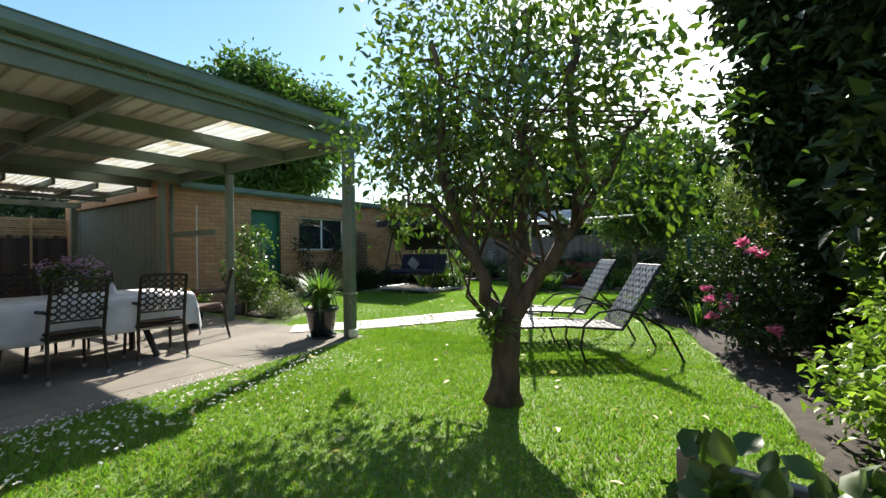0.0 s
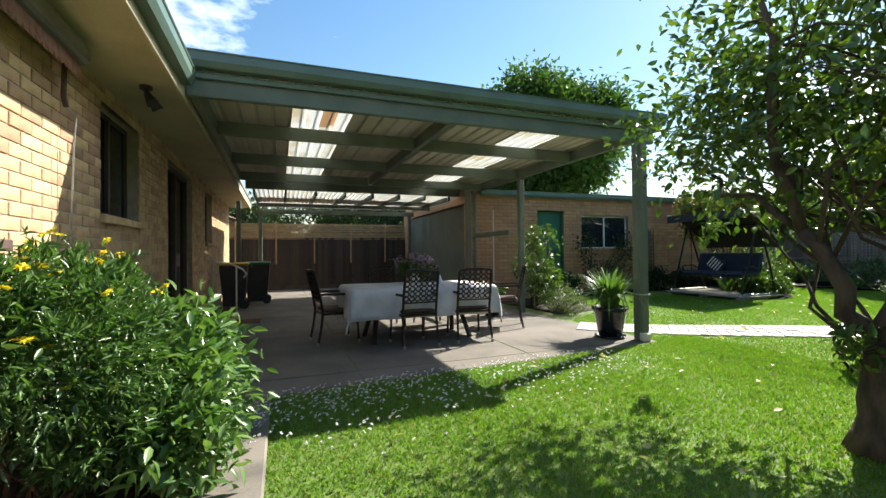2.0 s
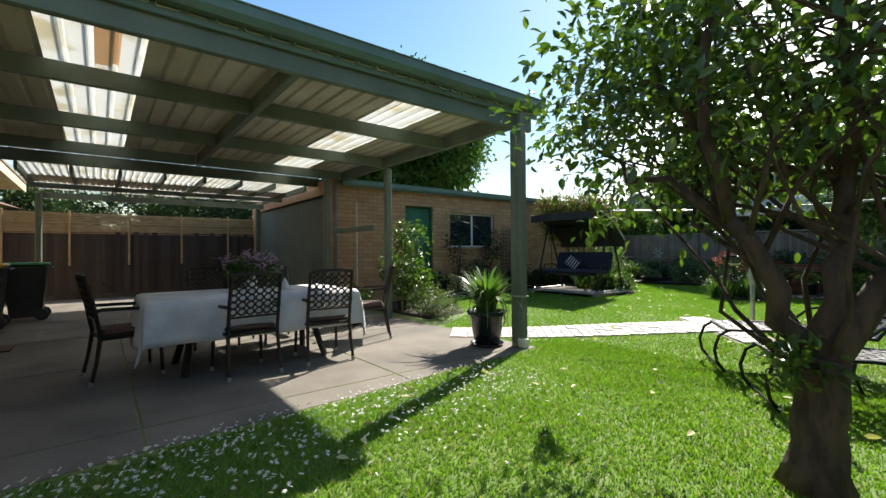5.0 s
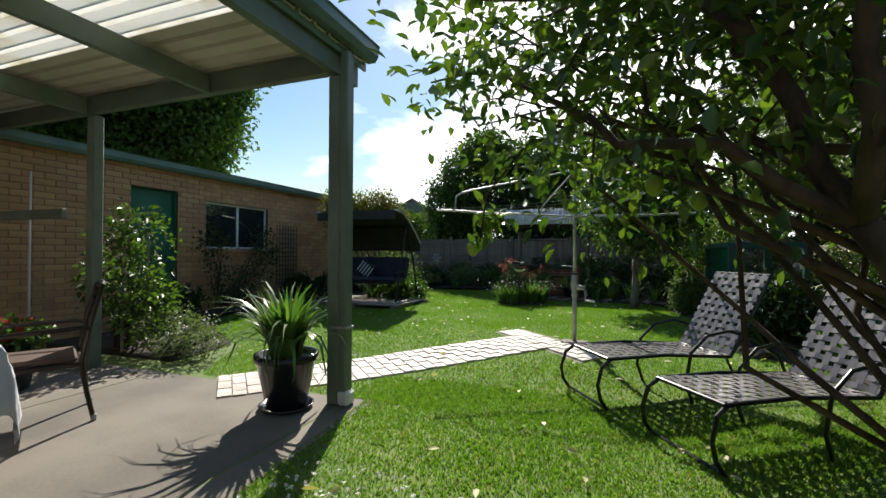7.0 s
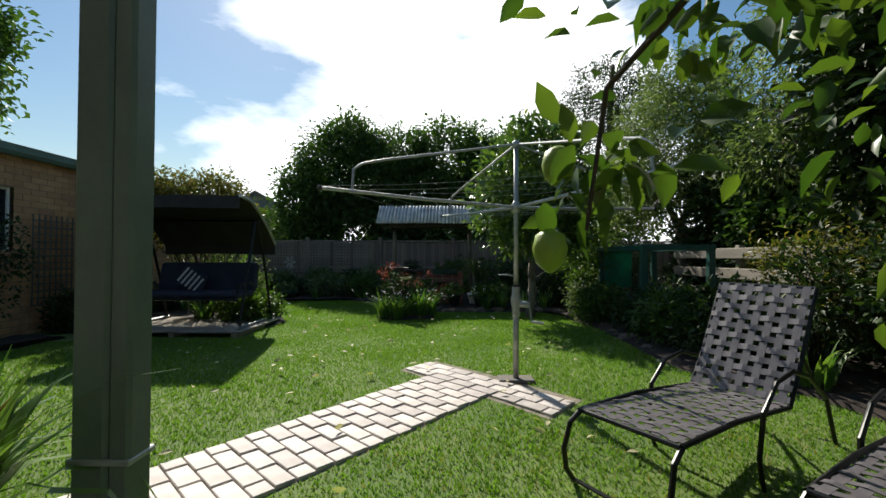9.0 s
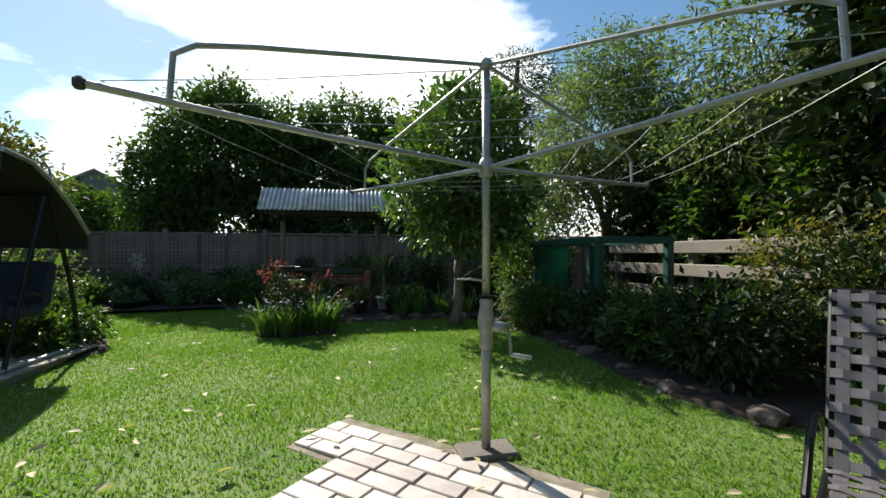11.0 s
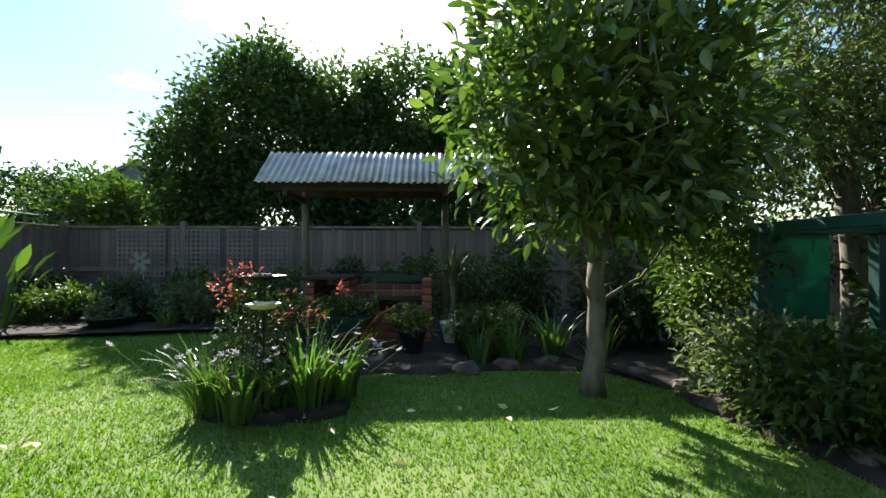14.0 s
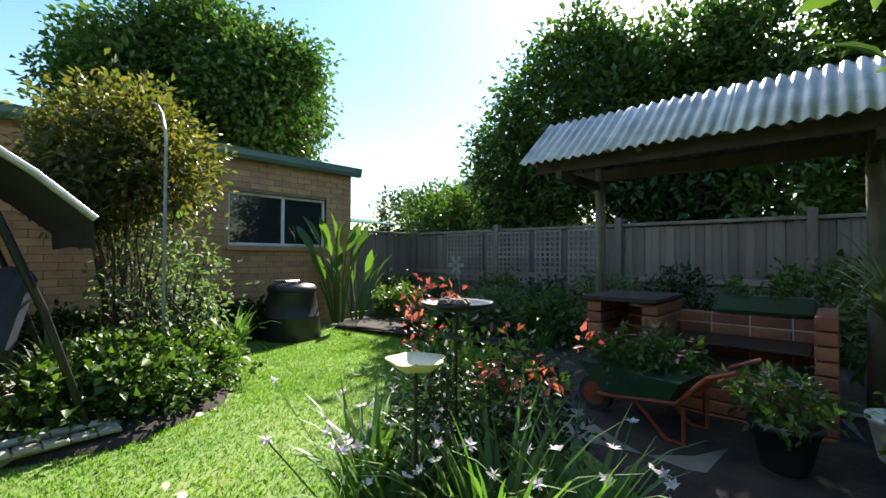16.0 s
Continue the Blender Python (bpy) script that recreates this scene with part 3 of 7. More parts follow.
def grass(name, count, x0, x1, y0, y1, hmin, hmax, mat, label):
    x, y = rng.uniform(x0, x1, count), rng.uniform(y0, y1, count)
    keep = inside(LAWN, x, y) & ~on_path(x, y) & ~in_iris(x, y) & ~((x > 0.05) & (x < 1.15) & (y > 1.25) & (y < 1.82))
    x, y = x[keep], y[keep]
    k = len(x)
    s = np.clip((y - 4.7) / 2.7, 0, 1)
    z = 0.12 * s * s * (3 - 2 * s) - 0.004
    patch = 0.75 + 0.5 * np.sin(x * 2.3 + 1.7 * np.sin(y * 1.9)) * np.sin(y * 2.1 + np.sin(x * 3.1)) * 0.5
    h = rng.uniform(hmin, hmax, k) * patch
    a = rng.random(k) * 6.283
    w = rng.uniform(0.0025, 0.0055, k)
    lean = rng.normal(size=(k, 2)) * 0.55
    base = np.stack([x, y, z], 1)
    side = np.stack([np.cos(a) * w, np.sin(a) * w, np.zeros(k)], 1)
    mid = base + np.stack([lean[:, 0] * h * 0.35, lean[:, 1] * h * 0.35, h * 0.6], 1)
    tip = base + np.stack([lean[:, 0] * h, lean[:, 1] * h, h], 1)
    vs = np.stack([base - side, base + side, mid + side * 0.7, mid - side * 0.7, tip], 1)
    ob = new(name, quads_mesh(name, vs, 5, [(0, 1, 2, 3), (3, 2, 4)], mat))
    return tagged(ob, label, "grass", "", "stuff")


grass("grass", 190000, -4.3, 1.0, -0.4, 5.2, 0.016, 0.038, M_GRASS, "short sunlit green lawn grass blades")
grass("grass", 310000, -8.5, -0.3, 4.5, 13.8, 0.016, 0.038, M_GRASS, "short green lawn grass of the back garden")
grass("grass", 9000, -4.3, 1.0, -0.3, 6.0, 0.02, 0.045, M_GRASS_DRY, "scattered dry straw-coloured grass blades")

# Daisies in the lawn beside the terrace, and dropped leaves
dx, dy = rng.uniform(-3.9, -2.0, 2600), rng.uniform(-0.3, 3.4, 2600)
kd = inside(LAWN, dx, dy) & (rng.random(2600) < np.exp(-((dx + 3.25 + 0.1 * dy) / 0.55) ** 2) * (0.9 - 0.12 * dy))
daisy = flower_heads("lawn_daisies", np.stack([dx[kd], dy[kd], 0.05 + 0.02 * rng.random(kd.sum())], 1), 0.03, P_WHITE, None, 6, 0.1)
tagged(daisy, "tiny white daisies dotted through the lawn", "flowers", "", "stuff")
fx, fy = rng.uniform(-6.5, 0.6, 260), rng.uniform(0, 12, 260)
kf = inside(LAWN, fx, fy)
fz = np.array([ground_z(a, b) for a, b in zip(fx[kf], fy[kf])]) + 0.045
lv, ln_, lf = leaf_verts(np.stack([fx[kf], fy[kf], fz], 1), np.stack([rng.normal(size=kf.sum()), rng.normal(size=kf.sum()), np.full(kf.sum(), 0.05)], 1), 0.06 + 0.03 * rng.random(kf.sum()), 0.035, 0.2, 0.1, True)
tagged(new("fallen_leaves", quads_mesh("fallen_leaves", lv, ln_, lf, L_FALLEN)), "pale dry leaves dropped on the lawn", "leaves", "", "stuff")


def bed(name, poly, label, h=0.05):
    """A low mound of soil with an uneven edge."""
    poly = [Vector((x, y, 0)) for x, y in poly]
    pts = []
    for a, b in zip(poly, poly[1:] + poly[:1]):
        k = max(2, int((b - a).length / 0.22))
        pts += [a.lerp(b, i / k) + Vector((rng.normal() * 0.025, rng.normal() * 0.025, 0)) for i in range(k)]
    c = sum(pts, Vector()) / len(pts)
    s = Shape()
    rings = [(1.0, -0.02), (0.985, 0.55 * h), (0.9, h), (0.6, h * 1.2), (0.3, h * 1.1)]
    n = len(pts)
    for f, z in rings:
        for p in pts:
            q = c.lerp(p, f)
            s.v.append((q.x, q.y, ground_z(q.x, q.y) + z + (rng.normal() * 0.008 if f < 0.95 else 0)))
    for r in range(len(rings) - 1):
        s.f += [(r * n + i, r * n + (i + 1) % n, (r + 1) * n + (i + 1) % n, (r + 1) * n + i) for i in range(n)]
    s.f.append(tuple((len(rings) - 1) * n + i for i in range(n)))
    return solid(name, s, M_SOIL, label, "garden bed", "structure", "", True)


bed("ground_bed_house", [(-3.6, -0.62), (3.2, -0.6), (3.2, -1.48), (-3.75, -1.48)], "dark mulched soil bed along the house wall")
bed("ground_bed_right", [(0.72, 2.55), (0.55, 3.9), (0.2, 4.95), (-0.1, 5.9), (-0.32, 6.62), (-0.87, 7.02), (-1.03, 7.5), (-0.98, 8.8), (-0.95, 9.95), (-1.15, 10.56), (-1.16, 11.06), (3.6, 11.2), (3.6, 2.6)], "dark leafy soil bed along the side boundary")
bed("ground_bed_back", [(-1.4, 11.58), (-1.95, 11.7), (-3.6, 11.6), (-4.6, 12.3), (-5.2, 13.5), (-5.93, 13.75), (-7.87, 13.69), (-8.5, 13.2), (-9.0, 13.6), (-9.7, 16.0), (3.0, 16.0), (2.4, 11.25), (-1.15, 11.1)], "shaded soil bed in front of the back fence")
bed("ground_bed_iris", [(-4.02 + 0.5 * math.cos(a), 10.82 + 0.3 * math.sin(a)) for a in (2 * math.pi * i / 14 for i in range(14))], "oval soil bed cut in the lawn")
bed("ground_bed_swing", [(-8.2, 11.45), (-7.0, 11.25), (-6.24, 10.83), (-5.93, 10.12), (-6.1, 9.62), (-8.9, 9.7), (-9.0, 12.3), (-8.5, 12.2)], "soil bed behind the garden swing")
bed("ground_bed_shed", [(-9.0, 4.7), (-6.7, 4.75), (-6.7, 5.6), (-8.3, 6.3), (-8.35, 8.7), (-9.0, 8.9)], "narrow soil bed against the brick shed")

# Concrete edging beside the house bed
strip = Shape()
strip.box(-3.55, 3.2, -0.62, -0.2, -0.05, 0.035, 0.012)
solid("pavement_edge", strip, M_STRIP, "worn grey concrete edging strip between bed and lawn", "edging", "structure")

# ---- terrace slabs ----
patio = tagged(new("pavement"), "weathered concrete terrace cast in large slabs", "terrace", "", "structure")
base = Shape(HM).box(-11.2, 0.36, -6.3, 0.1, -0.12, -0.012)
part("slab_bed", base, M_JOINT, patio)
us, vs_ = [-11.2, -8.9, -6.6, -4.3, -2.15, 0.05], [-6.28, -3.9, -1.86, 0.1]
for a, b in zip(us, us[1:]):
    for c, d in zip(vs_, vs_[1:]):
        part("slab", Shape(HM).box(a + 0.006, b - 0.006, c + 0.006, d - 0.006, -0.1, 0.004 * rng.random(), 0.008), M_CONC, patio)
for c, d, w0, w1 in ((-4.95, -3.9, 0.58, 0.46), (-3.9, -1.86, 0.46, 0.32), (-1.86, 0.12, 0.32, 0.24)):
    s = Shape(HM)
    s.add([(0.062, c + 0.006, -0.1), (w0, c + 0.006, -0.1), (w1, d - 0.006, -0.1), (0.062, d - 0.006, -0.1), (0.062, c + 0.006, 0.0), (w0, c + 0.006, 0.0), (w1, d - 0.006, 0.0), (0.062, d - 0.006, 0.0)], [(0, 1, 5, 4), (1, 2, 6, 5), (2, 3, 7, 6), (3, 0, 4, 7), (4, 5, 6, 7)])
    part("slab", s, M_CONC, patio)

# ---- brick path ----
path_thing = tagged(new("pavement_path"), "pale clay brick path crossing the lawn to the clothes hoist", "path", "", "structure")
PM = Matrix(((PA[0], PB[0], 0, PO[0]), (PA[1], PB[1], 0, PO[1]), (0, 0, 1, 0), (0, 0, 0, 1)))
sand = Shape(PM)
for s0, s1, w0, w1 in ((-3.4, 0.0, -0.01, 0.715), (0.0, 0.49, -0.345, 1.29)):
    k = 16
    for i in range(k):
        a, b = s0 + (s1 - s0) * i / k, s0 + (s1 - s0) * (i + 1) / k
        corners = [(a, w0), (b, w0), (b, (w0 + w1) / 2), (b, w1), (a, w1), (a, (w0 + w1) / 2)]
        cz = [(q, w, ground_z(*(PM @ Vector((q, w, 0))).to_2d()) - 0.001) for q, w in corners]
        sand.add(cz, [(0, 1, 2, 5), (5, 2, 3, 4)])
part("joint_sand", sand, M_PSAND, path_thing)


def lay(mesh, s, w, turn):
    p = PM @ Vector((s, w, 0))
    ob = new("paver", mesh)
    ob.matrix_basis = pose(p.x, p.y, ground_z(p.x, p.y) + 0.012 + 0.003 * rng.random(), rng.normal() * 0.5, rng.normal() * 0.5, math.degrees(math.atan2(PA[1], PA[0])) + turn)
    ob.parent = path_thing


paver_meshes = {}
row = 0
s = -3.32
while s < 0.45:
    lo, hi = (-0.33, 1.275) if s >= 0.04 else (0.0, 0.705)
    w = lo - (0.117 if row % 2 else 0.0)
    while w < hi - 0.03:
        a, b = max(w, lo), min(w + 0.228, hi)
        if b - a > 0.03:
            key = round(b - a, 2)
            if key not in paver_meshes:
                paver_meshes[key] = Shape().box(-0.056, 0.056, -(b - a) / 2, (b - a) / 2, -0.05, 0.0, 0.004).make("paver", M_PAVER)
            lay(paver_meshes[key], s, (a + b) / 2, 0)
        w += 0.234
    s += 0.118
    row += 1

# ---- brick walls ----


def brick_wall(parent, x0, x1, z0, z1, holes, at, near, mats, mortar, depth=0.11, bl=0.23, bh=0.076, joint=0.01):
    """A wall in its own frame: x along, y out, z up; bricks proud of a mortar backing. at: matrix to the world. near: stretch of x whose bricks are single parts."""
    back = Shape(at)
    cuts_x = sorted({x0, x1, *[h[0] for h in holes], *[h[1] for h in holes]})
    cuts_z = sorted({z0, z1, *[h[2] for h in holes], *[h[3] for h in holes]})
    for a, b in zip(cuts_x, cuts_x[1:]):
        for c, d in zip(cuts_z, cuts_z[1:]):
            mx, mz = (a + b) / 2, (c + d) / 2
            if not any(h[0] < mx < h[1] and h[2] < mz < h[3] for h in holes):
                back.box(a, b, -depth * 2, -0.008, c, d)
    part("wall_core", back, mortar, parent)
    rest, count = Shape(at), 0
    r, z = 0, z0
    meshes = {}
    while z + bh <= z1 + 0.03:
        x = x0 - (bl + joint) / 2 * (r % 2)
        while x < x1:
            spans = [(max(x, x0), min(x + bl, x1))]
            for h in holes:
                if h[2] - 0.03 < z + bh / 2 < h[3] + 0.03:
                    new_spans = []
                    for a, b in spans:
                        if b <= h[0] or a >= h[1]:
                            new_spans.append((a, b))
                        else:
                            if a < h[0] - 0.02:
                                new_spans.append((a, h[0]))
                            if b > h[1] + 0.02:
                                new_spans.append((h[1], b))
                    spans = new_spans
            for a, b in spans:
                if b - a < 0.03:
                    continue
                out = 0.0015 * rng.normal()
                if near and near[0] <= a and b <= near[1] and near[2] <= z and count < 300:
                    key = round(b - a, 2)
                    if key not in meshes:
                        meshes[key] = Shape().box(-(b - a) / 2, (b - a) / 2, -0.05, 0.0, -bh / 2, bh / 2, 0.004).make("brick", mats[0])
                    ob = new("brick", meshes[key])
                    ob.matrix_basis = Matrix.Translation(at @ Vector(((a + b) / 2, out, z + bh / 2))) @ at.to_3x3().normalized().to_4x4()
                    ob.parent = parent
                    count += 1
                else:
                    rest.box(a, b, -0.05, out, z, z + bh)
            x += bl + joint
        z += bh + joint
        r += 1
    if rest.f:
        ob = part("bricks", rest, mats[1], parent)
        ob["kind"] = "stuff"


def window_unit(name, at, x0, x1, z0, z1, splits, frame_mat, label, sill=None, depth=0.09, glass=None, bar=0.045):
    """A window in a wall's frame, set back into its opening, with frame bars, panes and a sill."""
    t = tagged(new(name), label, "window", "", "structure")
    fr = Shape(at)
    for a, b, c, d in ((x0, x0 + bar, z0, z1), (x1 - bar, x1, z0, z1)):
        fr.box(a, b, -depth - 0.04, -depth + 0.012, c, d, 0.004)
    for c, d in ((z0, z0 + bar), (z1 - bar, z1)):
        fr.box(x0 + bar, x1 - bar, -depth - 0.04, -depth + 0.012, c, d, 0.004)
    for q in splits:
        fr.box(q - bar * 0.55, q + bar * 0.55, -depth - 0.04, -depth + 0.018, z0 + bar, z1 - bar, 0.004)
    part("window_frame", fr, frame_mat, t)
    xs = [x0 + bar, *splits, x1 - bar]
    for a, b in zip(xs, xs[1:]):
        part("pane", Shape(at).box(a, b, -depth - 0.02, -depth - 0.012, z0 + bar, z1 - bar), glass or M_GLASS, t)
    if sill:
        part("window_sill", Shape(at).box(x0 - 0.03, x1 + 0.03, -depth, 0.05, z0 - 0.075, z0 - 0.003, 0.008), sill, t)
    return t


# House wall frame: x runs along +u, y outward (+v)
WH = HM @ Matrix.Translation((0, -6.09, 0))
HOUSE_HOLES = [(1.65, 3.8, 1.35, 2.6), (-1.0, 0.07, 1.59, 2.58), (-4.04, -2.28, 0.16, 2.58), (-6.42, -5.47, 1.5, 2.58)]
house_wall = tagged(new("wall_house"), "cream brick house wall under wide eaves", "wall", "", "structure")
brick_wall(house_wall, -10.0, 5.0, 0.0, 2.72, HOUSE_HOLES, WH, (-0.1, 1.66, 0.6, 0), (M_BRICK, M_BRICK_J), M_MORTAR)
window_unit("window_1", WH, 1.65, 3.8, 1.35, 2.6, [2.36, 3.08], M_ALU, "wide dark house window with grey sliding frame", None, 0.09, M_GLASS, 0.06)
tagged(part("window_screen", Shape(WH).box(2.4, 3.05, -0.088, -0.084, 1.42, 2.54), M_SCREEN, None), "grey insect screen over part of the house window", "screen", "", "structure")
sill = Shape(WH)
for i in range(11):
    a = 1.5 + i * 0.235
    sill.box(a, a + 0.225, -0.1, 0.07, 1.255, 1.32, 0.006, Matrix.Rotation(0, 4, "X"))
tagged(part("window_sill", sill, M_TERRA, None), "sloping red brick window sill on the house wall", "window sill", "", "structure")
window_unit("window_2", WH, -1.0, 0.07, 1.59, 2.58, [-0.45], M_DARKWOOD, "dark narrow house window in a deep reveal", M_BRICK, 0.12)
window_unit("window_3", WH, -6.42, -5.47, 1.5, 2.58, [-5.95], M_DARKWOOD, "small dark house window", M_BRICK, 0.12)
gd = tagged(new("door_1"), "dark glazed sliding house door in a timber frame", "door", "", "structure")
fr = Shape(WH)
for a, b in ((-4.04, -3.97), (-2.35, -2.28), (-3.2, -3.12)):
    fr.box(a, b, -0.17, -0.08, 0.16, 2.58, 0.005)
fr.box(-3.97, -2.35, -0.17, -0.08, 2.5, 2.58, 0.005)
fr.box(-3.97, -2.35, -0.17, -0.08, 0.16, 0.22, 0.005)
part("door_frame", fr, M_DARKWOOD, gd)
for a, b in ((-3.97, -3.2), (-3.12, -2.35)):
    part("pane", Shape(WH).box(a, b, -0.14, -0.13, 0.22, 2.5), M_GLASS, gd)
part("door_handle", Shape(WH).box(-3.27, -3.24, -0.09, -0.05, 1.05, 1.25, 0.006), M_GALV, gd)
step = Shape(HM).box(-4.0, -2.32, -6.07, -5.6, 0.006, 0.15, 0.01)
solid("step", step, M_CONC, "low concrete step at the house door", "step", "structure")
rear = Shape(HM).box(-10.0, 5.0, -12.0, -6.33, 0.0, 2.7)
solid("wall_house_rear", rear, M_MORTAR, "rendered body of the house behind its brick face", "wall", "structure")

# Eaves: soffit, fascia, gutter and roof
soffit = Shape(HM).box(-10.2, 5.2, -6.5, -5.5, 2.725, 2.745, 0.003)
solid("ceiling_eave", soffit, M_SOFFIT, "cream painted eave soffit", "soffit", "structure")
fascia = Shape(HM).box(-10.2, 5.2, -5.5, -5.47, 2.68, 2.9, 0.004)
solid("trim_fascia", fascia, M_SOFFIT, "cream eave fascia board", "fascia", "structure")


def gutter(name, m, length, label, mat):
    """A quad gutter along x of its frame, open side up."""
    prof = [(0.0, 0.13), (0.0, 0.0), (0.075, 0.0), (0.105, 0.05), (0.105, 0.13), (0.118, 0.14), (0.112, 0.128), (0.098, 0.125), (0.098, 0.055), (0.07, 0.008), (0.006, 0.008), (0.006, 0.13)]
    s = Shape(m)
    k = len(prof)
    s.v = [(x, y, z) for x in (0, length) for y, z in prof]
    s.f = [(i, (i + 1) % k, k + (i + 1) % k, k + i) for i in range(k)] + [tuple(range(k)), tuple(range(2 * k - 1, k - 1, -1))]
    return solid(name, s, mat, label, "gutter", "structure")


gutter("trim_gutter_house", HM @ Matrix.Translation((0.14, -5.468, 2.76)), 5.0, "green metal eave gutter", M_GUTTER)
roof = Shape(HM)
roof.add([(-10.3, -5.45, 2.9), (5.3, -5.45, 2.9), (5.3, -9.5, 4.2), (-10.3, -9.5, 4.2), (-10.3, -5.45, 2.86), (5.3, -5.45, 2.86), (5.3, -9.5, 4.16), (-10.3, -9.5, 4.16)], [(0, 1, 2, 3), (4, 5, 6, 7), (0, 1, 5, 4), (2, 3, 7, 6), (0, 3, 7, 4), (1, 2, 6, 5)])
solid("roof_house", roof, M_TILEROOF, "low tiled house roof", "roof", "structure")

# ---- terrace roof ----
pergola = tagged(new("pergola"), "green-painted timber terrace roof on square posts", "pergola")


def beam(name, u0, u1, v0, v1, z0, z1, mat=None):
    return part(name, Shape(HM).box(u0, u1, v0, v1, z0, z1, 0.006), mat or M_GREEN, pergola)


def square_post(u, v, z1, name="post"):
    s = Shape(HM).box(u - 0.055, u + 0.055, v - 0.055, v + 0.055, 0.0, z1, 0.012)
    return part(name, s, M_GREEN, pergola)


for u, v in ((-0.02, -0.03), (-2.98, -0.05), (-4.72, -0.42)):
    square_post(u, v, 2.70)
square_post(-7.3, -5.6, 2.6)
square_post(-8.9, -5.15, 2.55)
square_post(-9.3, -0.5, 2.55)
# rainwater pipe strapped to the corner post
part("downpipe", Shape(HM).box(0.037, 0.105, -0.085, 0.02, 0.1, 2.9, 0.012), M_GREEN, pergola)
part("pipe_bracket", Shape(HM).box(-0.08, 0.11, -0.092, 0.03, 0.62, 0.64, 0.004), M_GALV, pergola)
part("pipe_shoe", Shape(HM).box(0.03, 0.13, -0.1, 0.03, 0.0, 0.12, 0.02), M_WHITE, pergola, "white plastic pipe shoe")
beam("front_beam", -0.07, 0.0, -5.46, 0.25, 2.72, 2.93)
beam("fascia", 0.012, 0.04, -5.42, 0.32, 2.88, 3.06, M_GUTTER)
beam("edge_beam", -4.75, -0.075, -0.1, -0.02, 2.72, 2.9)
beam("ledger", -4.75, -0.075, -5.44, -5.36, 2.72, 2.9)
beam("rafter", -4.6, -0.075, -2.82, -2.74, 2.72, 2.88)
for i, u in enumerate((-1.38, -3.08, -4.72)):
    for a, b in ((-5.355, -2.825), (-2.735, -0.105)):
        beam("purlin", u, u + 0.055, a, b, 2.715, 2.885)
beam("purlin", -5.95, -5.88, -5.35, -0.1, 2.725, 2.925)
beam("edge_beam", -5.9, -4.76, -0.1, -0.02, 2.72, 2.9)


def rib_sheet(v0, v1, u0, u1, z, mat, name, drop=0.0, pitch=0.19, label=""):
    """Trapezoidal roofing with ribs along u; sloped by drop from u1 to u0."""
    s = Shape(HM)
    n = max(1, round((v1 - v0) / pitch))
    p = (v1 - v0) / n
    prof = []
    for i in range(n):
        v = v0 + i * p
        prof += [(v, 0.0), (v + p * 0.68, 0.0), (v + p * 0.76, 0.03), (v + p * 0.92, 0.03)]
    prof.append((v1, 0.0))
    for off in (0.0, 0.004):
        for u, zz in ((u0, z - drop), (u1, z)):
            s.v += [(u, v, zz + q + off) for v, q in prof]
    k = len(prof)
    s.f = [(i, i + 1, k + i + 1, k + i) for i in range(k - 1)] + [(2 * k + i, 2 * k + i + 1, 3 * k + i + 1, 3 * k + i) for i in range(k - 1)]
    return part(name, s, mat, pergola, label)


bounds = [(-5.45, -4.5, M_SHEET), (-4.5, -3.8, M_SKYL), (-3.8, -1.45, M_SHEET), (-1.45, -0.78, M_SKYL), (-0.78, 0.28, M_SHEET)]
for a, b, m in bounds:
    if m is M_SKYL and a < -4:
        for i, m_ in enumerate((M_SKYL, M_SKYL, M_SKYL_STAIN, M_SKYL)):
            rib_sheet(a + (b - a) * i / 4, a + (b - a) * (i + 1) / 4, -1.35, 0.06, 2.93, m_, "skylight_sheet", 0.0, label="rust-stained clear sheet" if m_ is M_SKYL_STAIN else "")
        rib_sheet(a, b, -5.9, -1.35, 2.93, M_SKYL, "skylight_sheet", 0.0)
    else:
        rib_sheet(a, b, -5.9, 0.06, 2.93, m, "skylight_sheet" if m is M_SKYL else "roof_sheet")
gutter("trim_gutter_terrace", HM @ Matrix.Translation((0.045, -5.44, 2.955)) @ Matrix.Rotation(radians(90), 4, "Z") @ Matrix.Scale(-1, 4, (0, 1, 0)), 5.78, "green metal gutter along the terrace roof", M_GUTTER)

# Lower carport roof beyond, all in clear sheet on rafters
for i in range(8):
    v = -5.2 + i * 0.68
    beam("carport_rafter", -9.1, -5.9, v, v + 0.05, 2.6, 2.72)
for i in range(7):
    v = -5.15 + i * 0.68
    rib_sheet(v, v + 0.63, -7.2, -5.9, 2.73, M_SKYL, "clear_sheet", 0.024, 0.105)
    rib_sheet(v, v + 0.63, -8.1, -7.2, 2.706, M_SHEET, "roof_sheet", 0.016, 0.105)
    rib_sheet(v, v + 0.63, -9.2, -8.1, 2.69, M_SKYL, "clear_sheet", 0.02, 0.105)
beam("carport_beam", -7.55, -7.48, -5.2, -0.4, 2.5, 2.598)
beam("carport_beam", -9.15, -9.08, -5.2, -0.4, 2.46, 2.598)
# Side brace by the shed corner
beam("side_rail", -4.7, -3.04, -0.32, -0.27, 1.58, 1.68)

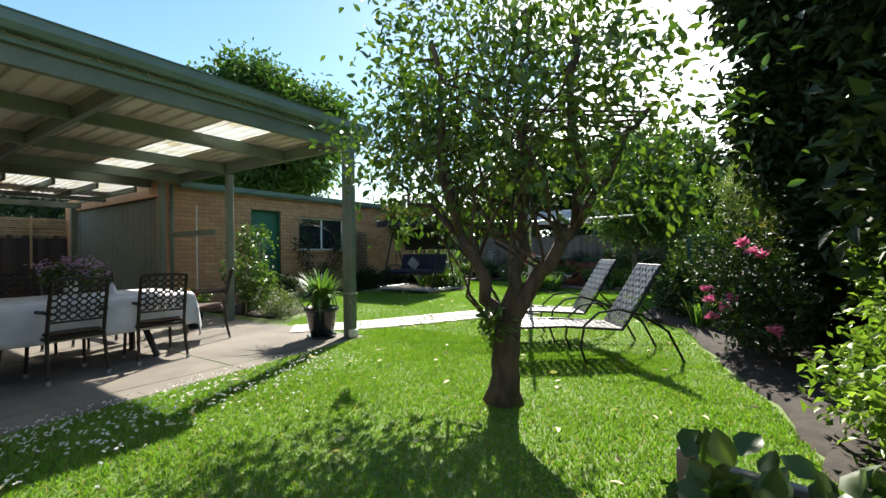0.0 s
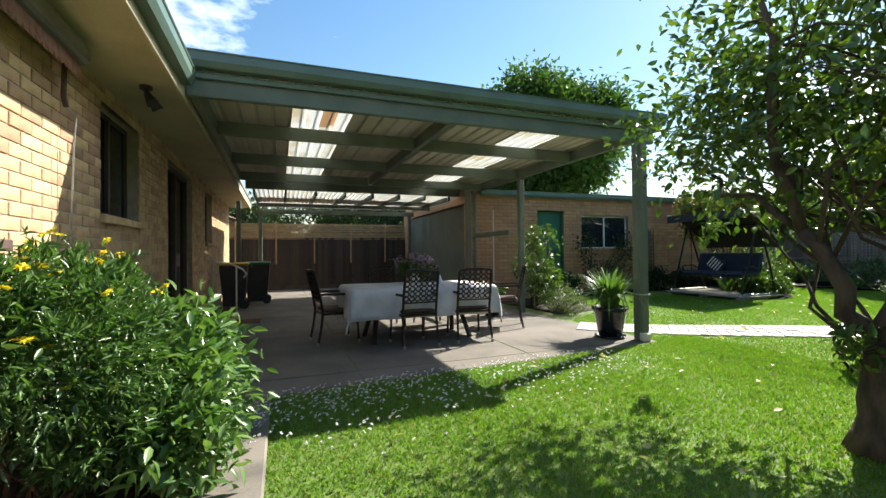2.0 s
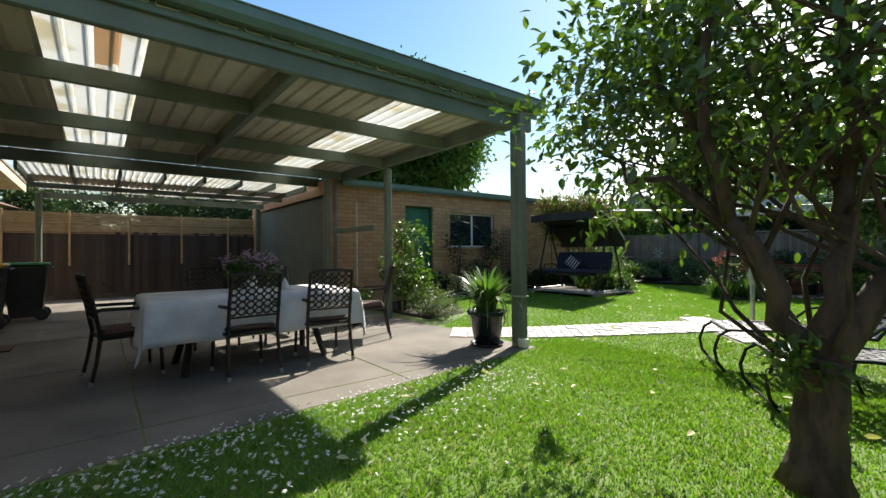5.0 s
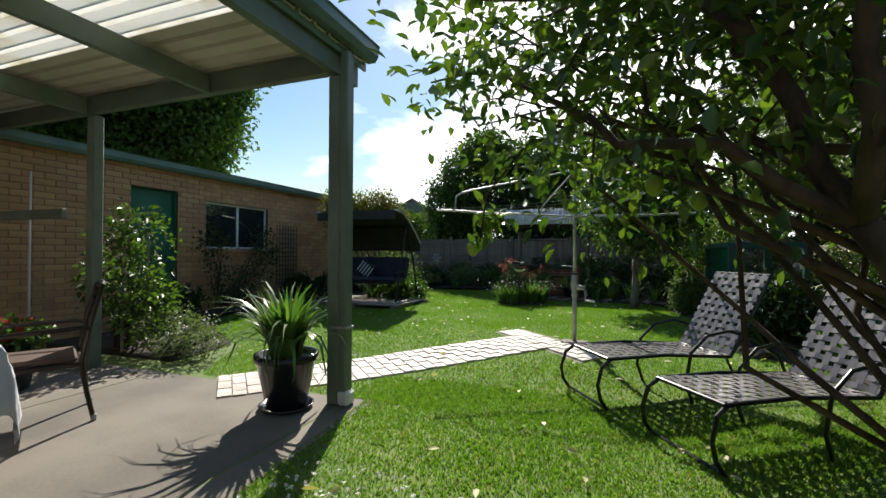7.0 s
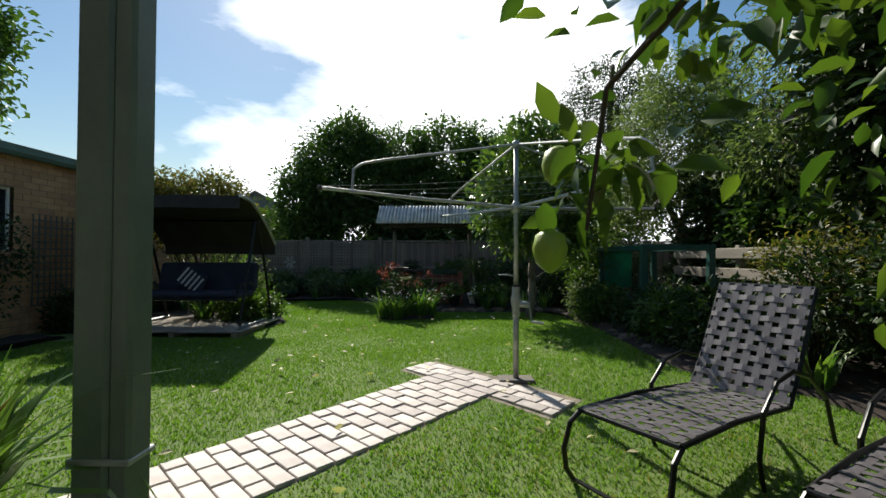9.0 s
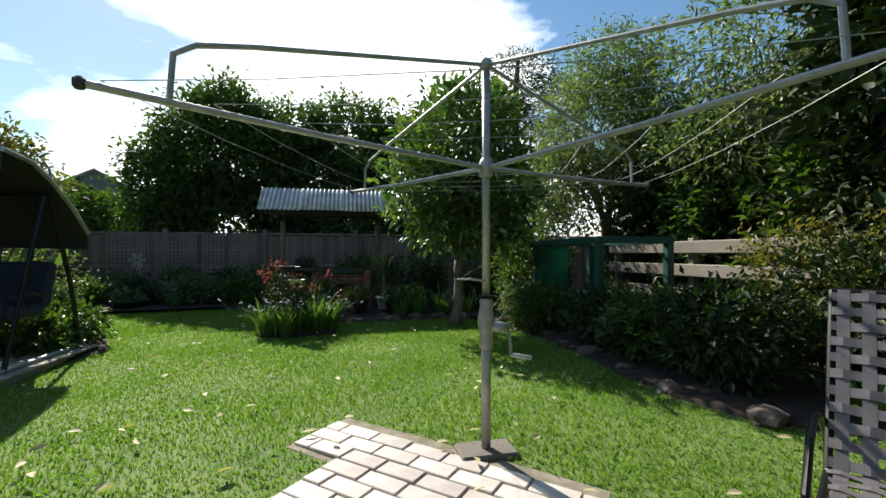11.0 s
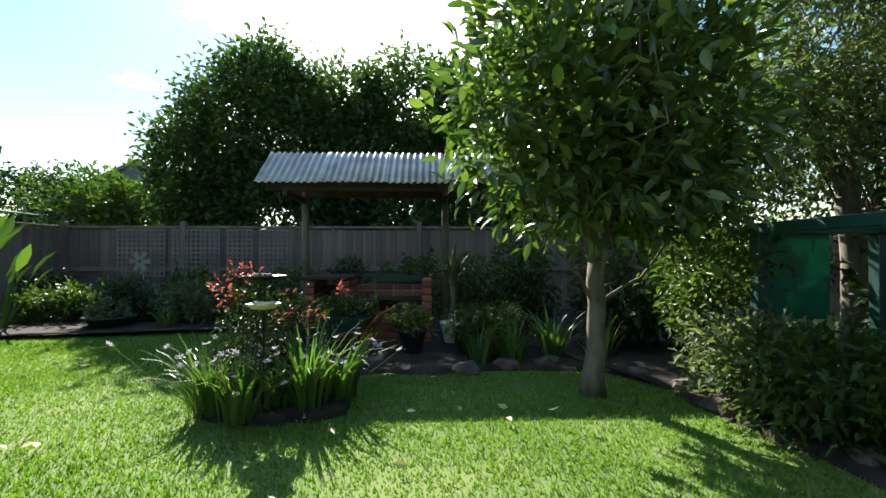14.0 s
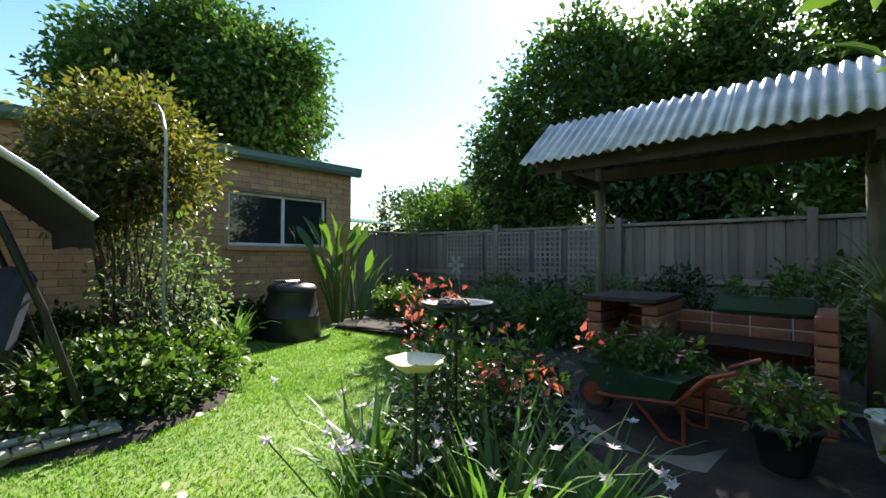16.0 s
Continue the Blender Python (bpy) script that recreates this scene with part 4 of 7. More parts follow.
# ---- boundary fence beyond the terrace ----
fence = tagged(new("fence"), "dark paling fence topped with a bamboo screen", "fence")
paling = Shape().box(-0.06, 0.06, -0.011, 0.011, 0, 1.74, 0.003).make("paling", M_PALE)
v = -9.0
while v < 3.0:
    ob = new("paling", paling)
    p = H(-11.2 + 0.012 * (round(v / 0.105) % 2), v, 0.02 + 0.02 * rng.random())
    ob.matrix_basis = pose(p.x, p.y, p.z, rng.normal() * 0.4, 0, 90 + HTURN)
    ob.parent = fence
    v += 0.108
part("rail", Shape(HM).box(-11.24, -11.19, -9.0, 3.0, 0.35, 0.43, 0.004), M_PALE, fence)
part("plinth", Shape(HM).box(-11.16, -11.13, -9.0, 3.0, 0.0, 0.14, 0.004), M_PALE, fence)
for i in range(22):
    part("bamboo_cane", Shape(HM).tube([(-11.18, -9.0, 1.78 + i * 0.025), (-11.18, 3.0, 1.78 + i * 0.025 + 0.01 * rng.normal())], 0.012, 5), M_BAMBOO, fence)
for i in range(9):
    part("post", Shape(HM).box(-11.155, -11.12, -8.6 + i * 1.28, -8.55 + i * 1.28, 0.9, 2.36, 0.004), M_BAMBOO, fence)

# ---- brick shed ----
shed = tagged(new("wall_shed"), "tan brick garden shed with a skillion roof", "shed", "", "structure")
WS = Matrix.Translation((-9.12, 0, 0)) @ Matrix.Rotation(radians(90), 4, "Z") @ Matrix.Scale(-1, 4, (0, 1, 0))
SHED_HOLES = [(5.91, 6.69, 0.1, 2.24), (7.25, 8.78, 1.27, 2.13), (11.96, 13.5, 1.34, 2.1)]
brick_wall(shed, 4.22, 13.98, 0.0, 2.56, SHED_HOLES, WS, (4.22, 7.3, 0.9, 0), (M_SBRICK, M_SBRICK_J), M_SMORTAR)
window_unit("window_4", WS, 7.25, 8.78, 1.27, 2.13, [8.02], M_WHITE, "two-pane shed window in a white metal frame", M_SBRICK, 0.07, M_GLASS, 0.035)
window_unit("window_5", WS, 11.96, 13.5, 1.34, 2.1, [12.78], M_WHITE, "two-pane shed window reflecting the garden", M_SBRICK, 0.07, M_GLASS, 0.04)
sd = tagged(new("door_2"), "green painted flush shed door", "door", "", "structure")
part("door_leaf", Shape(WS).box(5.93, 6.67, -0.16, -0.12, 0.12, 2.22, 0.004), M_DOORG, sd)
part("door_handle", Shape(WS).lathe([(0.0, 0.0), (0.028, 0.0), (0.028, 0.02), (0.015, 0.03)], (6.02, -0.1, 1.05), 10), M_GALV, sd)
jamb = Shape(WS)
jamb.box(5.91, 5.93, -0.2, -0.05, 0.1, 2.24)
jamb.box(6.67, 6.69, -0.2, -0.05, 0.1, 2.24)
jamb.box(5.93, 6.67, -0.2, -0.05, 2.22, 2.24)
part("door_frame", jamb, M_DOORG, sd)
# side wall towards the terrace, with the tilting door
WT = Matrix.Translation((0, 4.22, 0)) @ Matrix.Rotation(radians(180), 4, "Z") @ Matrix.Scale(-1, 4, (1, 0, 0)) @ Matrix.Scale(1, 4)
side_wall = tagged(new("wall_shed_side"), "brick end of the shed around a wide garage door", "wall", "", "structure")
brick_wall(side_wall, -15.6, -9.125, 0.0, 2.75, [(-14.9, -9.85, 0.0, 2.42)], WT, None, (M_SBRICK, M_SBRICK_J), M_SMORTAR)
tilt = tagged(new("door_3"), "sage green tilting garage door with vertical boards", "door", "", "structure")
for i in range(33):
    a = -14.9 + i * 0.153
    part("board", Shape(WT).box(a + 0.003, a + 0.15, -0.1, -0.07 + 0.003 * (i % 2), 0.02, 2.41, 0.004), M_TILT, tilt)
head = Shape(WT).box(-15.0, -9.75, 0.0, 0.025, 2.425, 2.6, 0.004)
solid("trim_door_head", head, M_SBRICK, "rust red timber head over the garage door", "trim", "structure")
shed_rest = Shape()
shed_rest.box(-15.6, -9.36, 4.46, 13.98, 0.0, 2.55)
solid("wall_shed_rear", shed_rest, M_DARK, "dark body of the shed behind its walls", "wall", "structure")
sroof = Shape().box(-15.8, -8.98, 4.3, 14.1, 2.6, 2.66, 0.006)
solid("roof_shed", sroof, M_GUTTER, "low green metal shed roof", "roof", "structure")
gutter("trim_gutter_shed", Matrix.Translation((-9.08, 4.3, 2.545)) @ Matrix.Rotation(radians(90), 4, "Z") @ Matrix.Scale(-1, 4, (0, 1, 0)), 9.8, "green gutter along the shed roof", M_GUTTER)
solid("white_pole", Shape().tube([(-8.98, 4.6, 0.0), (-8.98, 4.6, 2.2)], 0.014, 8), M_WHITE, "thin white pole leaning upright at the shed wall", "pole")
solid("downpipe", Shape().tube([(-9.05, 4.15, 2.6), (-9.05, 4.15, 0.0)], 0.04, 10), M_GREEN, "green rainwater pipe at the shed corner", "pipe", "structure", "", True)

# ---- back fence ----
bfence = tagged(new("fence"), "weathered timber paling fence across the back", "fence")
bp = Shape().box(-0.058, 0.058, -0.01, 0.01, 0, 1.5, 0.003).make("paling", M_PALE_B)
x = -9.75
while x < 4.2:
    ob = new("paling", bp)
    ob.matrix_basis = pose(x, 16.15 + 0.012 * (round(x / 0.09) % 2), 0.13 + 0.015 * rng.random(), 0, rng.normal() * 0.5, rng.normal())
    ob.parent = bfence
    x += 0.094
part("cap_rail", Shape().box(-9.8, 4.2, 16.1, 16.2, 1.655, 1.7, 0.006), M_PALE_B, bfence)
part("rail", Shape().box(-9.8, 4.2, 16.1, 16.138, 0.85, 0.93, 0.005), M_PALE_B, bfence)
for px in (-9.78, -7.6, -5.4, -3.2, -1.0, 1.2, 3.4):
    part("post", Shape().box(px, px + 0.1, 16.03, 16.13, 0.1, 1.78, 0.008), M_PALE_B, bfence)
sfence = tagged(new("fence"), "weathered paling fence beside the shed", "fence")
y = 14.0
while y < 16.1:
    ob = new("paling", bp)
    ob.matrix_basis = pose(-9.82 + 0.01 * (round(y / 0.09) % 2), y, 0.13, rng.normal() * 0.5, 0, 90)
    ob.parent = sfence
    y += 0.094
part("cap_rail", Shape().box(-9.86, -9.76, 14.0, 16.1, 1.655, 1.7, 0.006), M_PALE_B, sfence)
for x0, w in ((-8.75, 0.85), (-7.75, 0.85), (-6.75, 0.45), (-6.15, 0.5)):
    t = thing("trellis", (x0, 16.05, 0.75), 0, "grey timber lattice panel fixed to the fence", "trellis", "fence lattice panels")
    n = round(w / 0.085)
    for i in range(n + 1):
        part("slat", Shape().box(i * w / n, i * w / n + 0.03, 0, 0.008, 0, 0.88), M_RAIL, t)
    for i in range(11):
        part("slat", Shape().box(0, w + 0.02, -0.009, -0.001, i * 0.086, i * 0.086 + 0.03), M_RAIL, t)
# side boundary on the right: horizontal sleepers and plain palings
rails = tagged(new("fence"), "grey horizontal sleeper fence with wide gaps", "fence")
for z0, z1 in ((1.2, 1.36), (0.9, 1.06), (0.58, 0.74)):
    part("rail", Shape().box(0.93, 0.99, 7.6, 11.2, z0, z1, 0.01), M_RAIL, rails)
for yy in (7.7, 9.5, 11.1):
    part("post", Shape().box(0.99, 1.09, yy - 0.05, yy + 0.05, 0.1, 1.4, 0.01), M_RAIL, rails)
rfence = tagged(new("fence"), "shaded paling fence behind the side planting", "fence")
y = -3.0
while y < 16.1:
    ob = new("paling", bp)
    ob.matrix_basis = pose(4.25, y, ground_z(0, y), rng.normal() * 0.4, 0, 90)
    ob.scale = (1, 1, 1.15)
    ob.parent = rfence
    y += 0.1
part("rail", Shape().box(4.2, 4.24, -3.0, 16.1, 0.9, 1.0, 0.004), M_PALE, rfence)

# ---- terrace furniture ----


def dining_chair():
    t = thing("dining_chair", (0, 0, 0), 0, "bronze cast metal armchair with lattice back and brown seat pad", "chair", "chairs round the table")
    for x in (-0.23, 0.23):
        part("leg", Shape().tube([(x * 1.02, 0.25, 0.0), (x, 0.24, 0.2), (x * 0.97, 0.23, 0.42)], [0.015, 0.016, 0.019], 8), M_CHAIR, t)
        part("leg", Shape().tube([(x * 1.04, -0.29, 0.0), (x, -0.25, 0.2), (x * 0.97, -0.22, 0.42)], [0.015, 0.016, 0.019], 8), M_CHAIR, t)
        part("arm", Shape().tube([(x * 0.97, 0.23, 0.42), (x * 1.12, 0.25, 0.55), (x * 1.14, 0.2, 0.645), (x * 1.12, 0.0, 0.655), (x * 1.05, -0.2, 0.66), (x, -0.26, 0.65)], 0.017, 8), M_CHAIR, t)
        part("back_post", Shape().tube([(x * 0.97, -0.22, 0.42), (x * 0.97, -0.27, 0.7), (x * 0.95, -0.33, 0.95)], 0.017, 8), M_CHAIR, t)
        for y in (0.25, -0.29):
            part("foot_cap", Shape().lathe([(0.019, 0.0), (0.019, 0.035), (0.015, 0.04)], (x * 1.03, y, 0), 8), M_GALV, t)
    part("seat_frame", Shape().box(-0.24, 0.24, -0.23, 0.25, 0.385, 0.42, 0.01), M_CHAIR, t)
    part("apron", Shape().box(-0.22, 0.22, 0.225, 0.245, 0.31, 0.385, 0.005), M_CHAIR, t)
    part("seat_pad", Shape().box(-0.225, 0.225, -0.2, 0.24, 0.422, 0.465, 0.018), M_CUSH, t)
    part("top_rail", Shape().tube([(-0.22, -0.33, 0.95), (-0.1, -0.345, 0.965), (0.1, -0.345, 0.965), (0.22, -0.33, 0.95)], 0.017, 8), M_CHAIR, t)
    part("lower_rail", Shape().tube([(-0.225, -0.245, 0.56), (0.225, -0.245, 0.56)], 0.011, 6), M_CHAIR, t)
    lat = Shape()
    for i in range(6):
        x = -0.19 + i * 0.076
        for j in range(6):
            z = 0.58 + j * 0.063
            y = -0.25 - (z - 0.56) * 0.23
            pts = [(x + 0.034 * math.cos(a), y - 0.034 * math.sin(a) * 0.2, z + 0.03 + 0.03 * math.sin(a)) for a in (math.pi * 2 * k / 7 for k in range(8))]
            lat.tube(pts, 0.0095, 4)
    part("lattice_back", lat, M_CHAIR, t, "pierced lattice back panel")
    return t


chair = dining_chair()
places = [(-1.58, -3.92, -80), (-0.98, -2.97, 178), (-1.02, -2.14, 182), (-1.75, -1.15, 115), (-2.35, -3.0, 0), (-2.35, -2.2, 5)]
chair.matrix_basis = pose(*H(places[0][0], places[0][1]), 0, 0, 0)
for i, (u, v, a) in enumerate(places):
    p = H(u, v, 0.006)
    if i == 0:
        chair.matrix_basis = pose(p.x, p.y, p.z, 0, 0, HTURN + 8)
    elif i in (1, 2):
        copy_thing(chair, pose(p.x, p.y, p.z, 0, 0, 90 + HTURN + (4 if i == 1 else -6)))
    elif i == 3:
        copy_thing(chair, pose(p.x, p.y, p.z, 0, 0, 178 - 25))
    else:
        copy_thing(chair, pose(p.x, p.y, p.z, 0, 0, -90 + HTURN))

tp = H(-1.45, -2.78)
table = thing("dining_table", (tp.x, tp.y, 0.005), HTURN, "dark metal outdoor dining table under a white cloth", "table")
part("tabletop", Shape().box(-0.48, 0.48, -0.95, 0.95, 0.7, 0.735, 0.01), M_CHAIR, table)
for a in (-1, 1):
    for b in (-1, 1):
        part("leg", Shape().tube([(a * 0.34, b * 0.68, 0), (a * 0.2, b * 0.62, 0.3), (a * 0.26, b * 0.6, 0.7)], 0.035, 8), M_CHAIR, table)
# cloth: a draped sheet with folds
cl, nx, ny = Shape(), 30, 50
cw, cd, hang = 0.52, 0.99, 0.4
for i in range(nx + 1):
    for j in range(ny + 1):
        a, b = (i / nx * 2 - 1) * (cw + hang), (j / ny * 2 - 1) * (cd + hang)
        ox, oy = max(0, abs(a) - cw), max(0, abs(b) - cd)
        drop = math.hypot(ox, oy) if ox and oy else max(ox, oy)
        f = 0.022 * math.sin(b * 11 if ox > oy else a * 12) * min(1, drop * 5)
        x = math.copysign(min(abs(a), cw + 0.02 + 0.12 * ox), a) + (f if ox > oy else 0)
        y = math.copysign(min(abs(b), cd + 0.02 + 0.12 * oy), b) + (f if oy >= ox else 0)
        cl.v.append((x, y, 0.742 - drop * 0.97))
for i in range(nx):
    for j in range(ny):
        k = i * (ny + 1) + j
        cl.f.append((k, k + 1, k + ny + 2, k + ny + 1))
cloth = tagged(part("tablecloth", cl, M_CLOTH, None, "", True), "white patterned tablecloth draped over the table", "tablecloth")
cloth.matrix_basis = table.matrix_basis.copy()
sol = cloth.modifiers.new("thickness", "SOLIDIFY")
sol.thickness = 0.003
vp = H(-1.6, -2.75, 0.775)
vase = thing("flower_vase", vp, 0, "white vase of mauve flowers on the table", "vase")
part("vase", Shape().lathe([(0.05, 0.0), (0.06, 0.02), (0.07, 0.08), (0.05, 0.14), (0.055, 0.17), (0.045, 0.165), (0.04, 0.14)]), M_WHITE, vase, "", True)
foliage("leaves", [(vp.x, vp.y, 0.98, 0.22, 0.25, 0.1)], 700, 0.06, L_MID, vase, 0.06, 8)
q = crown_points([(vp.x, vp.y, 1.03, 0.25, 0.28, 0.13)], 420, 0.06, 7)[0]
flower_heads("bloom_scatter", q[q[:, 2] > 0.93], 0.05, P_MAUVE, vase, 5)
npk = H(-1.35, -2.45, 0.775)
nap = thing("napkin", npk, 0, "folded white napkin standing on the table", "napkin")
part("fold", Shape().lathe([(0.06, 0.0), (0.05, 0.03), (0.02, 0.1), (0.004, 0.13)], (0, 0, 0), 9), M_CLOTH, nap)


def pot(name, at, r, h, mat, label, sau=False):
    t = thing(name, at, 0, label, "plant pot")
    part("pot", Shape().lathe([(r * 0.62, 0.012), (r * 0.66, 0.02), (r * 0.95, h * 0.86), (r * 1.04, h * 0.88), (r * 1.05, h), (r * 0.93, h), (r * 0.9, h * 0.9), (r * 0.2, h * 0.88)], (0, 0, 0), 24), mat, t, "", True)
    if sau:
        part("saucer", Shape().lathe([(r * 0.8, 0.0), (r * 0.9, 0.03), (r * 0.84, 0.03), (r * 0.78, 0.011), (r * 0.1, 0.011)], (0, 0, 0), 24), mat, t, "", True)
    part("potting_soil", Shape().lathe([(0.01, h * 0.885), (r * 0.9, h * 0.89), (r * 0.9, h * 0.86)], (0, 0, 0), 16), M_SOIL, t)
    return t


pp = H(-0.31, -0.27, 0.006)
big_pot = pot("potted_plant", pp, 0.23, 0.42, M_POT, "tall glossy dark pot of arching strap-leaved plant", True)
strap_leaves("leaves", (0, 0, 0.38), 170, 0.54, 0.062, L_STRAPPY, big_pot, 0.13, 0.6)
strap_leaves("drooping_leaves", (0, 0, 0.38), 46, 0.85, 0.036, L_STRAPPY, big_pot, 0.1, -0.25)
strap_leaves("yellow_leaves", (0, 0, 0.38), 9, 0.46, 0.055, L_AGED, big_pot, 0.1, 0.7, 5, "yellowing leaves")
gp = H(-2.75, -0.85, 0.006)
ger = pot("potted_geranium", gp, 0.19, 0.36, M_POT, "square-shouldered dark pot of red geraniums")
foliage("leaves", [(gp.x, gp.y, 0.46, 0.2, 0.2, 0.1)], 500, 0.06, L_MID, ger, 0.08, 8, 0.2, 0.9)
q = crown_points([(gp.x, gp.y, 0.52, 0.18, 0.18, 0.1)], 90, 0.04, 9)[0]
flower_heads("blooms", q, 0.04, P_RED, ger, 5)


def wheelie_bin(u, v, lid, label):
    p = H(u, v, 0.006)
    t = thing("wheelie_bin", p, HTURN, label, "bin", "bins by the house wall")
    s = Shape()
    s.add([(-0.2, -0.22, 0.06), (0.2, -0.22, 0.06), (0.2, 0.2, 0.06), (-0.2, 0.2, 0.06), (-0.27, -0.29, 0.95), (0.27, -0.29, 0.95), (0.27, 0.27, 0.95), (-0.27, 0.27, 0.95)], [(0, 1, 2, 3), (0, 1, 5, 4), (1, 2, 6, 5), (2, 3, 7, 6), (3, 0, 4, 7), (4, 5, 6, 7)])
    part("body", s, M_BLACK, t)
    part("lid", Shape().box(-0.285, 0.285, -0.31, 0.3, 0.952, 1.02, 0.03), lid, t, "hinged lid")
    part("handle", Shape().tube([(-0.25, 0.33, 0.93), (0.25, 0.33, 0.93)], 0.017, 8), M_BLACK, t)
    for x in (-0.23, 0.23):
        part("wheel", Shape().tube([(x - 0.025, 0.2, 0.1), (x + 0.025, 0.2, 0.1)], 0.1, 16), M_BLACK, t)


wheelie_bin(-6.2, -5.6, M_YLID, "black wheelie bin with a yellow lid")
wheelie_bin(-7.1, -5.15, M_GLID, "black wheelie bin with a green lid")
hr = thing("handrail", H(0, 0, 0), 0, "pale bent metal handrail beside the house step", "handrail")
part("rail", Shape().tube([H(-5.4, v, z) - H(0, 0) for v, z in ((-6.05, 1.12), (-5.6, 1.04), (-5.38, 0.92), (-5.3, 0.82), (-5.36, 0.74))], 0.02, 8), M_WHITE, hr)
for v in (-5.5, -5.95):
    part("post", Shape().tube([H(-5.4, v, 0.006) - H(0, 0), H(-5.4, v, 0.98 if v > -5.7 else 1.1) - H(0, 0)], 0.017, 8), M_WHITE, hr)
mt = Shape(HM).box(-4.15, -3.72, -5.62, -4.98, 0.006, 0.024, 0.006)
solid("door_mat", mt, M_MAT, "dark red-brown coir mat lying on the terrace", "door mat")

# Awning over the big house window, and its crank
aw = thing("awning", (0, 0, 0), 0, "rolled canvas window awning with a scalloped fringe", "awning")
part("cassette", Shape(WH).box(0.85, 4.1, 0.02, 0.2, 2.56, 2.7, 0.02), M_ALU, aw)
fr = Shape(WH)
k = 48
for i in range(k):
    a = 0.88 + i * 0.066
    pts = [(a, 0.15, 2.56), (a + 0.066, 0.15, 2.56), (a + 0.064, 0.155, 2.48), (a + 0.05, 0.16, 2.455), (a + 0.033, 0.16, 2.445), (a + 0.016, 0.16, 2.455), (a + 0.002, 0.155, 2.48)]
    fr.add([*pts, *[(x, y - 0.008, z) for x, y, z in pts]], [tuple(range(7)), tuple(range(13, 6, -1)), *[(j, (j + 1) % 7, 7 + (j + 1) % 7, 7 + j) for j in range(7)]])
part("fringe", fr, M_FRINGE, aw, "striped scalloped canvas fringe")
part("bracket", Shape(WH).tube([(0.93, 0.08, 2.57), (0.9, 0.06, 2.32), (0.86, 0.06, 2.26)], 0.016, 6), M_DARKWOOD, aw)
part("crank_rod", Shape(WH).tube([(0.86, 0.06, 2.26), (0.79, 0.09, 2.2), (0.8, 0.08, 2.0), (0.8, 0.06, 1.3)], 0.006, 6), M_GALV, aw)
spot = thing("floodlight", H(0.1, -5.75, 2.725), 0, "small dark twin floodlight under the eave", "lamp")
part("base", Shape().lathe([(0.05, 0.0), (0.05, -0.03), (0.02, -0.04)], (0, 0, 0), 12), M_BLACK, spot)
for sx in (-1, 1):
    part("lamp_head", Shape().tube([(0.02 * sx, 0, -0.03), (0.06 * sx, 0.03, -0.1), (0.09 * sx, 0.07, -0.17)], [0.015, 0.03, 0.05], 10), M_BLACK, spot)

# ---- planting by the house ----
DAISY = [(-2.15, -1.05, 0.78, 0.5, 0.4, 0.42), (-1.8, -1.2, 0.9, 0.34, 0.28, 0.28), (-2.45, -1.1, 0.72, 0.38, 0.32, 0.4), (-2.2, -0.85, 0.42, 0.34, 0.24, 0.2)]
daisy_bush = shrub("daisy_bush", (-2.15, -1.15, 0.04), DAISY, 6500, 0.05, L_BUSH, "bushy green daisy shrub with yellow flowers by the wall", "shrub", 0.1, 12, 0.34, 18)
sprigs = crown_points(DAISY, 4800, 0.05, 8, 0.8)
pin = np.repeat(sprigs[0], 3, 0) + rng.normal(size=(3 * len(sprigs[0]), 3)) * 0.012
fin = np.repeat(sprigs[1], 3, 0) + rng.normal(size=pin.shape) * 0.75 + np.array([0, 0, 0.35])
okp = pin[:, 2] > 0.1
fv, fn, ff = leaf_verts(pin[okp], fin[okp], 0.05 + 0.02 * rng.random(okp.sum()), 0.012)
fine = new("leaflet", quads_mesh("leaflet", fv, fn, ff, L_BUSH))
fine.data.transform(daisy_bush.matrix_basis.inverted())
fine.parent = daisy_bush
fine["kind"] = "stuff"
q = crown_points([(a, b, c + 0.1, d, e, f) for a, b, c, d, e, f in DAISY[:3]], 190, 0.08, 2, 0.99)[0]
q = q[(q[:, 2] > 0.85) | (rng.random(len(q)) < 0.12)]
flower_heads("bloom", q, 0.055, P_YELLOW, daisy_bush, 11, 0.15, "yellow daisy heads")
fs_ = Shape(daisy_bush.matrix_basis.inverted())
for p_ in q:
    fs_.tube([tuple(p_), (p_[0] + rng.normal() * 0.02, p_[1] - 0.02, p_[2] - 0.12)], 0.0022, 4)
stk = part("flower_stalk", fs_, L_BUSH, daisy_bush)
stk["kind"] = "stuff"
shrub("laurel_shrub", (-2.6, -0.68, 0.04), [(-2.6, -0.66, 0.45, 0.44, 0.38, 0.42), (-2.25, -0.6, 0.3, 0.32, 0.28, 0.28), (-2.8, -0.75, 0.6, 0.3, 0.3, 0.32)], 3800, 0.085, L_LAUREL, "glossy broad-leaved green shrub at the bed's end", "shrub", 0.1, 9, 0.38, 10, "", True)
shrub("geranium_bush", (-4.3, -1.2, 0.0), [(-4.3, -1.17, 0.35, 0.32, 0.25, 0.33)], 1200, 0.07, L_DARK, "dark leafy geranium bush against the house", "shrub", 0.08, 8, 0.7, 6)

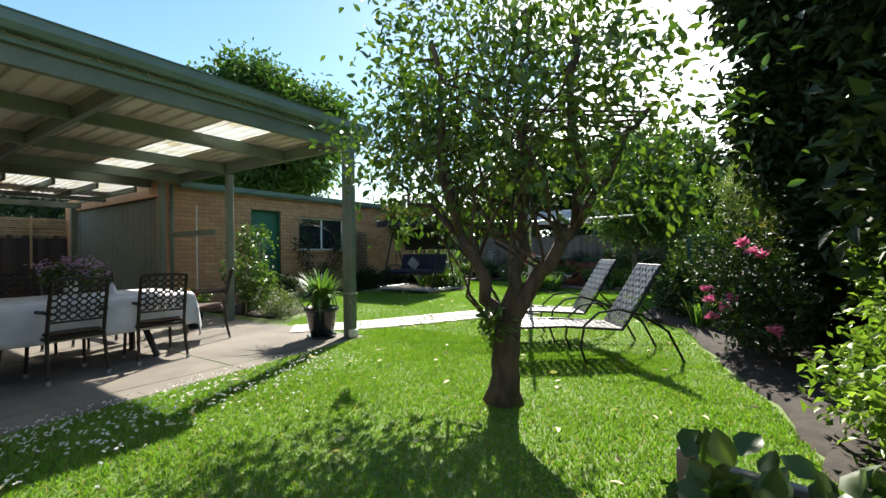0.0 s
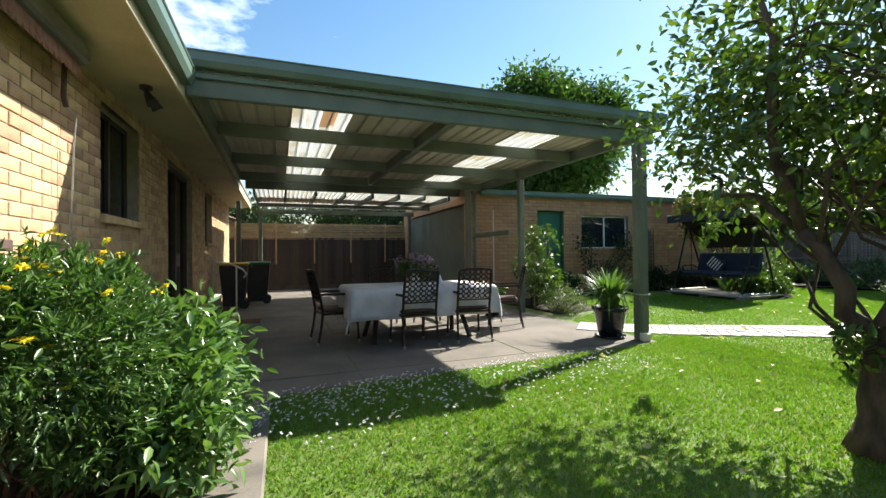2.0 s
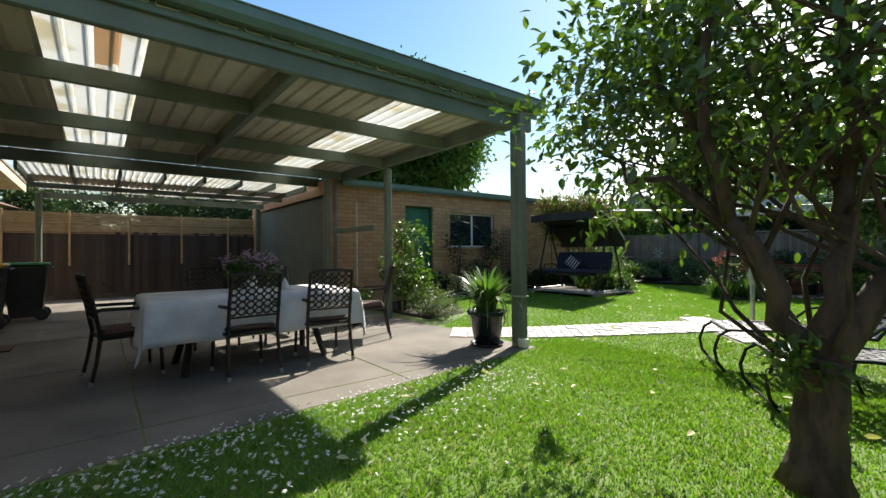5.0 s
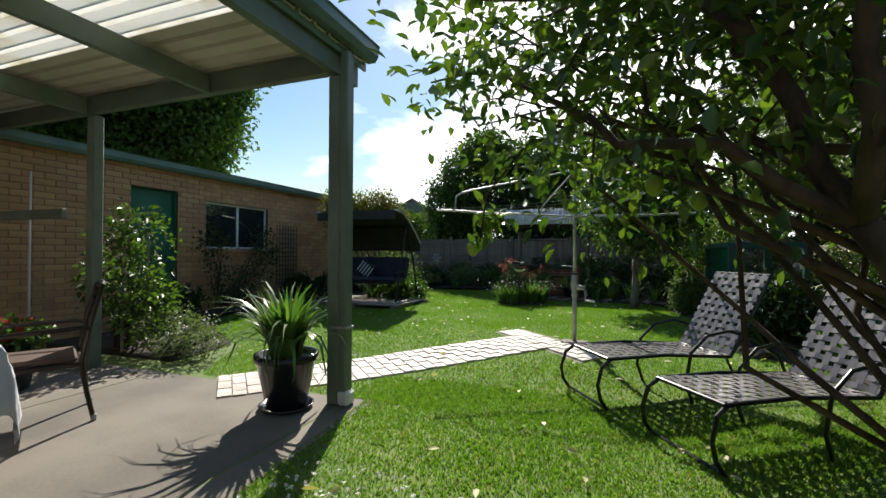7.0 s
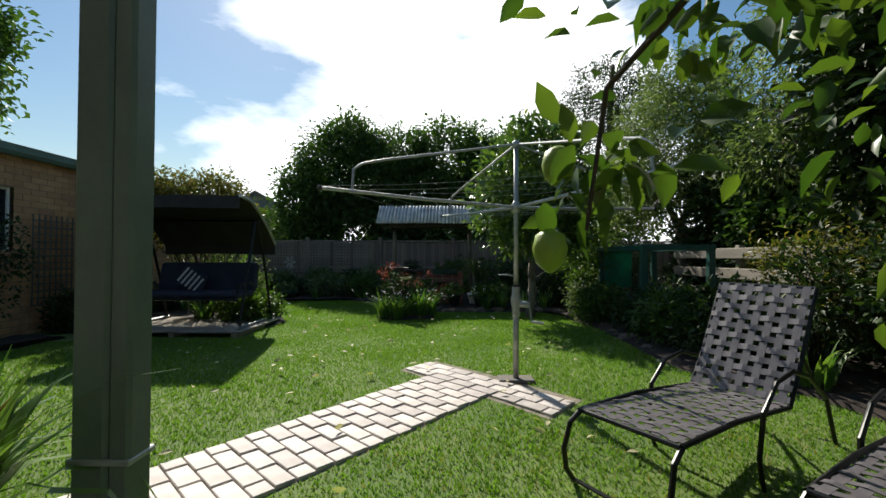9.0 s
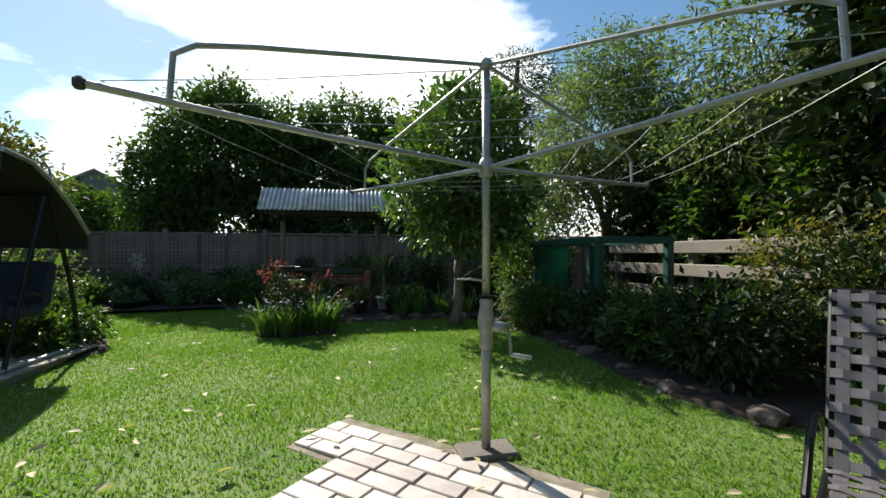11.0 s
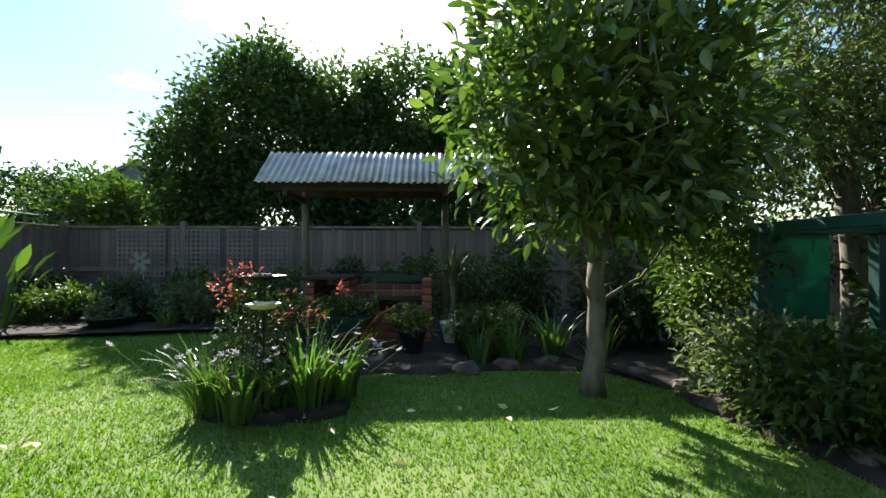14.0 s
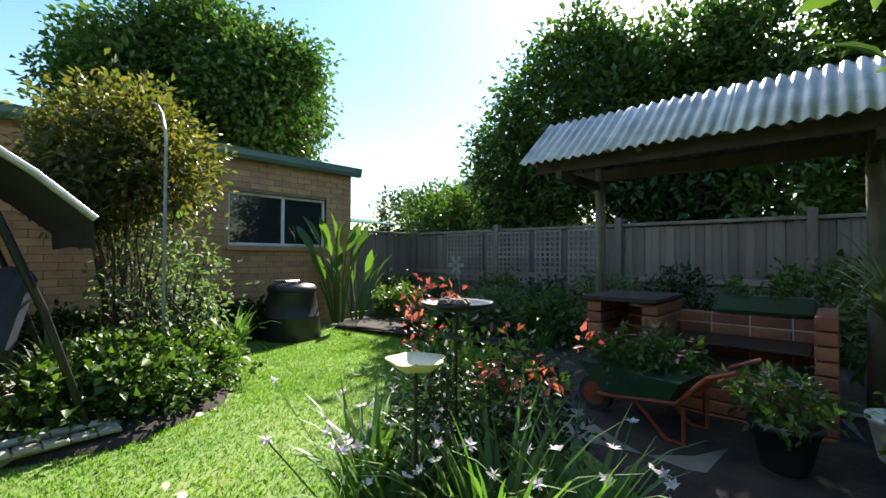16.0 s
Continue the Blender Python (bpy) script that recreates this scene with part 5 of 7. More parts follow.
# ---- lemon tree ----
LT = (-1.19, 3.06, 0.0)
lemon_tree = tree("lemon_tree", LT, [((-1.19, 3.06, 0.0), (-1.16, 3.1, 0.62), 0.115, 0.105), ((-1.17, 3.1, 0.55), (-1.5, 2.95, 1.3), 0.062, 0.04), ((-1.16, 3.1, 0.58), (-0.7, 3.35, 1.35), 0.075, 0.045), ((-1.16, 3.1, 0.58), (-1.1, 3.3, 1.5), 0.062, 0.04), ((-1.5, 2.95, 1.3), (-2.0, 3.2, 2.4), 0.038, 0.02), ((-1.5, 2.95, 1.3), (-1.5, 2.6, 2.7), 0.035, 0.018), ((-0.7, 3.35, 1.35), (-0.2, 3.7, 2.3), 0.04, 0.02), ((-0.7, 3.35, 1.35), (-0.6, 3.0, 2.8), 0.038, 0.02), ((-1.1, 3.3, 1.5), (-1.1, 3.4, 3.2), 0.038, 0.02), ((-1.1, 3.3, 1.5), (-1.6, 3.8, 2.4), 0.03, 0.015), ((-1.5, 2.95, 1.3), (-2.6, 3.3, 2.0), 0.028, 0.01), ((-1.1, 3.3, 1.5), (-2.5, 3.85, 1.95), 0.026, 0.01), ((-1.6, 3.8, 2.35), (-3.2, 3.8, 2.25), 0.018, 0.006)],
    [(-1.2, 3.3, 2.5, 1.3, 1.25, 1.1), (-1.9, 3.35, 1.95, 0.8, 0.75, 0.6), (-0.4, 3.5, 2.1, 0.9, 0.8, 0.75), (-0.9, 2.9, 2.1, 0.9, 0.6, 0.65), (-1.1, 3.3, 3.4, 1.1, 1.1, 0.8), (-2.35, 3.75, 1.8, 0.5, 0.4, 0.5), (-2.65, 3.15, 2.1, 0.5, 0.5, 0.26), (-2.0, 2.9, 2.3, 0.6, 0.5, 0.45), (-2.5, 4.0, 2.75, 0.75, 0.6, 0.35), (-3.0, 3.78, 2.28, 0.4, 0.32, 0.15), (-2.15, 3.65, 2.4, 0.6, 0.5, 0.42), (-1.9, 3.5, 3.0, 0.8, 0.7, 0.5), (-1.7, 3.65, 1.8, 0.5, 0.45, 0.32), (-1.9, 3.95, 2.1, 0.5, 0.45, 0.4)], 10200, 0.074, L_LEMON, M_BARK, "old lemon tree with a leaning thick trunk", "tree", 0.26, 9, 0.52, True, 70, 0.3)
lemon_tree.matrix_basis = pose(-1.25, 3.11, 0.0)
foliage("trunk_shoot", [(-1.3, 3.0, 0.62, 0.12, 0.12, 0.14)], 160, 0.06, L_LEMON, lemon_tree, 0.06, 8, 0.0, 0.45, 0.2, True)
for x, y, z in ((-2.96, 3.9, 1.235), (-2.93, 3.95, 1.42), (-1.8, 3.6, 1.45), (-1.5, 3.9, 1.5), (-2.0, 3.4, 1.5), (-0.7, 3.6, 1.55), (-1.7, 4.0, 1.75)):
    f = part("lemon", Shape(Matrix.Translation(Vector((x, y, z)) - Vector(LT))).lathe([(0.004, -0.05), (0.014, -0.044), (0.03, -0.03), (0.037, 0.0), (0.03, 0.028), (0.012, 0.04), (0.003, 0.042)], (0, 0, 0), 14), M_LEMON, lemon_tree, "unripe green lemon", True)
part("hanging_twig", Shape(lemon_tree.matrix_basis.inverted()).tube([(-2.3, 3.85, 1.95), (-2.7, 3.87, 1.8), (-2.92, 3.9, 1.55), (-2.96, 3.9, 1.27)], [0.012, 0.009, 0.006, 0.004], 6), M_BARK, lemon_tree)

foliage("hanging_leaves", [(-2.93, 3.92, 1.42, 0.1, 0.1, 0.16), (-2.7, 3.87, 1.75, 0.22, 0.12, 0.1)], 90, 0.085, L_LEMON, lemon_tree, 0.08, 6, 0.5, 0.52, 0.2, True)

# ---- sun loungers ----


def lounger():
    """Length along +x from the foot end; strapped seat and raised back."""
    t = thing("sun_lounger", (0, 0, 0), 0, "black iron sun lounger woven with grey vinyl straps", "sun lounger", "pair of loungers on the lawn")
    W, zs = 0.27, 0.375
    bx, bz = 1.1, 0.345
    ex, ez = 1.5, 1.0
    for y in (-W, W):
        part("side_rail", Shape().tube([(0.0, y, zs), (0.5, y, zs + 0.01), (bx, y, bz)], 0.014, 8), M_IRON, t)
        part("back_rail", Shape().tube([(bx, y, bz), (bx + 0.17, y, 0.59), (ex, y, ez)], 0.014, 8), M_IRON, t)
        part("front_leg", Shape().tube([(0.02, y, zs), (-0.06, y * 1.03, 0.32), (-0.1, y * 1.06, 0.19), (-0.08, y * 1.08, 0.08), (-0.02, y * 1.08, 0.0)], 0.014, 8), M_IRON, t)
        part("arm", Shape().tube([(0.72, y * 1.08, 0.0), (0.66, y * 1.1, 0.17), (0.7, y * 1.12, 0.4), (0.85, y * 1.12, 0.53), (1.05, y * 1.12, 0.56), (1.28, y * 1.12, 0.5), (1.55, y * 1.1, 0.33), (1.72, y * 1.08, 0.0)], 0.013, 8), M_IRON, t)
    for x, z in ((-0.03, 0.012), (1.72, 0.012)):
        part("floor_bar", Shape().tube([(x, -W * 1.08, z), (x, W * 1.08, z)], 0.011, 6), M_IRON, t)
    for x, z in ((0.0, zs), (bx, bz), (ex, ez)):
        part("cross_bar", Shape().tube([(x, -W, z), (x, W, z)], 0.013, 8), M_IRON, t)
    part("back_strut", Shape().tube([(bx + 0.2, -W, 0.59), (bx + 0.42, -W, 0.36)], 0.01, 6), M_IRON, t)
    part("back_strut", Shape().tube([(bx + 0.2, W, 0.59), (bx + 0.42, W, 0.36)], 0.01, 6), M_IRON, t)

    def straps(name, p0, p1, n_across, n_long):
        d = Vector((p1[0] - p0[0], 0, p1[1] - p0[1]))
        ln = d.length
        d.normalize()
        nor = Vector((-d.z, 0, d.x))
        o = Vector((p0[0], 0, p0[1]))
        pa, pl = ln / n_across, 2 * W / n_long
        for i in range(n_across):
            s = Shape()
            c = (i + 0.5) * pa
            hw = pa * 0.27
            k = n_long * 2
            top, bot = [], []
            for j in range(k + 1):
                y = -W + 2 * W * j / k
                h = 0.016 + (0.006 if (j // 2 + i) % 2 else -0.003) * (1 if j % 2 else 0)
                for w in (-hw, hw):
                    q = o + d * (c + w) + nor * h + Vector((0, y, 0))
                    top.append(q)
                    bot.append(q - nor * 0.004)
            m = len(top)
            fs = [(2 * j, 2 * j + 1, 2 * j + 3, 2 * j + 2) for j in range(k)] + [(m + 2 * j, m + 2 * j + 2, m + 2 * j + 3, m + 2 * j + 1) for j in range(k)]
            fs += [(2 * j, 2 * j + 2, m + 2 * j + 2, m + 2 * j) for j in range(k)] + [(2 * j + 1, m + 2 * j + 1, m + 2 * j + 3, 2 * j + 3) for j in range(k)]
            s.add(top + bot, fs)
            part(name, s, M_STRAP, t)
        for i in range(n_long):
            s = Shape()
            c = -W + (i + 0.5) * pl
            hw = pl * 0.27
            m4 = Matrix((( d.x, 0, nor.x, o.x), (0, 1, 0, 0), (d.z, 0, nor.z, o.z), (0, 0, 0, 1)))
            s.box(0.0, ln, c - hw, c + hw, 0.0115, 0.0155, 0.0, m4)
            part(name, s, M_STRAP, t)

    straps("seat_strap", (0.0, zs), (bx, bz), 14, 7)
    straps("back_strap", (bx, bz), (ex, ez), 11, 7)
    return t


la = lounger()
la.matrix_basis = pose(-2.39, 5.155, ground_z(-2.0, 5.6), 0, 0, 33)
lb = copy_thing(la, pose(-1.79, 4.42, 0.0, 0, 0, 33))

# ---- clothes hoist ----
HX, HY = -2.635, 6.97
hz = ground_z(HX, HY)
hoist = thing("clothes_hoist", (HX, HY, hz), 0, "grey galvanised rotary clothes hoist standing in the lawn", "clothes hoist")
part("footing", Shape().box(-0.16, 0.16, -0.1, 0.1, -0.05, 0.022, 0.012), M_CONC, hoist, "small concrete footing")
part("mast", Shape().tube([(0, 0, 0.0), (0, 0, 0.8)], 0.026, 14), M_GALV, hoist, "", True)
part("upper_mast", Shape().tube([(0, 0, 0.8), (0, 0, 2.14)], 0.022, 14), M_GALV, hoist, "", True)
gear = part("gear_box", Shape().lathe([(0.027, 0.56), (0.036, 0.57), (0.038, 0.6), (0.033, 0.62), (0.038, 0.65), (0.046, 0.69), (0.046, 0.73), (0.038, 0.77), (0.034, 0.8), (0.038, 0.82), (0.034, 0.835), (0.023, 0.84)], (0, 0, 0), 16).tube([(0.0, 0.0, 0.69), (0.07, -0.02, 0.68), (0.115, -0.03, 0.675)], [0.034, 0.03, 0.026], 12), M_GALV, hoist, "cast metal winding gear", True)
part("band", Shape().lathe([(0.034, 0.838), (0.04, 0.84), (0.04, 0.852), (0.034, 0.854)], (0, 0, 0), 14), M_IRON, gear)
part("winder", Shape().tube([(0.11, -0.03, 0.675), (0.125, -0.035, 0.62), (0.13, -0.04, 0.53)], 0.009, 8).tube([(0.125, -0.04, 0.53), (0.17, -0.055, 0.525), (0.235, -0.07, 0.515)], [0.01, 0.014, 0.012], 8), M_GALV, gear)
part("wire_loop", Shape().tube([(0.03, 0.02, 0.93), (-0.03, -0.03, 0.935), (-0.1, -0.03, 0.945), (-0.16, -0.015, 0.945), (-0.16, 0.01, 0.945), (-0.08, 0.03, 0.945), (0.0, 0.027, 0.935)], 0.005, 6), M_GALV, hoist)
part("hub", Shape().lathe([(0.024, 1.5), (0.04, 1.51), (0.04, 1.58), (0.03, 1.6), (0.024, 1.61)], (0, 0, 0), 14), M_GALV, hoist, "", True)
part("cap", Shape().lathe([(0.024, 2.1), (0.038, 2.11), (0.038, 2.14), (0.02, 2.16), (0.004, 2.165)], (0, 0, 0), 12), M_GALV, hoist, "", True)
R_ARM = 1.72
for k in range(4):
    a = radians(204 - 90 * k)
    c, s_ = math.cos(a), math.sin(a)
    arm = part("arm", Shape().tube([(c * 0.03, s_ * 0.03, 1.555), (c * 0.9, s_ * 0.9, 1.58), (c * R_ARM, s_ * R_ARM, 1.62)], 0.014, 8), M_GALV, hoist)
    part("stay", Shape().tube([(c * 0.03, s_ * 0.03, 2.12), (c * 1.2, s_ * 1.2, 1.88), (c * 1.4, s_ * 1.4, 1.83), (c * 1.47, s_ * 1.47, 1.78), (c * 1.48, s_ * 1.48, 1.62)], 0.011, 8), M_GALV, hoist)
    part("arm_tip", Shape().lathe([(0.012, 0.0), (0.02, 0.01), (0.02, 0.03), (0.01, 0.04)], (c * R_ARM, s_ * R_ARM, 1.6), 8), M_BLACK, arm)
    for f in (0.38, 0.58, 0.78, 0.97):
        b = a - math.pi / 2
        r = R_ARM * f
        zz = 1.6 + 0.04 * f
        p, q = Vector((c * r, s_ * r, zz)), Vector((math.cos(b) * r, math.sin(b) * r, zz))
        mid = (p + q) / 2 - Vector((0, 0, 0.04 * f))
        part("line", Shape().tube([p, p.lerp(mid, 0.5) - Vector((0, 0, 0.01)), mid, mid.lerp(q, 0.5) - Vector((0, 0, 0.01)), q], 0.0018, 4), M_GALV, hoist)

# ---- garden swing ----
SX, SY = -6.98, 9.48
sz = ground_z(SX, SY)
deck = thing("timber_deck", (SX, SY, sz), 0, "weathered slatted timber platform on the lawn", "deck")
for i in range(12):
    part("board", Shape().box(-0.95, 0.95, -0.68 + i * 0.115, -0.575 + i * 0.115, 0.06, 0.085, 0.005), M_DECK, deck)
for x in (-0.85, 0.0, 0.85):
    part("bearer", Shape().box(x - 0.04, x + 0.04, -0.66, 0.68, -0.03, 0.06, 0.004), M_DECK, deck)
swing = thing("garden_swing", (SX, SY, sz + 0.086), 0, "dark canopied garden swing seat with navy cushions", "swing seat")
for x in (-0.85, 0.85):
    part("frame_leg", Shape().tube([(x, -0.52, 0.0), (x, -0.3, 0.7), (x, -0.05, 1.52)], 0.021, 8), M_IRON, swing)
    part("frame_leg", Shape().tube([(x, 0.55, 0.0), (x, 0.35, 0.7), (x, 0.05, 1.52)], 0.021, 8), M_IRON, swing)
    part("foot_rail", Shape().tube([(x, -0.62, 0.021), (x, 0.6, 0.021)], 0.021, 8), M_GALV, swing)
    part("hanger", Shape().tube([(x * 0.9, 0.0, 1.5), (x * 0.86, -0.05, 0.48)], 0.008, 6), M_IRON, swing)
    part("seat_arm", Shape().tube([(x * 0.86, 0.18, 0.55), (x * 0.88, 0.0, 0.62), (x * 0.88, -0.32, 0.6), (x * 0.86, -0.36, 0.4)], 0.015, 8), M_IRON, swing)
part("top_bar", Shape().tube([(-0.88, 0, 1.53), (0.88, 0, 1.53)], 0.022, 8), M_IRON, swing)
can = Shape()
cp = [(-0.64, 1.68), (-0.63, 1.84), (-0.3, 1.78), (0.0, 1.63), (0.3, 1.42), (0.55, 1.2), (0.56, 1.06)]
for off in (0.0, -0.012):
    can.v += [(x, y, z + off) for x in (-0.9, -0.45, 0.0, 0.45, 0.9) for y, z in [(b, c - 0.02 * abs(math.sin(x * 6))) for b, c in cp]]
n7 = len(cp)
for o in (0, 5 * n7):
    can.f += [(o + i * n7 + j, o + i * n7 + j + 1, o + (i + 1) * n7 + j + 1, o + (i + 1) * n7 + j) for i in range(4) for j in range(n7 - 1)]
part("canopy", can, M_CANOPY, swing, "faded dark canvas canopy")
for x in (-0.9, 0.9):
    part("canopy_bar", Shape().tube([(x, -0.63, 1.83), (x, -0.3, 1.79), (x, 0.0, 1.64), (x, 0.3, 1.43), (x, 0.56, 1.2)], 0.022, 8), M_GALV, swing)
part("seat_cushion", Shape().box(-0.76, 0.76, -0.38, 0.16, 0.4, 0.5, 0.035), M_NAVY, swing)
part("back_cushion", Shape().box(-0.76, 0.76, 0.0, 0.1, 0.0, 0.46, 0.035, pose(0, 0.14, 0.47, -14)), M_NAVY, swing)
part("seat_rail", Shape().tube([(-0.76, -0.37, 0.39), (0.76, -0.37, 0.39)], 0.015, 8), M_IRON, swing)
pil = thing("cushion", (SX - 0.1, SY - 0.02, sz + 0.6), 0, "navy scatter cushion with pale stripes", "cushion")
PMX = pose(0, 0, 0.13, -16, 0, 0) @ pose(0, 0, 0, 0, 14, 0)
part("pad", Shape().box(-0.2, 0.2, -0.055, 0.055, -0.15, 0.15, 0.045, PMX), M_NAVY, pil)
for i in range(5):
    part("stripe", Shape().box(-0.16 + i * 0.075, -0.13 + i * 0.075, -0.0575, -0.0555, -0.12, 0.12, 0, PMX @ pose(0, 0, 0, 0, 20, 0)), M_STRIPE, pil)

# climber on an arch behind the swing
arch = thing("rose_arch", (-7.25, 10.55, 0.12), 0, "slender metal arch smothered by an old climber", "arch")
for x in (-0.55, 0.55):
    part("upright", Shape().tube([(x, 0, 0), (x, 0, 1.9)], 0.013, 6), M_GALV, arch)
part("hoop", Shape().tube([(0.55 * math.cos(a), 0, 1.9 + 0.45 * math.sin(a)) for a in (math.pi * i / 10 for i in range(11))], 0.013, 6), M_GALV, arch)
shrub("climbing_rose", (-7.4, 10.45, 0.14), [(-7.5, 10.45, 2.12, 0.75, 0.55, 0.5), (-7.15, 10.6, 1.9, 0.42, 0.42, 0.42), (-8.05, 10.4, 1.9, 0.6, 0.5, 0.5), (-8.3, 10.3, 2.3, 0.4, 0.4, 0.35)], 14000, 0.068, L_RUST, "climbing vine with yellowing rust-tinted leaves", "climber", 0.18, 10, 0.5, 26)
shrub("climber_skirt", (-7.1, 10.75, 0.14), [(-6.95, 10.75, 0.95, 0.45, 0.4, 0.6), (-7.6, 10.6, 1.0, 0.5, 0.4, 0.6)], 1500, 0.055, L_GREY, "thin twiggy rose growth below the arch", "shrub", 0.14, 6, 0.6, 30)
shrub("geranium_mound", (-6.6, 10.35, 0.14), [(-6.6, 10.35, 0.32, 0.55, 0.5, 0.32), (-6.9, 10.8, 0.3, 0.5, 0.4, 0.3), (-6.45, 9.95, 0.28, 0.36, 0.36, 0.27)], 6500, 0.056, L_MID, "low mounded green scented geranium", "shrub", 0.1, 9, 0.8, 12)

# ---- shed-side planting ----
shrub("hibiscus_shrub", (-7.75, 4.95, 0.0), [(-7.75, 4.95, 0.95, 0.48, 0.42, 0.55), (-7.6, 5.0, 1.4, 0.3, 0.3, 0.35), (-7.4, 4.9, 0.55, 0.5, 0.35, 0.4)], 1700, 0.085, L_MID, "open light green shrub tied to stakes", "shrub", 0.12, 8, 0.55, 14)
for i, (x, y) in enumerate(((-7.9, 4.75), (-7.55, 4.8), (-7.65, 5.15))):
    solid("garden_stake", Shape().tube([(x, y, 0.0), (x + 0.02, y, 1.05 + 0.2 * i)], 0.016, 6), M_RAIL, "plain grey timber garden stake", "stake", "", "garden stakes")
wb = shrub("white_flower_bush", (-6.95, 5.0, 0.0), [(-6.95, 5.0, 0.28, 0.42, 0.35, 0.26), (-6.5, 4.95, 0.22, 0.3, 0.28, 0.2)], 2200, 0.05, L_GREY, "low grey-green bush dotted with white flowers", "shrub", 0.08, 8, 0.35, 8)
q = crown_points([(-6.95, 5.0, 0.34, 0.42, 0.35, 0.25), (-6.5, 4.95, 0.26, 0.3, 0.28, 0.2)], 130, 0.05, 4, 0.9)[0]
flower_heads("blooms", q[q[:, 2] > 0.2], 0.035, P_WHITE, wb, 5)
shrub("wall_rose", (-8.85, 7.3, 0.1), [(-8.85, 7.2, 1.35, 0.2, 0.3, 0.5), (-8.85, 8.4, 1.3, 0.2, 0.3, 0.5), (-8.85, 7.8, 0.6, 0.25, 0.7, 0.4)], 1500, 0.06, L_DARK, "sparse climbing rose trained round the shed window", "climber", 0.14, 6, 0.6, 26)
for x, y, h in ((-8.75, 6.4, 0.5), (-8.7, 9.3, 0.55), (-8.6, 10.2, 0.5), (-8.8, 11.3, 0.5), (-8.75, 12.0, 0.45)):
    shrub("border_shrub", (x, y, ground_z(x, y)), [(x, y, 0.12 + h * 0.5, 0.32, 0.4, h * 0.5)], 1300, 0.08, L_DARK, "dark leafy low shrub beside the shed wall", "shrub", 0.1, 9, 0.5, 8, "shed border shrubs")
tr = thing("trellis", (-9.1, 9.0, 0.5), 90, "dark lattice panel hung on the shed wall", "trellis")
for i in range(8):
    part("slat", Shape().box(i * 0.09, i * 0.09 + 0.02, -0.03, -0.02, 0, 1.3), M_PALE_J, tr)
for i in range(13):
    part("slat", Shape().box(0, 0.65, -0.04, -0.03, i * 0.1, i * 0.1 + 0.02), M_PALE_J, tr)

# compost bin
cb = thing("compost_bin", (-8.28, 12.45, 0.12), 20, "tapered black plastic compost bin with a hinged lid", "compost bin")
part("body", Shape().lathe([(0.37, 0.0), (0.38, 0.02), (0.345, 0.28), (0.352, 0.29), (0.345, 0.3), (0.3, 0.6), (0.306, 0.61), (0.3, 0.62)], (0, 0, 0), 28), M_BLACK, cb, "", True)
part("lid", Shape().lathe([(0.31, 0.62), (0.315, 0.65), (0.28, 0.7), (0.1, 0.735), (0.01, 0.74)], (0, 0, 0), 28), M_BLACK, cb, "", True)
part("lid_flap", Shape().box(-0.2, 0.02, -0.13, 0.13, 0.735, 0.755, 0.008), M_ALU, cb, "greyed lid flap")


def broad_leaf_plant(name, at, count, h, label, spread=0.25, blade=0.6, bw=0.16):
    t = thing(name, at, 0, label, "plant")
    for i in range(count):
        a = rng.random() * 6.28
        d = Vector((math.cos(a), math.sin(a), 0))
        b = d * 0.08
        e = d * spread * (0.4 + rng.random()) + Vector((0, 0, h * (0.55 + 0.5 * rng.random())))
        stalk = part("stalk", Shape().tube([b, b.lerp(e, 0.5) + d * -0.03, e], [0.015, 0.012, 0.008], 5), L_STRAPPY, t)
        vs, n, fs = leaf_verts(np.array([tuple(e)]), np.array([tuple(d * 0.55 + Vector((0, 0, 0.9)))]), blade * (0.75 + 0.4 * rng.random()), bw, 0.22, 0.1, True)
        ob = new("blade", quads_mesh("blade", vs, n, fs, L_STRAPPY))
        ob.parent = stalk
    return t


broad_leaf_plant("strelitzia", (-8.85, 13.55, 0.14), 20, 1.2, "tall paddle-leaved bird of paradise plant by the shed", 0.3, 0.5, 0.14)
broad_leaf_plant("strelitzia", (-8.75, 13.85, 0.16), 10, 0.8, "paddle-leaved plant beside the shed corner", 0.3, 0.42, 0.13)


def strappy(name, x, y, n, ln, w, label, up=0.55, mat=None):
    t = thing(name, (x, y, ground_z(x, y) + 0.03), 0, label, "plant")
    strap_leaves("leaves", (0, 0, 0), n, ln, w, mat or L_STRAPPY, t, 0.14, up)
    return t


strappy("agapanthus", -7.75, 11.5, 34, 0.6, 0.06, "clump of broad arching agapanthus leaves", 0.45)
strappy("agapanthus", -7.2, 10.0, 30, 0.55, 0.06, "clump of blue-green arching leaves by the swing", 0.5)
strappy("agapanthus", -8.3, 11.3, 26, 0.5, 0.06, "clump of arching leaves by the compost bin", 0.45)

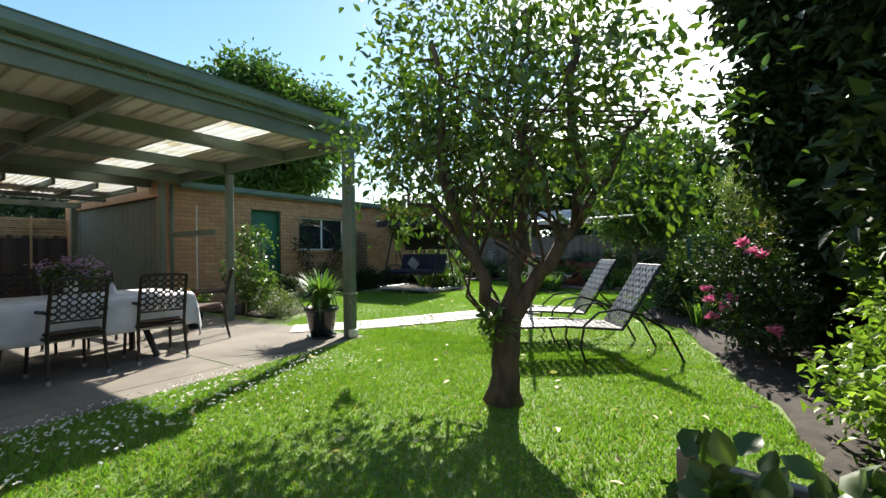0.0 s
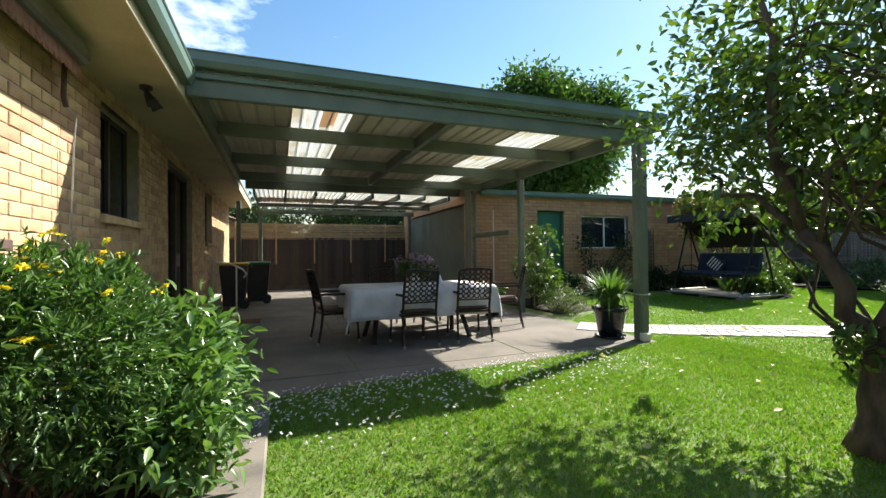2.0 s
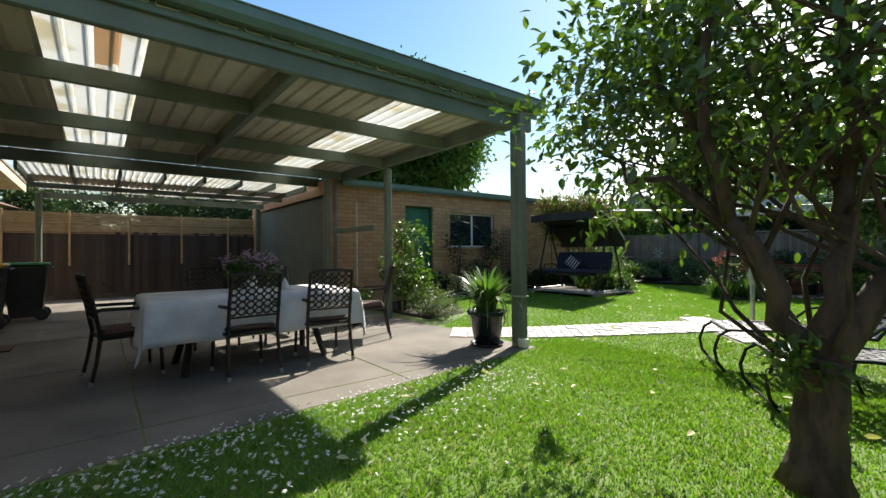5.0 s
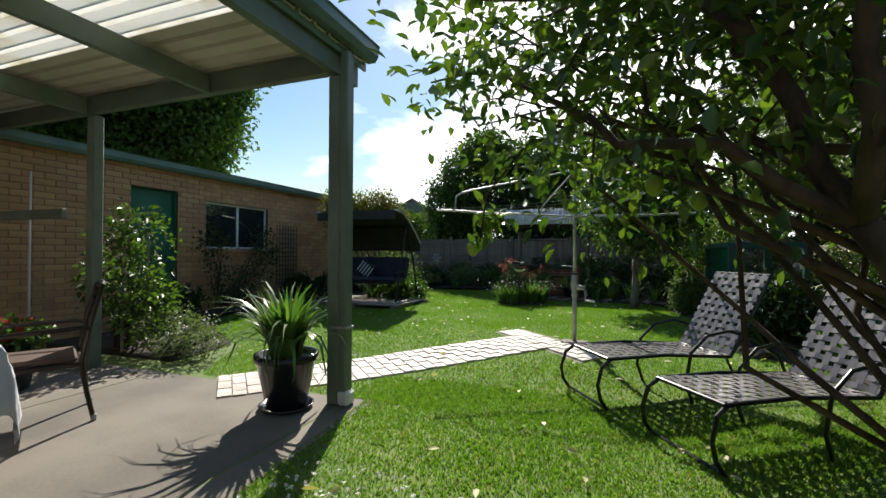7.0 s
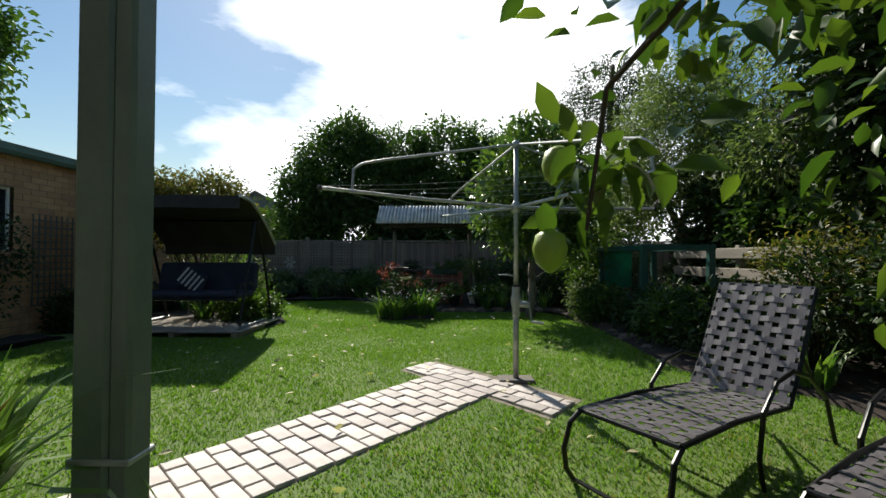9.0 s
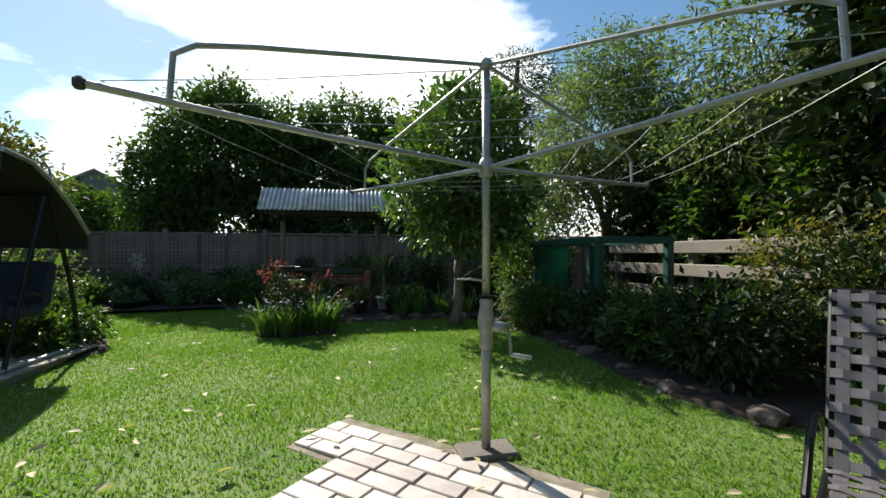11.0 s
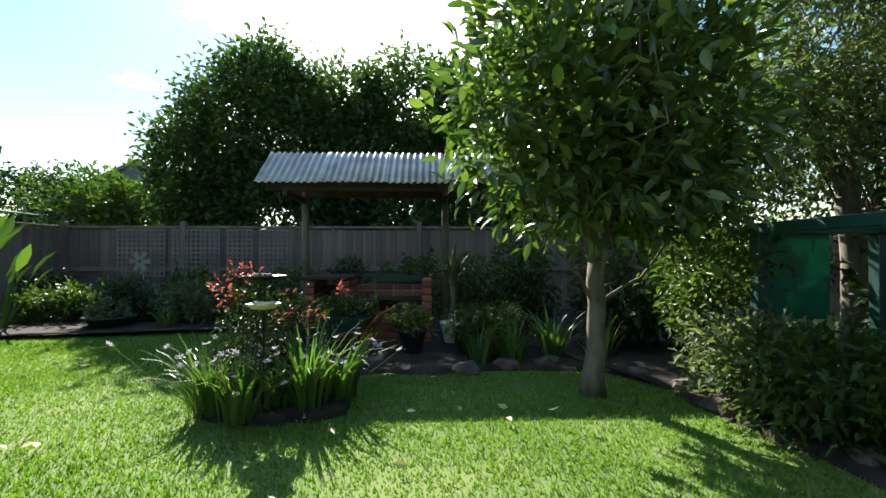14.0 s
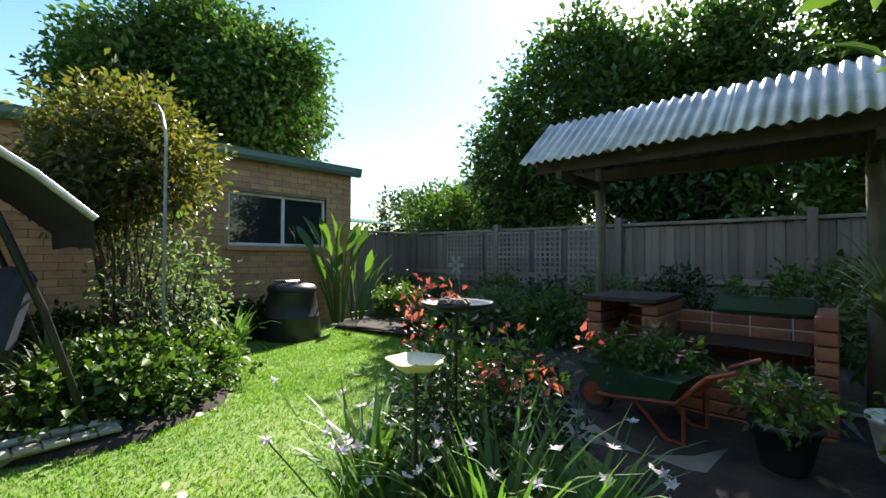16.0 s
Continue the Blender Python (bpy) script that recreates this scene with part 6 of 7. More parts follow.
# ---- iris bed ----
for i, (x, y, n, ln) in enumerate(((-4.4, 10.68, 70, 0.5), (-4.15, 10.55, 70, 0.46), (-3.78, 10.72, 80, 0.58), (-3.6, 10.9, 50, 0.56), (-4.0, 10.75, 60, 0.48))):
    c = strappy("iris_clump", x, y, n, ln, 0.03, "clump of sword-leaved iris with pale flowers", 0.52)
    c["group"] = "iris clumps in the oval bed"
    fl = np.array([(x + rng.normal() * 0.2, y + rng.normal() * 0.14, ground_z(x, y) + 0.3 + 0.2 * rng.random()) for _ in range(9)])
    flower_heads("bloom_scatter", fl, 0.058, P_LILAC, c, 6, 0.5, "pale lilac-white blooms")
    st = Shape(c.matrix_basis.inverted())
    for p in fl:
        st.tube([(x, y, ground_z(x, y)), ((x + p[0]) / 2, (y + p[1]) / 2, 0.35), tuple(p)], 0.003, 4)
    part("flower_stalk", st, L_STRAPPY, c)["kind"] = "stuff"
br = shrub("copper_rose_bush", (-4.2, 11.05, 0.14), [(-4.22, 11.0, 0.52, 0.27, 0.24, 0.4), (-3.95, 11.15, 0.55, 0.24, 0.22, 0.28)], 2600, 0.042, L_DARK, "upright rose bush with copper new growth", "shrub", 0.1, 8, 0.55, 16)
foliage("new_shoots", [(-4.38, 11.0, 1.0, 0.12, 0.12, 0.12), (-3.72, 11.15, 0.88, 0.12, 0.12, 0.14), (-3.95, 11.15, 0.75, 0.2, 0.2, 0.12), (-4.45, 11.0, 0.85, 0.1, 0.1, 0.12)], 210, 0.042, L_RED, br, 0.07, 8, 0.0, 0.45, 0.3, False, "copper-red young leaves")["kind"] = "stuff"
bb = thing("bird_feeder", (-4.14, 10.93, 0.12), 0, "small stone-filled bird dish on a thin pole", "bird feeder")
part("pole", Shape().tube([(0, 0, 0), (0, 0, 0.86)], 0.007, 8), M_IRON, bb)
part("dish", Shape().lathe([(0.02, 0.85), (0.1, 0.86), (0.15, 0.885), (0.153, 0.895), (0.14, 0.888), (0.05, 0.868)], (0, 0, 0), 20), M_IRON, bb, "", True)
for i in range(7):
    part("pebble", Shape().lathe([(0.004, 0.0), (0.028, 0.01), (0.03, 0.025), (0.015, 0.04), (0.003, 0.042)], (rng.normal() * 0.04, rng.normal() * 0.04, 0.868), 7), M_STONE, bb)
fd = thing("flower_dish", (-4.01, 10.57, 0.12), 0, "cream scalloped water dish on a thin stake", "water dish")
part("stake", Shape().tube([(0, 0, 0), (0, 0, 0.72)], 0.006, 6), M_IRON, fd)
dish = Shape()
nn = 30
for r, z in ((0.01, 0.7), (0.06, 0.705), (0.095, 0.735), (0.1, 0.74), (0.055, 0.712), (0.008, 0.708)):
    dish.v += [((r * (1 + 0.09 * math.cos(5 * a) * (r > 0.05))) * math.cos(a), (r * (1 + 0.09 * math.cos(5 * a) * (r > 0.05))) * math.sin(a), z) for a in (2 * math.pi * k / nn for k in range(nn))]
dish.f = [(i * nn + k, i * nn + (k + 1) % nn, (i + 1) * nn + (k + 1) % nn, (i + 1) * nn + k) for i in range(5) for k in range(nn)]
part("dish", dish, M_CREAM, fd, "", True)

# ---- barbecue shelter ----
shelter = thing("barbecue_shelter", (-3.85, 13.0, 0.12), 0, "rustic post shelter with a corrugated metal roof", "shelter")
for x in (-0.73, 1.08):
    part("post", Shape().tube([(x, 0.5, -0.02), (x + 0.01, 0.5, 1.0), (x, 0.5, 2.02)], [0.05, 0.047, 0.044], 10), M_BARKG, shelter, "", True)
for y, z in ((-0.25, 1.76), (0.1, 2.12), (0.5, 1.78)):
    part("beam", Shape().box(-0.95, 1.6, y - 0.03, y + 0.03, z, z + 0.1, 0.006), M_PALE, shelter)
for x in (-0.76, 1.05):
    part("tie", Shape().box(x, x + 0.05, -0.3, 0.7, 1.7, 1.77, 0.004), M_PALE, shelter)
for x in (-0.9, -0.1, 0.7, 1.5):
    for sgn in (-1, 1):
        part("rafter", Shape().tube([(x, 0.1 + sgn * 0.48, 1.82), (x, 0.1, 2.22)], 0.025, 4), M_PALE, shelter)
for side, (y0, z0, y1, z1) in enumerate(((-0.42, 1.83, 0.1, 2.27), (0.66, 1.83, 0.1, 2.272))):
    dy, dz = y1 - y0, z1 - z0
    ln = math.hypot(dy, dz)
    for k in range(4):
        cs = Shape()
        x0 = -1.03 + k * 0.71
        n = 63
        for off in (0.0, 0.0035):
            for t_ in (0.012 * (k % 2), 1.0):
                for i in range(n + 1):
                    h = 0.013 * math.sin(2 * math.pi * 9.6 * i / n) + off + 0.004 * (k % 2)
                    cs.v.append((x0 + 0.73 * i / n, y0 + dy * t_ - h * dz / ln * (1 if dy > 0 else -1), z0 + dz * t_ + h * abs(dy) / ln))
        m = n + 1
        cs.f = [(i, i + 1, m + i + 1, m + i) for i in range(n)] + [(2 * m + i, 2 * m + i + 1, 3 * m + i + 1, 3 * m + i) for i in range(n)] + [(i, i + 1, 2 * m + i + 1, 2 * m + i) for i in range(n)]
        part("roof_sheet", cs, M_ZINC, shelter, "", True)

bbq = thing("brick_barbecue", (-3.78, 13.0, 0.12), 0, "built-in red brick barbecue in deep shade", "barbecue")
rb = Shape().box(-0.113, 0.113, -0.053, 0.053, 0.0, 0.074, 0.005).make("brick", M_RBRICK)


def brick_pile(x0, x1, y0, y1, z0, courses):
    """A rectangular brick pier or wall."""
    for c in range(courses):
        z = z0 + c * 0.084
        along = (x1 - x0) >= (y1 - y0)
        ln = (x1 - x0) if along else (y1 - y0)
        k = max(1, round(ln / 0.235))
        for i in range(k):
            s0 = (i + 0.5) * ln / k
            ob = new("brick", rb)
            ob.matrix_basis = pose(x0 + s0, (y0 + y1) / 2, z, 0, 0, 0) if along else pose((x0 + x1) / 2, y0 + s0, z, 0, 0, 90)
            ob.scale = (ln / k / 0.236, 1, 1)
            ob.parent = bbq


brick_pile(-0.62, -0.5, -0.2, 0.5, 0.0, 9)
brick_pile(-0.22, -0.1, -0.2, 0.5, 0.0, 9)
brick_pile(0.72, 0.84, -0.2, 0.5, 0.0, 9)
brick_pile(-0.1, 0.72, -0.2, -0.09, 0.0, 4)
brick_pile(-0.62, 0.84, 0.4, 0.51, 0.0, 8)
part("hearth", Shape().box(-0.1, 0.72, -0.08, 0.38, 0.3, 0.345, 0.006), M_CONC, bbq)
part("hot_plate", Shape().box(-0.09, 0.71, -0.12, 0.36, 0.5, 0.515, 0.004), M_IRON, bbq)
part("side_shelf", Shape().box(-0.64, -0.1, -0.24, 0.5, 0.757, 0.79, 0.006), M_PALE, bbq)
part("mortar_core", Shape().box(-0.6, 0.82, 0.41, 0.5, 0.0, 0.66), M_MORTAR, bbq)
tr2 = thing("planter_trough", (-3.35, 13.47, 0.795), 0, "green plastic trough planter on the barbecue wall", "planter")
part("trough", Shape().box(-0.3, 0.3, -0.08, 0.08, 0.0, 0.13, 0.02), M_BARROW, tr2)
foliage("leaves", [(-3.35, 13.47, 0.98, 0.28, 0.1, 0.08)], 260, 0.05, L_MID, tr2, 0.05, 8)
paving = Shape().box(-4.75, -2.7, 11.95, 13.6, 0.06, 0.165, 0.015)
solid("pavement_bbq", paving, M_STRIP, "dark worn brick-edged paving under the shelter", "paving", "structure")

wbz = 0.166
wbr = thing("wheelbarrow", (-3.82, 12.4, wbz), -8, "old green wheelbarrow with orange-red frame planted with flowers", "wheelbarrow")
wbr.matrix_basis = wbr.matrix_basis @ Matrix.Scale(0.78, 4)
s = Shape()
s.add([(-0.3, -0.2, 0.25), (0.22, -0.22, 0.25), (0.22, 0.22, 0.25), (-0.3, 0.2, 0.25), (-0.45, -0.3, 0.48), (0.35, -0.32, 0.46), (0.35, 0.32, 0.46), (-0.45, 0.3, 0.48)], [(0, 1, 2, 3), (0, 1, 5, 4), (1, 2, 6, 5), (2, 3, 7, 6), (3, 0, 4, 7), (4, 5, 6, 7)])
part("tray", s, M_BARROW, wbr)
for y in (-0.22, 0.22):
    part("handle", Shape().tube([(-0.42, y * 0.25, 0.16), (-0.1, y, 0.24), (0.3, y * 1.1, 0.3), (0.5, y * 1.15, 0.52), (0.68, y * 1.2, 0.6)], 0.018, 8), M_RED, wbr)
    part("leg", Shape().tube([(0.0, y, 0.24), (0.22, y, 0.02), (0.34, y, 0.02), (0.34, y, 0.28)], 0.015, 8), M_RED, wbr)
wh = part("wheel", Shape().tube([(-0.46, -0.04, 0.15), (-0.46, 0.04, 0.15)], 0.15, 20), M_BLACK, wbr)
part("rim", Shape().tube([(-0.46, -0.045, 0.15), (-0.46, 0.045, 0.15)], 0.1, 16), M_RED, wh, "orange-red wheel rim")
foliage("planting", [(-3.88, 12.42, 0.58, 0.34, 0.24, 0.12)], 1500, 0.05, L_MID, wbr, 0.08, 8, 0.1, 0.5, 0.3)
q = crown_points([(-3.88, 12.42, 0.62, 0.34, 0.24, 0.11)], 40, 0.05, 4)[0]
flower_heads("blooms", q[q[:, 2] > 0.58], 0.04, P_PINK, wbr, 5)
cord = pot("potted_cordyline", (-2.72, 12.7, 0.17), 0.13, 0.24, M_WHITE, "spiky cordyline in a pale square-shouldered pot")
part("stem", Shape().tube([(0, 0, 0.2), (0.02, 0, 0.5), (0, 0.02, 0.72)], 0.03, 8), M_BARKG, cord)
strap_leaves("leaves", (0, 0.02, 0.66), 90, 0.55, 0.035, L_GREY, cord, 0.05, 0.2)
for i, (x, y, m, lab) in enumerate(((-3.15, 12.25, P_MAUVE, "black pot of purple flowers on the paving"), (-2.6, 12.2, P_WHITE, "black pot of trailing green plants"), (-2.2, 12.35, P_MAUVE, "black pot with mauve flowers"))):
    c = pot("potted_flowers", (x, y, 0.168 if x < -2.7 else 0.17), 0.15, 0.24, M_BLACK, lab)
    c["group"] = "flower pots by the barbecue"
    foliage("leaves", [(x, y, 0.5, 0.2, 0.2, 0.14)], 620, 0.05, L_MID, c, 0.06, 8)
    q = crown_points([(x, y, 0.55, 0.18, 0.18, 0.1)], 28, 0.04, 4)[0]
    flower_heads("blooms", q, 0.035, m, c, 5)

# ---- back border ----
back = [(-9.2, 15.2, 0.7), (-8.6, 14.6, 0.5), (-8.0, 15.2, 0.6), (-7.4, 14.5, 0.5), (-6.9, 15.3, 0.7), (-6.4, 14.4, 0.55), (-5.9, 15.0, 0.7), (-5.5, 14.3, 0.6), (-5.2, 15.4, 0.8), (-4.3, 15.3, 0.9), (-3.0, 15.2, 1.0), (-2.3, 14.2, 1.0), (-1.8, 13.2, 0.8), (-1.5, 14.8, 1.5), (-0.9, 12.5, 0.7), (-0.6, 13.8, 1.5), (0.2, 12.8, 1.3), (0.4, 14.8, 1.7), (1.2, 13.5, 1.6)]
for i, (x, y, h) in enumerate(back):
    shrub("border_shrub", (x, y, 0.15), [(x, y, 0.15 + h * 0.52, 0.38 + 0.1 * (i % 3), 0.36, h * 0.5)], 1500, 0.07 + 0.01 * (i % 3), (L_DARK, L_MID, L_GREY)[i % 3] if x < -2.5 else (L_DARK, L_MID)[i % 2], "leafy green border shrub in front of the back fence", "shrub", 0.12, 9, 0.5, 8, "back border shrubs")
for x, y, n, ln in ((-2.2, 11.95, 50, 0.5), (-1.75, 12.1, 50, 0.6), (-2.5, 11.9, 40, 0.45), (-1.3, 12.0, 30, 0.45), (-5.4, 13.9, 40, 0.4), (-6.6, 13.95, 36, 0.35)):
    strappy("lily_clump", x, y, n, ln, 0.028, "clump of grassy green leaves at the bed edge", 0.5)
yf = shrub("yellow_flower_clump", (-2.35, 12.25, 0.15), [(-2.35, 12.25, 0.4, 0.3, 0.25, 0.2)], 700, 0.06, L_LIGHT, "yellow-green clump in the shaded border", "shrub", 0.08, 8, 0.4, 6)
bowl_p = pot("garden_bowl", (-7.4, 14.0, 0.15), 0.3, 0.16, M_BARROW, "wide green bowl planter in the back bed")
foliage("leaves", [(-7.4, 14.0, 0.4, 0.25, 0.22, 0.14)], 500, 0.06, L_GREY, bowl_p, 0.06, 8)
windmill = thing("garden_windmill", (-7.75, 15.2, 0.15), 0, "small white garden windmill ornament by the fence", "ornament")
part("tower", Shape().tube([(-0.1, 0, 0), (0, 0, 0.85)], 0.012, 6).tube([(0.12, 0, 0), (0, 0, 0.85)], 0.012, 6), M_GALV, windmill)
for k in range(6):
    a = k * math.pi / 3
    part("vane", Shape().box(0.03, 0.17, -0.004, 0.004, -0.035, 0.035, 0, pose(0, -0.04, 0.9, 0, math.degrees(a), 0)), M_GALV, windmill)

# edging rocks


def rock(x, y, r, label="rough brown garden rock edging the bed"):
    bm = bmesh.new()
    bmesh.ops.create_icosphere(bm, subdivisions=2, radius=1)
    o = Vector((rng.random() * 50, rng.random() * 50, 0))
    for v in bm.verts:
        v.co *= 0.8 + 0.45 * noise.noise(v.co * 1.3 + o)
        v.co = Vector((v.co.x * r * 1.2, v.co.y * r, max(-0.3, v.co.z) * r * 0.75))
    me = bpy.data.meshes.new("rock")
    bm.to_mesh(me)
    bm.free()
    me.materials.append(M_STONE)
    ob = new("rock", me)
    ob.matrix_basis = pose(x, y, ground_z(x, y) + r * 0.12, 0, 0, rng.random() * 360)
    return tagged(ob, label, "rock", "edging rocks along the beds")


edge = [(-0.85, 7.05), (-0.98, 7.6), (-0.95, 8.2), (-0.92, 8.8), (-0.9, 9.4), (-0.88, 9.95), (-1.0, 10.4), (-1.1, 10.75), (-1.08, 11.15), (-1.25, 11.5), (-1.55, 11.72), (-1.95, 11.8), (-2.3, 11.76), (-2.65, 11.74), (-0.75, 10.6), (-0.7, 9.8)]
for x, y in edge:
    rock(x + 0.05 + rng.normal() * 0.03, y + rng.normal() * 0.04, 0.075 + 0.07 * rng.random())

# ---- right-hand border ----
shade = thing("shade_house", (-0.46, 9.3, 0.12), 0, "small green-painted frame hung with shade cloth", "shade house")
for x, y in ((0, 0), (0, 1.75), (0.95, 0), (0.95, 1.75)):
    part("post", Shape().box(x - 0.045, x + 0.045, y - 0.045, y + 0.045, -0.02, 1.2, 0.006), M_TEAL, shade)
for a in ((-0.05, 1.0, -0.05, 0.05, 1.2, 1.28), (-0.05, 1.0, 1.7, 1.8, 1.2, 1.28), (-0.05, 0.05, 0.05, 1.7, 1.2, 1.28), (0.9, 1.0, 0.05, 1.7, 1.2, 1.28)):
    part("top_rail", Shape().box(*a, 0.006), M_TEAL, shade)
part("shade_panel", Shape().box(0.05, 0.55, 1.745, 1.752, 0.55, 1.2), M_SHADE, shade, "green woven shade cloth")
mid_shrubs = [(-0.45, 7.6, 0.8, L_DARK), (0.1, 8.3, 0.7, L_DARK), (-0.5, 8.4, 0.7, L_MID), (-0.45, 9.1, 0.6, L_DARK), (0.2, 9.0, 0.5, L_DARK), (-0.6, 11.4, 1.5, L_MID), (-0.2, 11.9, 1.7, L_MID), (-0.75, 10.2, 0.6, L_MID), (-0.75, 10.7, 0.6, L_GREY), (0.3, 7.2, 1.2, L_DARK), (0.9, 6.8, 1.6, L_DARK), (0.3, 10.3, 0.55, L_DARK)]
for i, (x, y, h, m) in enumerate(mid_shrubs):
    shrub("side_shrub", (x, y, ground_z(x, y)), [(x, y, ground_z(x, y) + h * 0.52, 0.4, 0.45, h * 0.5)], 1900, 0.08, m, "dense leafy shrub in the shaded side border", "shrub", 0.13, 9, 0.42, 9, "side border shrubs")
shrub("variegated_bush", (0.55, 8.15, 0.12), [(0.55, 7.75, 0.95, 0.55, 0.5, 0.6), (0.75, 7.1, 1.0, 0.55, 0.6, 0.65)], 4200, 0.055, L_RUST, "dense olive and bronze leaved bush", "shrub", 0.14, 9, 0.5, 14)
strappy("flax_clump", -0.15, 6.75, 26, 0.5, 0.05, "arching strap-leaved clump at the bed edge", 0.5)

rose = shrub("rose_bush", (0.35, 5.75, 0.03), [(0.3, 5.8, 0.75, 0.42, 0.42, 0.62), (0.55, 5.4, 0.6, 0.4, 0.4, 0.5), (0.2, 6.2, 1.1, 0.4, 0.35, 0.5)], 4200, 0.065, L_DARK, "tall dark-leaved camellia with pink blooms", "shrub", 0.13, 9, 0.55, 12)
for x, y, z in ((0.02, 5.42, 0.62), (0.16, 5.32, 0.55), (0.05, 5.35, 0.46), (0.22, 5.4, 0.66), (0.4, 5.35, 1.12), (0.48, 5.4, 1.08), (0.32, 5.5, 1.2), (0.55, 5.0, 0.4), (-0.02, 5.65, 0.7)):
    pts = np.array([(x, y, z)]) + rng.normal(size=(5, 3)) * 0.012
    flower_heads("bloom", pts, 0.15, P_PINK, rose, 7, 0.7, "full pink bloom")
shrub("light_hydrangea", (1.25, 3.45, 0.03), [(1.15, 3.4, 0.4, 0.45, 0.6, 0.38), (1.35, 3.7, 0.85, 0.4, 0.5, 0.45), (1.35, 4.5, 1.0, 0.35, 0.4, 0.5), (1.25, 2.9, 0.35, 0.4, 0.4, 0.32)], 9000, 0.062, L_LIGHT, "spreading yellow-green leafy shrub in sun", "shrub", 0.13, 9, 0.6, 14)
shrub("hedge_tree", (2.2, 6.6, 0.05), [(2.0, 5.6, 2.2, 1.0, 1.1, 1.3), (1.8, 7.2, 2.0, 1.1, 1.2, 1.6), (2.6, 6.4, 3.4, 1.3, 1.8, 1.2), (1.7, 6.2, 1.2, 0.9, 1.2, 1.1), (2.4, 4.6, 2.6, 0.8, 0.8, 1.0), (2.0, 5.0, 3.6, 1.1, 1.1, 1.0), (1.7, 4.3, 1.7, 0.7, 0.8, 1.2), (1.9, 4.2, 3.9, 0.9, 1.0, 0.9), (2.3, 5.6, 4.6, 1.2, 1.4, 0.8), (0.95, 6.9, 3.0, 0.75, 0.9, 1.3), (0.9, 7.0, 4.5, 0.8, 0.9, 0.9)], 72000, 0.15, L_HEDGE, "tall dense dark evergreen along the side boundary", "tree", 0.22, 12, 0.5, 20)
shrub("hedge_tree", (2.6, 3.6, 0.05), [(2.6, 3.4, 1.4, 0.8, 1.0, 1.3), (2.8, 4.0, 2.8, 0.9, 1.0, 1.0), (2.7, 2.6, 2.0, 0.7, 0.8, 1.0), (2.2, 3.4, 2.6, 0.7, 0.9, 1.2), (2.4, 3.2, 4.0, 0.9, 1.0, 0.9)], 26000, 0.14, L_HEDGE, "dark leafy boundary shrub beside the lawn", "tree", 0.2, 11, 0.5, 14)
planter = thing("planter_box", (0.6, 1.52, 0.0), -8, "low weathered timber planter box of leafy herbs", "planter")
for a in ((-0.5, 0.5, 0.24, 0.28), (-0.5, 0.5, -0.28, -0.24), (-0.5, -0.46, -0.24, 0.24), (0.46, 0.5, -0.24, 0.24)):
    for z in (0.03, 0.165, 0.3):
        part("plank", Shape().box(*a, z, z + 0.125, 0.005), M_RAIL, planter)
for x in (-0.53, 0.53):
    for y in (-0.27, 0.27):
        part("corner_post", Shape().box(x - 0.03, x + 0.03, y - 0.035, y + 0.035, 0.0, 0.45, 0.005), M_RAIL, planter)
part("potting_soil", Shape().box(-0.45, 0.45, -0.23, 0.23, 0.03, 0.36), M_SOIL, planter)
for hx in (0.3, 0.6, 0.9):
    foliage("herb", [(hx, 1.52, 0.4, 0.16, 0.26, 0.08)], 170, 0.1, L_MID, planter, 0.08, 7, 0.1, 0.75, 0.2, True)

# ---- magnolia on the lawn edge ----
MT = (-1.76, 11.03, 0.11)
tree("magnolia_tree", MT, [(MT, (-1.73, 11.02, 1.12), 0.072, 0.062), ((-1.73, 11.02, 1.08), (-1.86, 11.0, 1.75), 0.05, 0.036), ((-1.73, 11.02, 1.08), (-1.56, 11.08, 1.8), 0.05, 0.036), ((-1.86, 11.0, 1.7), (-2.2, 10.9, 2.6), 0.04, 0.02), ((-1.56, 11.08, 1.78), (-1.3, 11.1, 2.9), 0.04, 0.02), ((-1.56, 11.08, 1.78), (-0.9, 11.3, 2.3), 0.035, 0.015)],
    [(-1.7, 11.05, 2.7, 1.0, 0.95, 0.95), (-2.25, 10.95, 2.2, 0.65, 0.6, 0.65), (-1.1, 11.1, 2.3, 0.75, 0.7, 0.7), (-1.5, 11.1, 3.3, 0.75, 0.75, 0.5), (-1.7, 11.0, 1.75, 0.8, 0.65, 0.45), (-1.2, 10.95, 1.55, 0.5, 0.4, 0.25), (-1.0, 11.2, 1.85, 0.5, 0.5, 0.35)], 9000, 0.125, L_MAG, M_BARKG, "small round-headed broad-leaved evergreen tree", "tree", 0.22, 9, 0.42, True, 40, 0.4, 0.05)

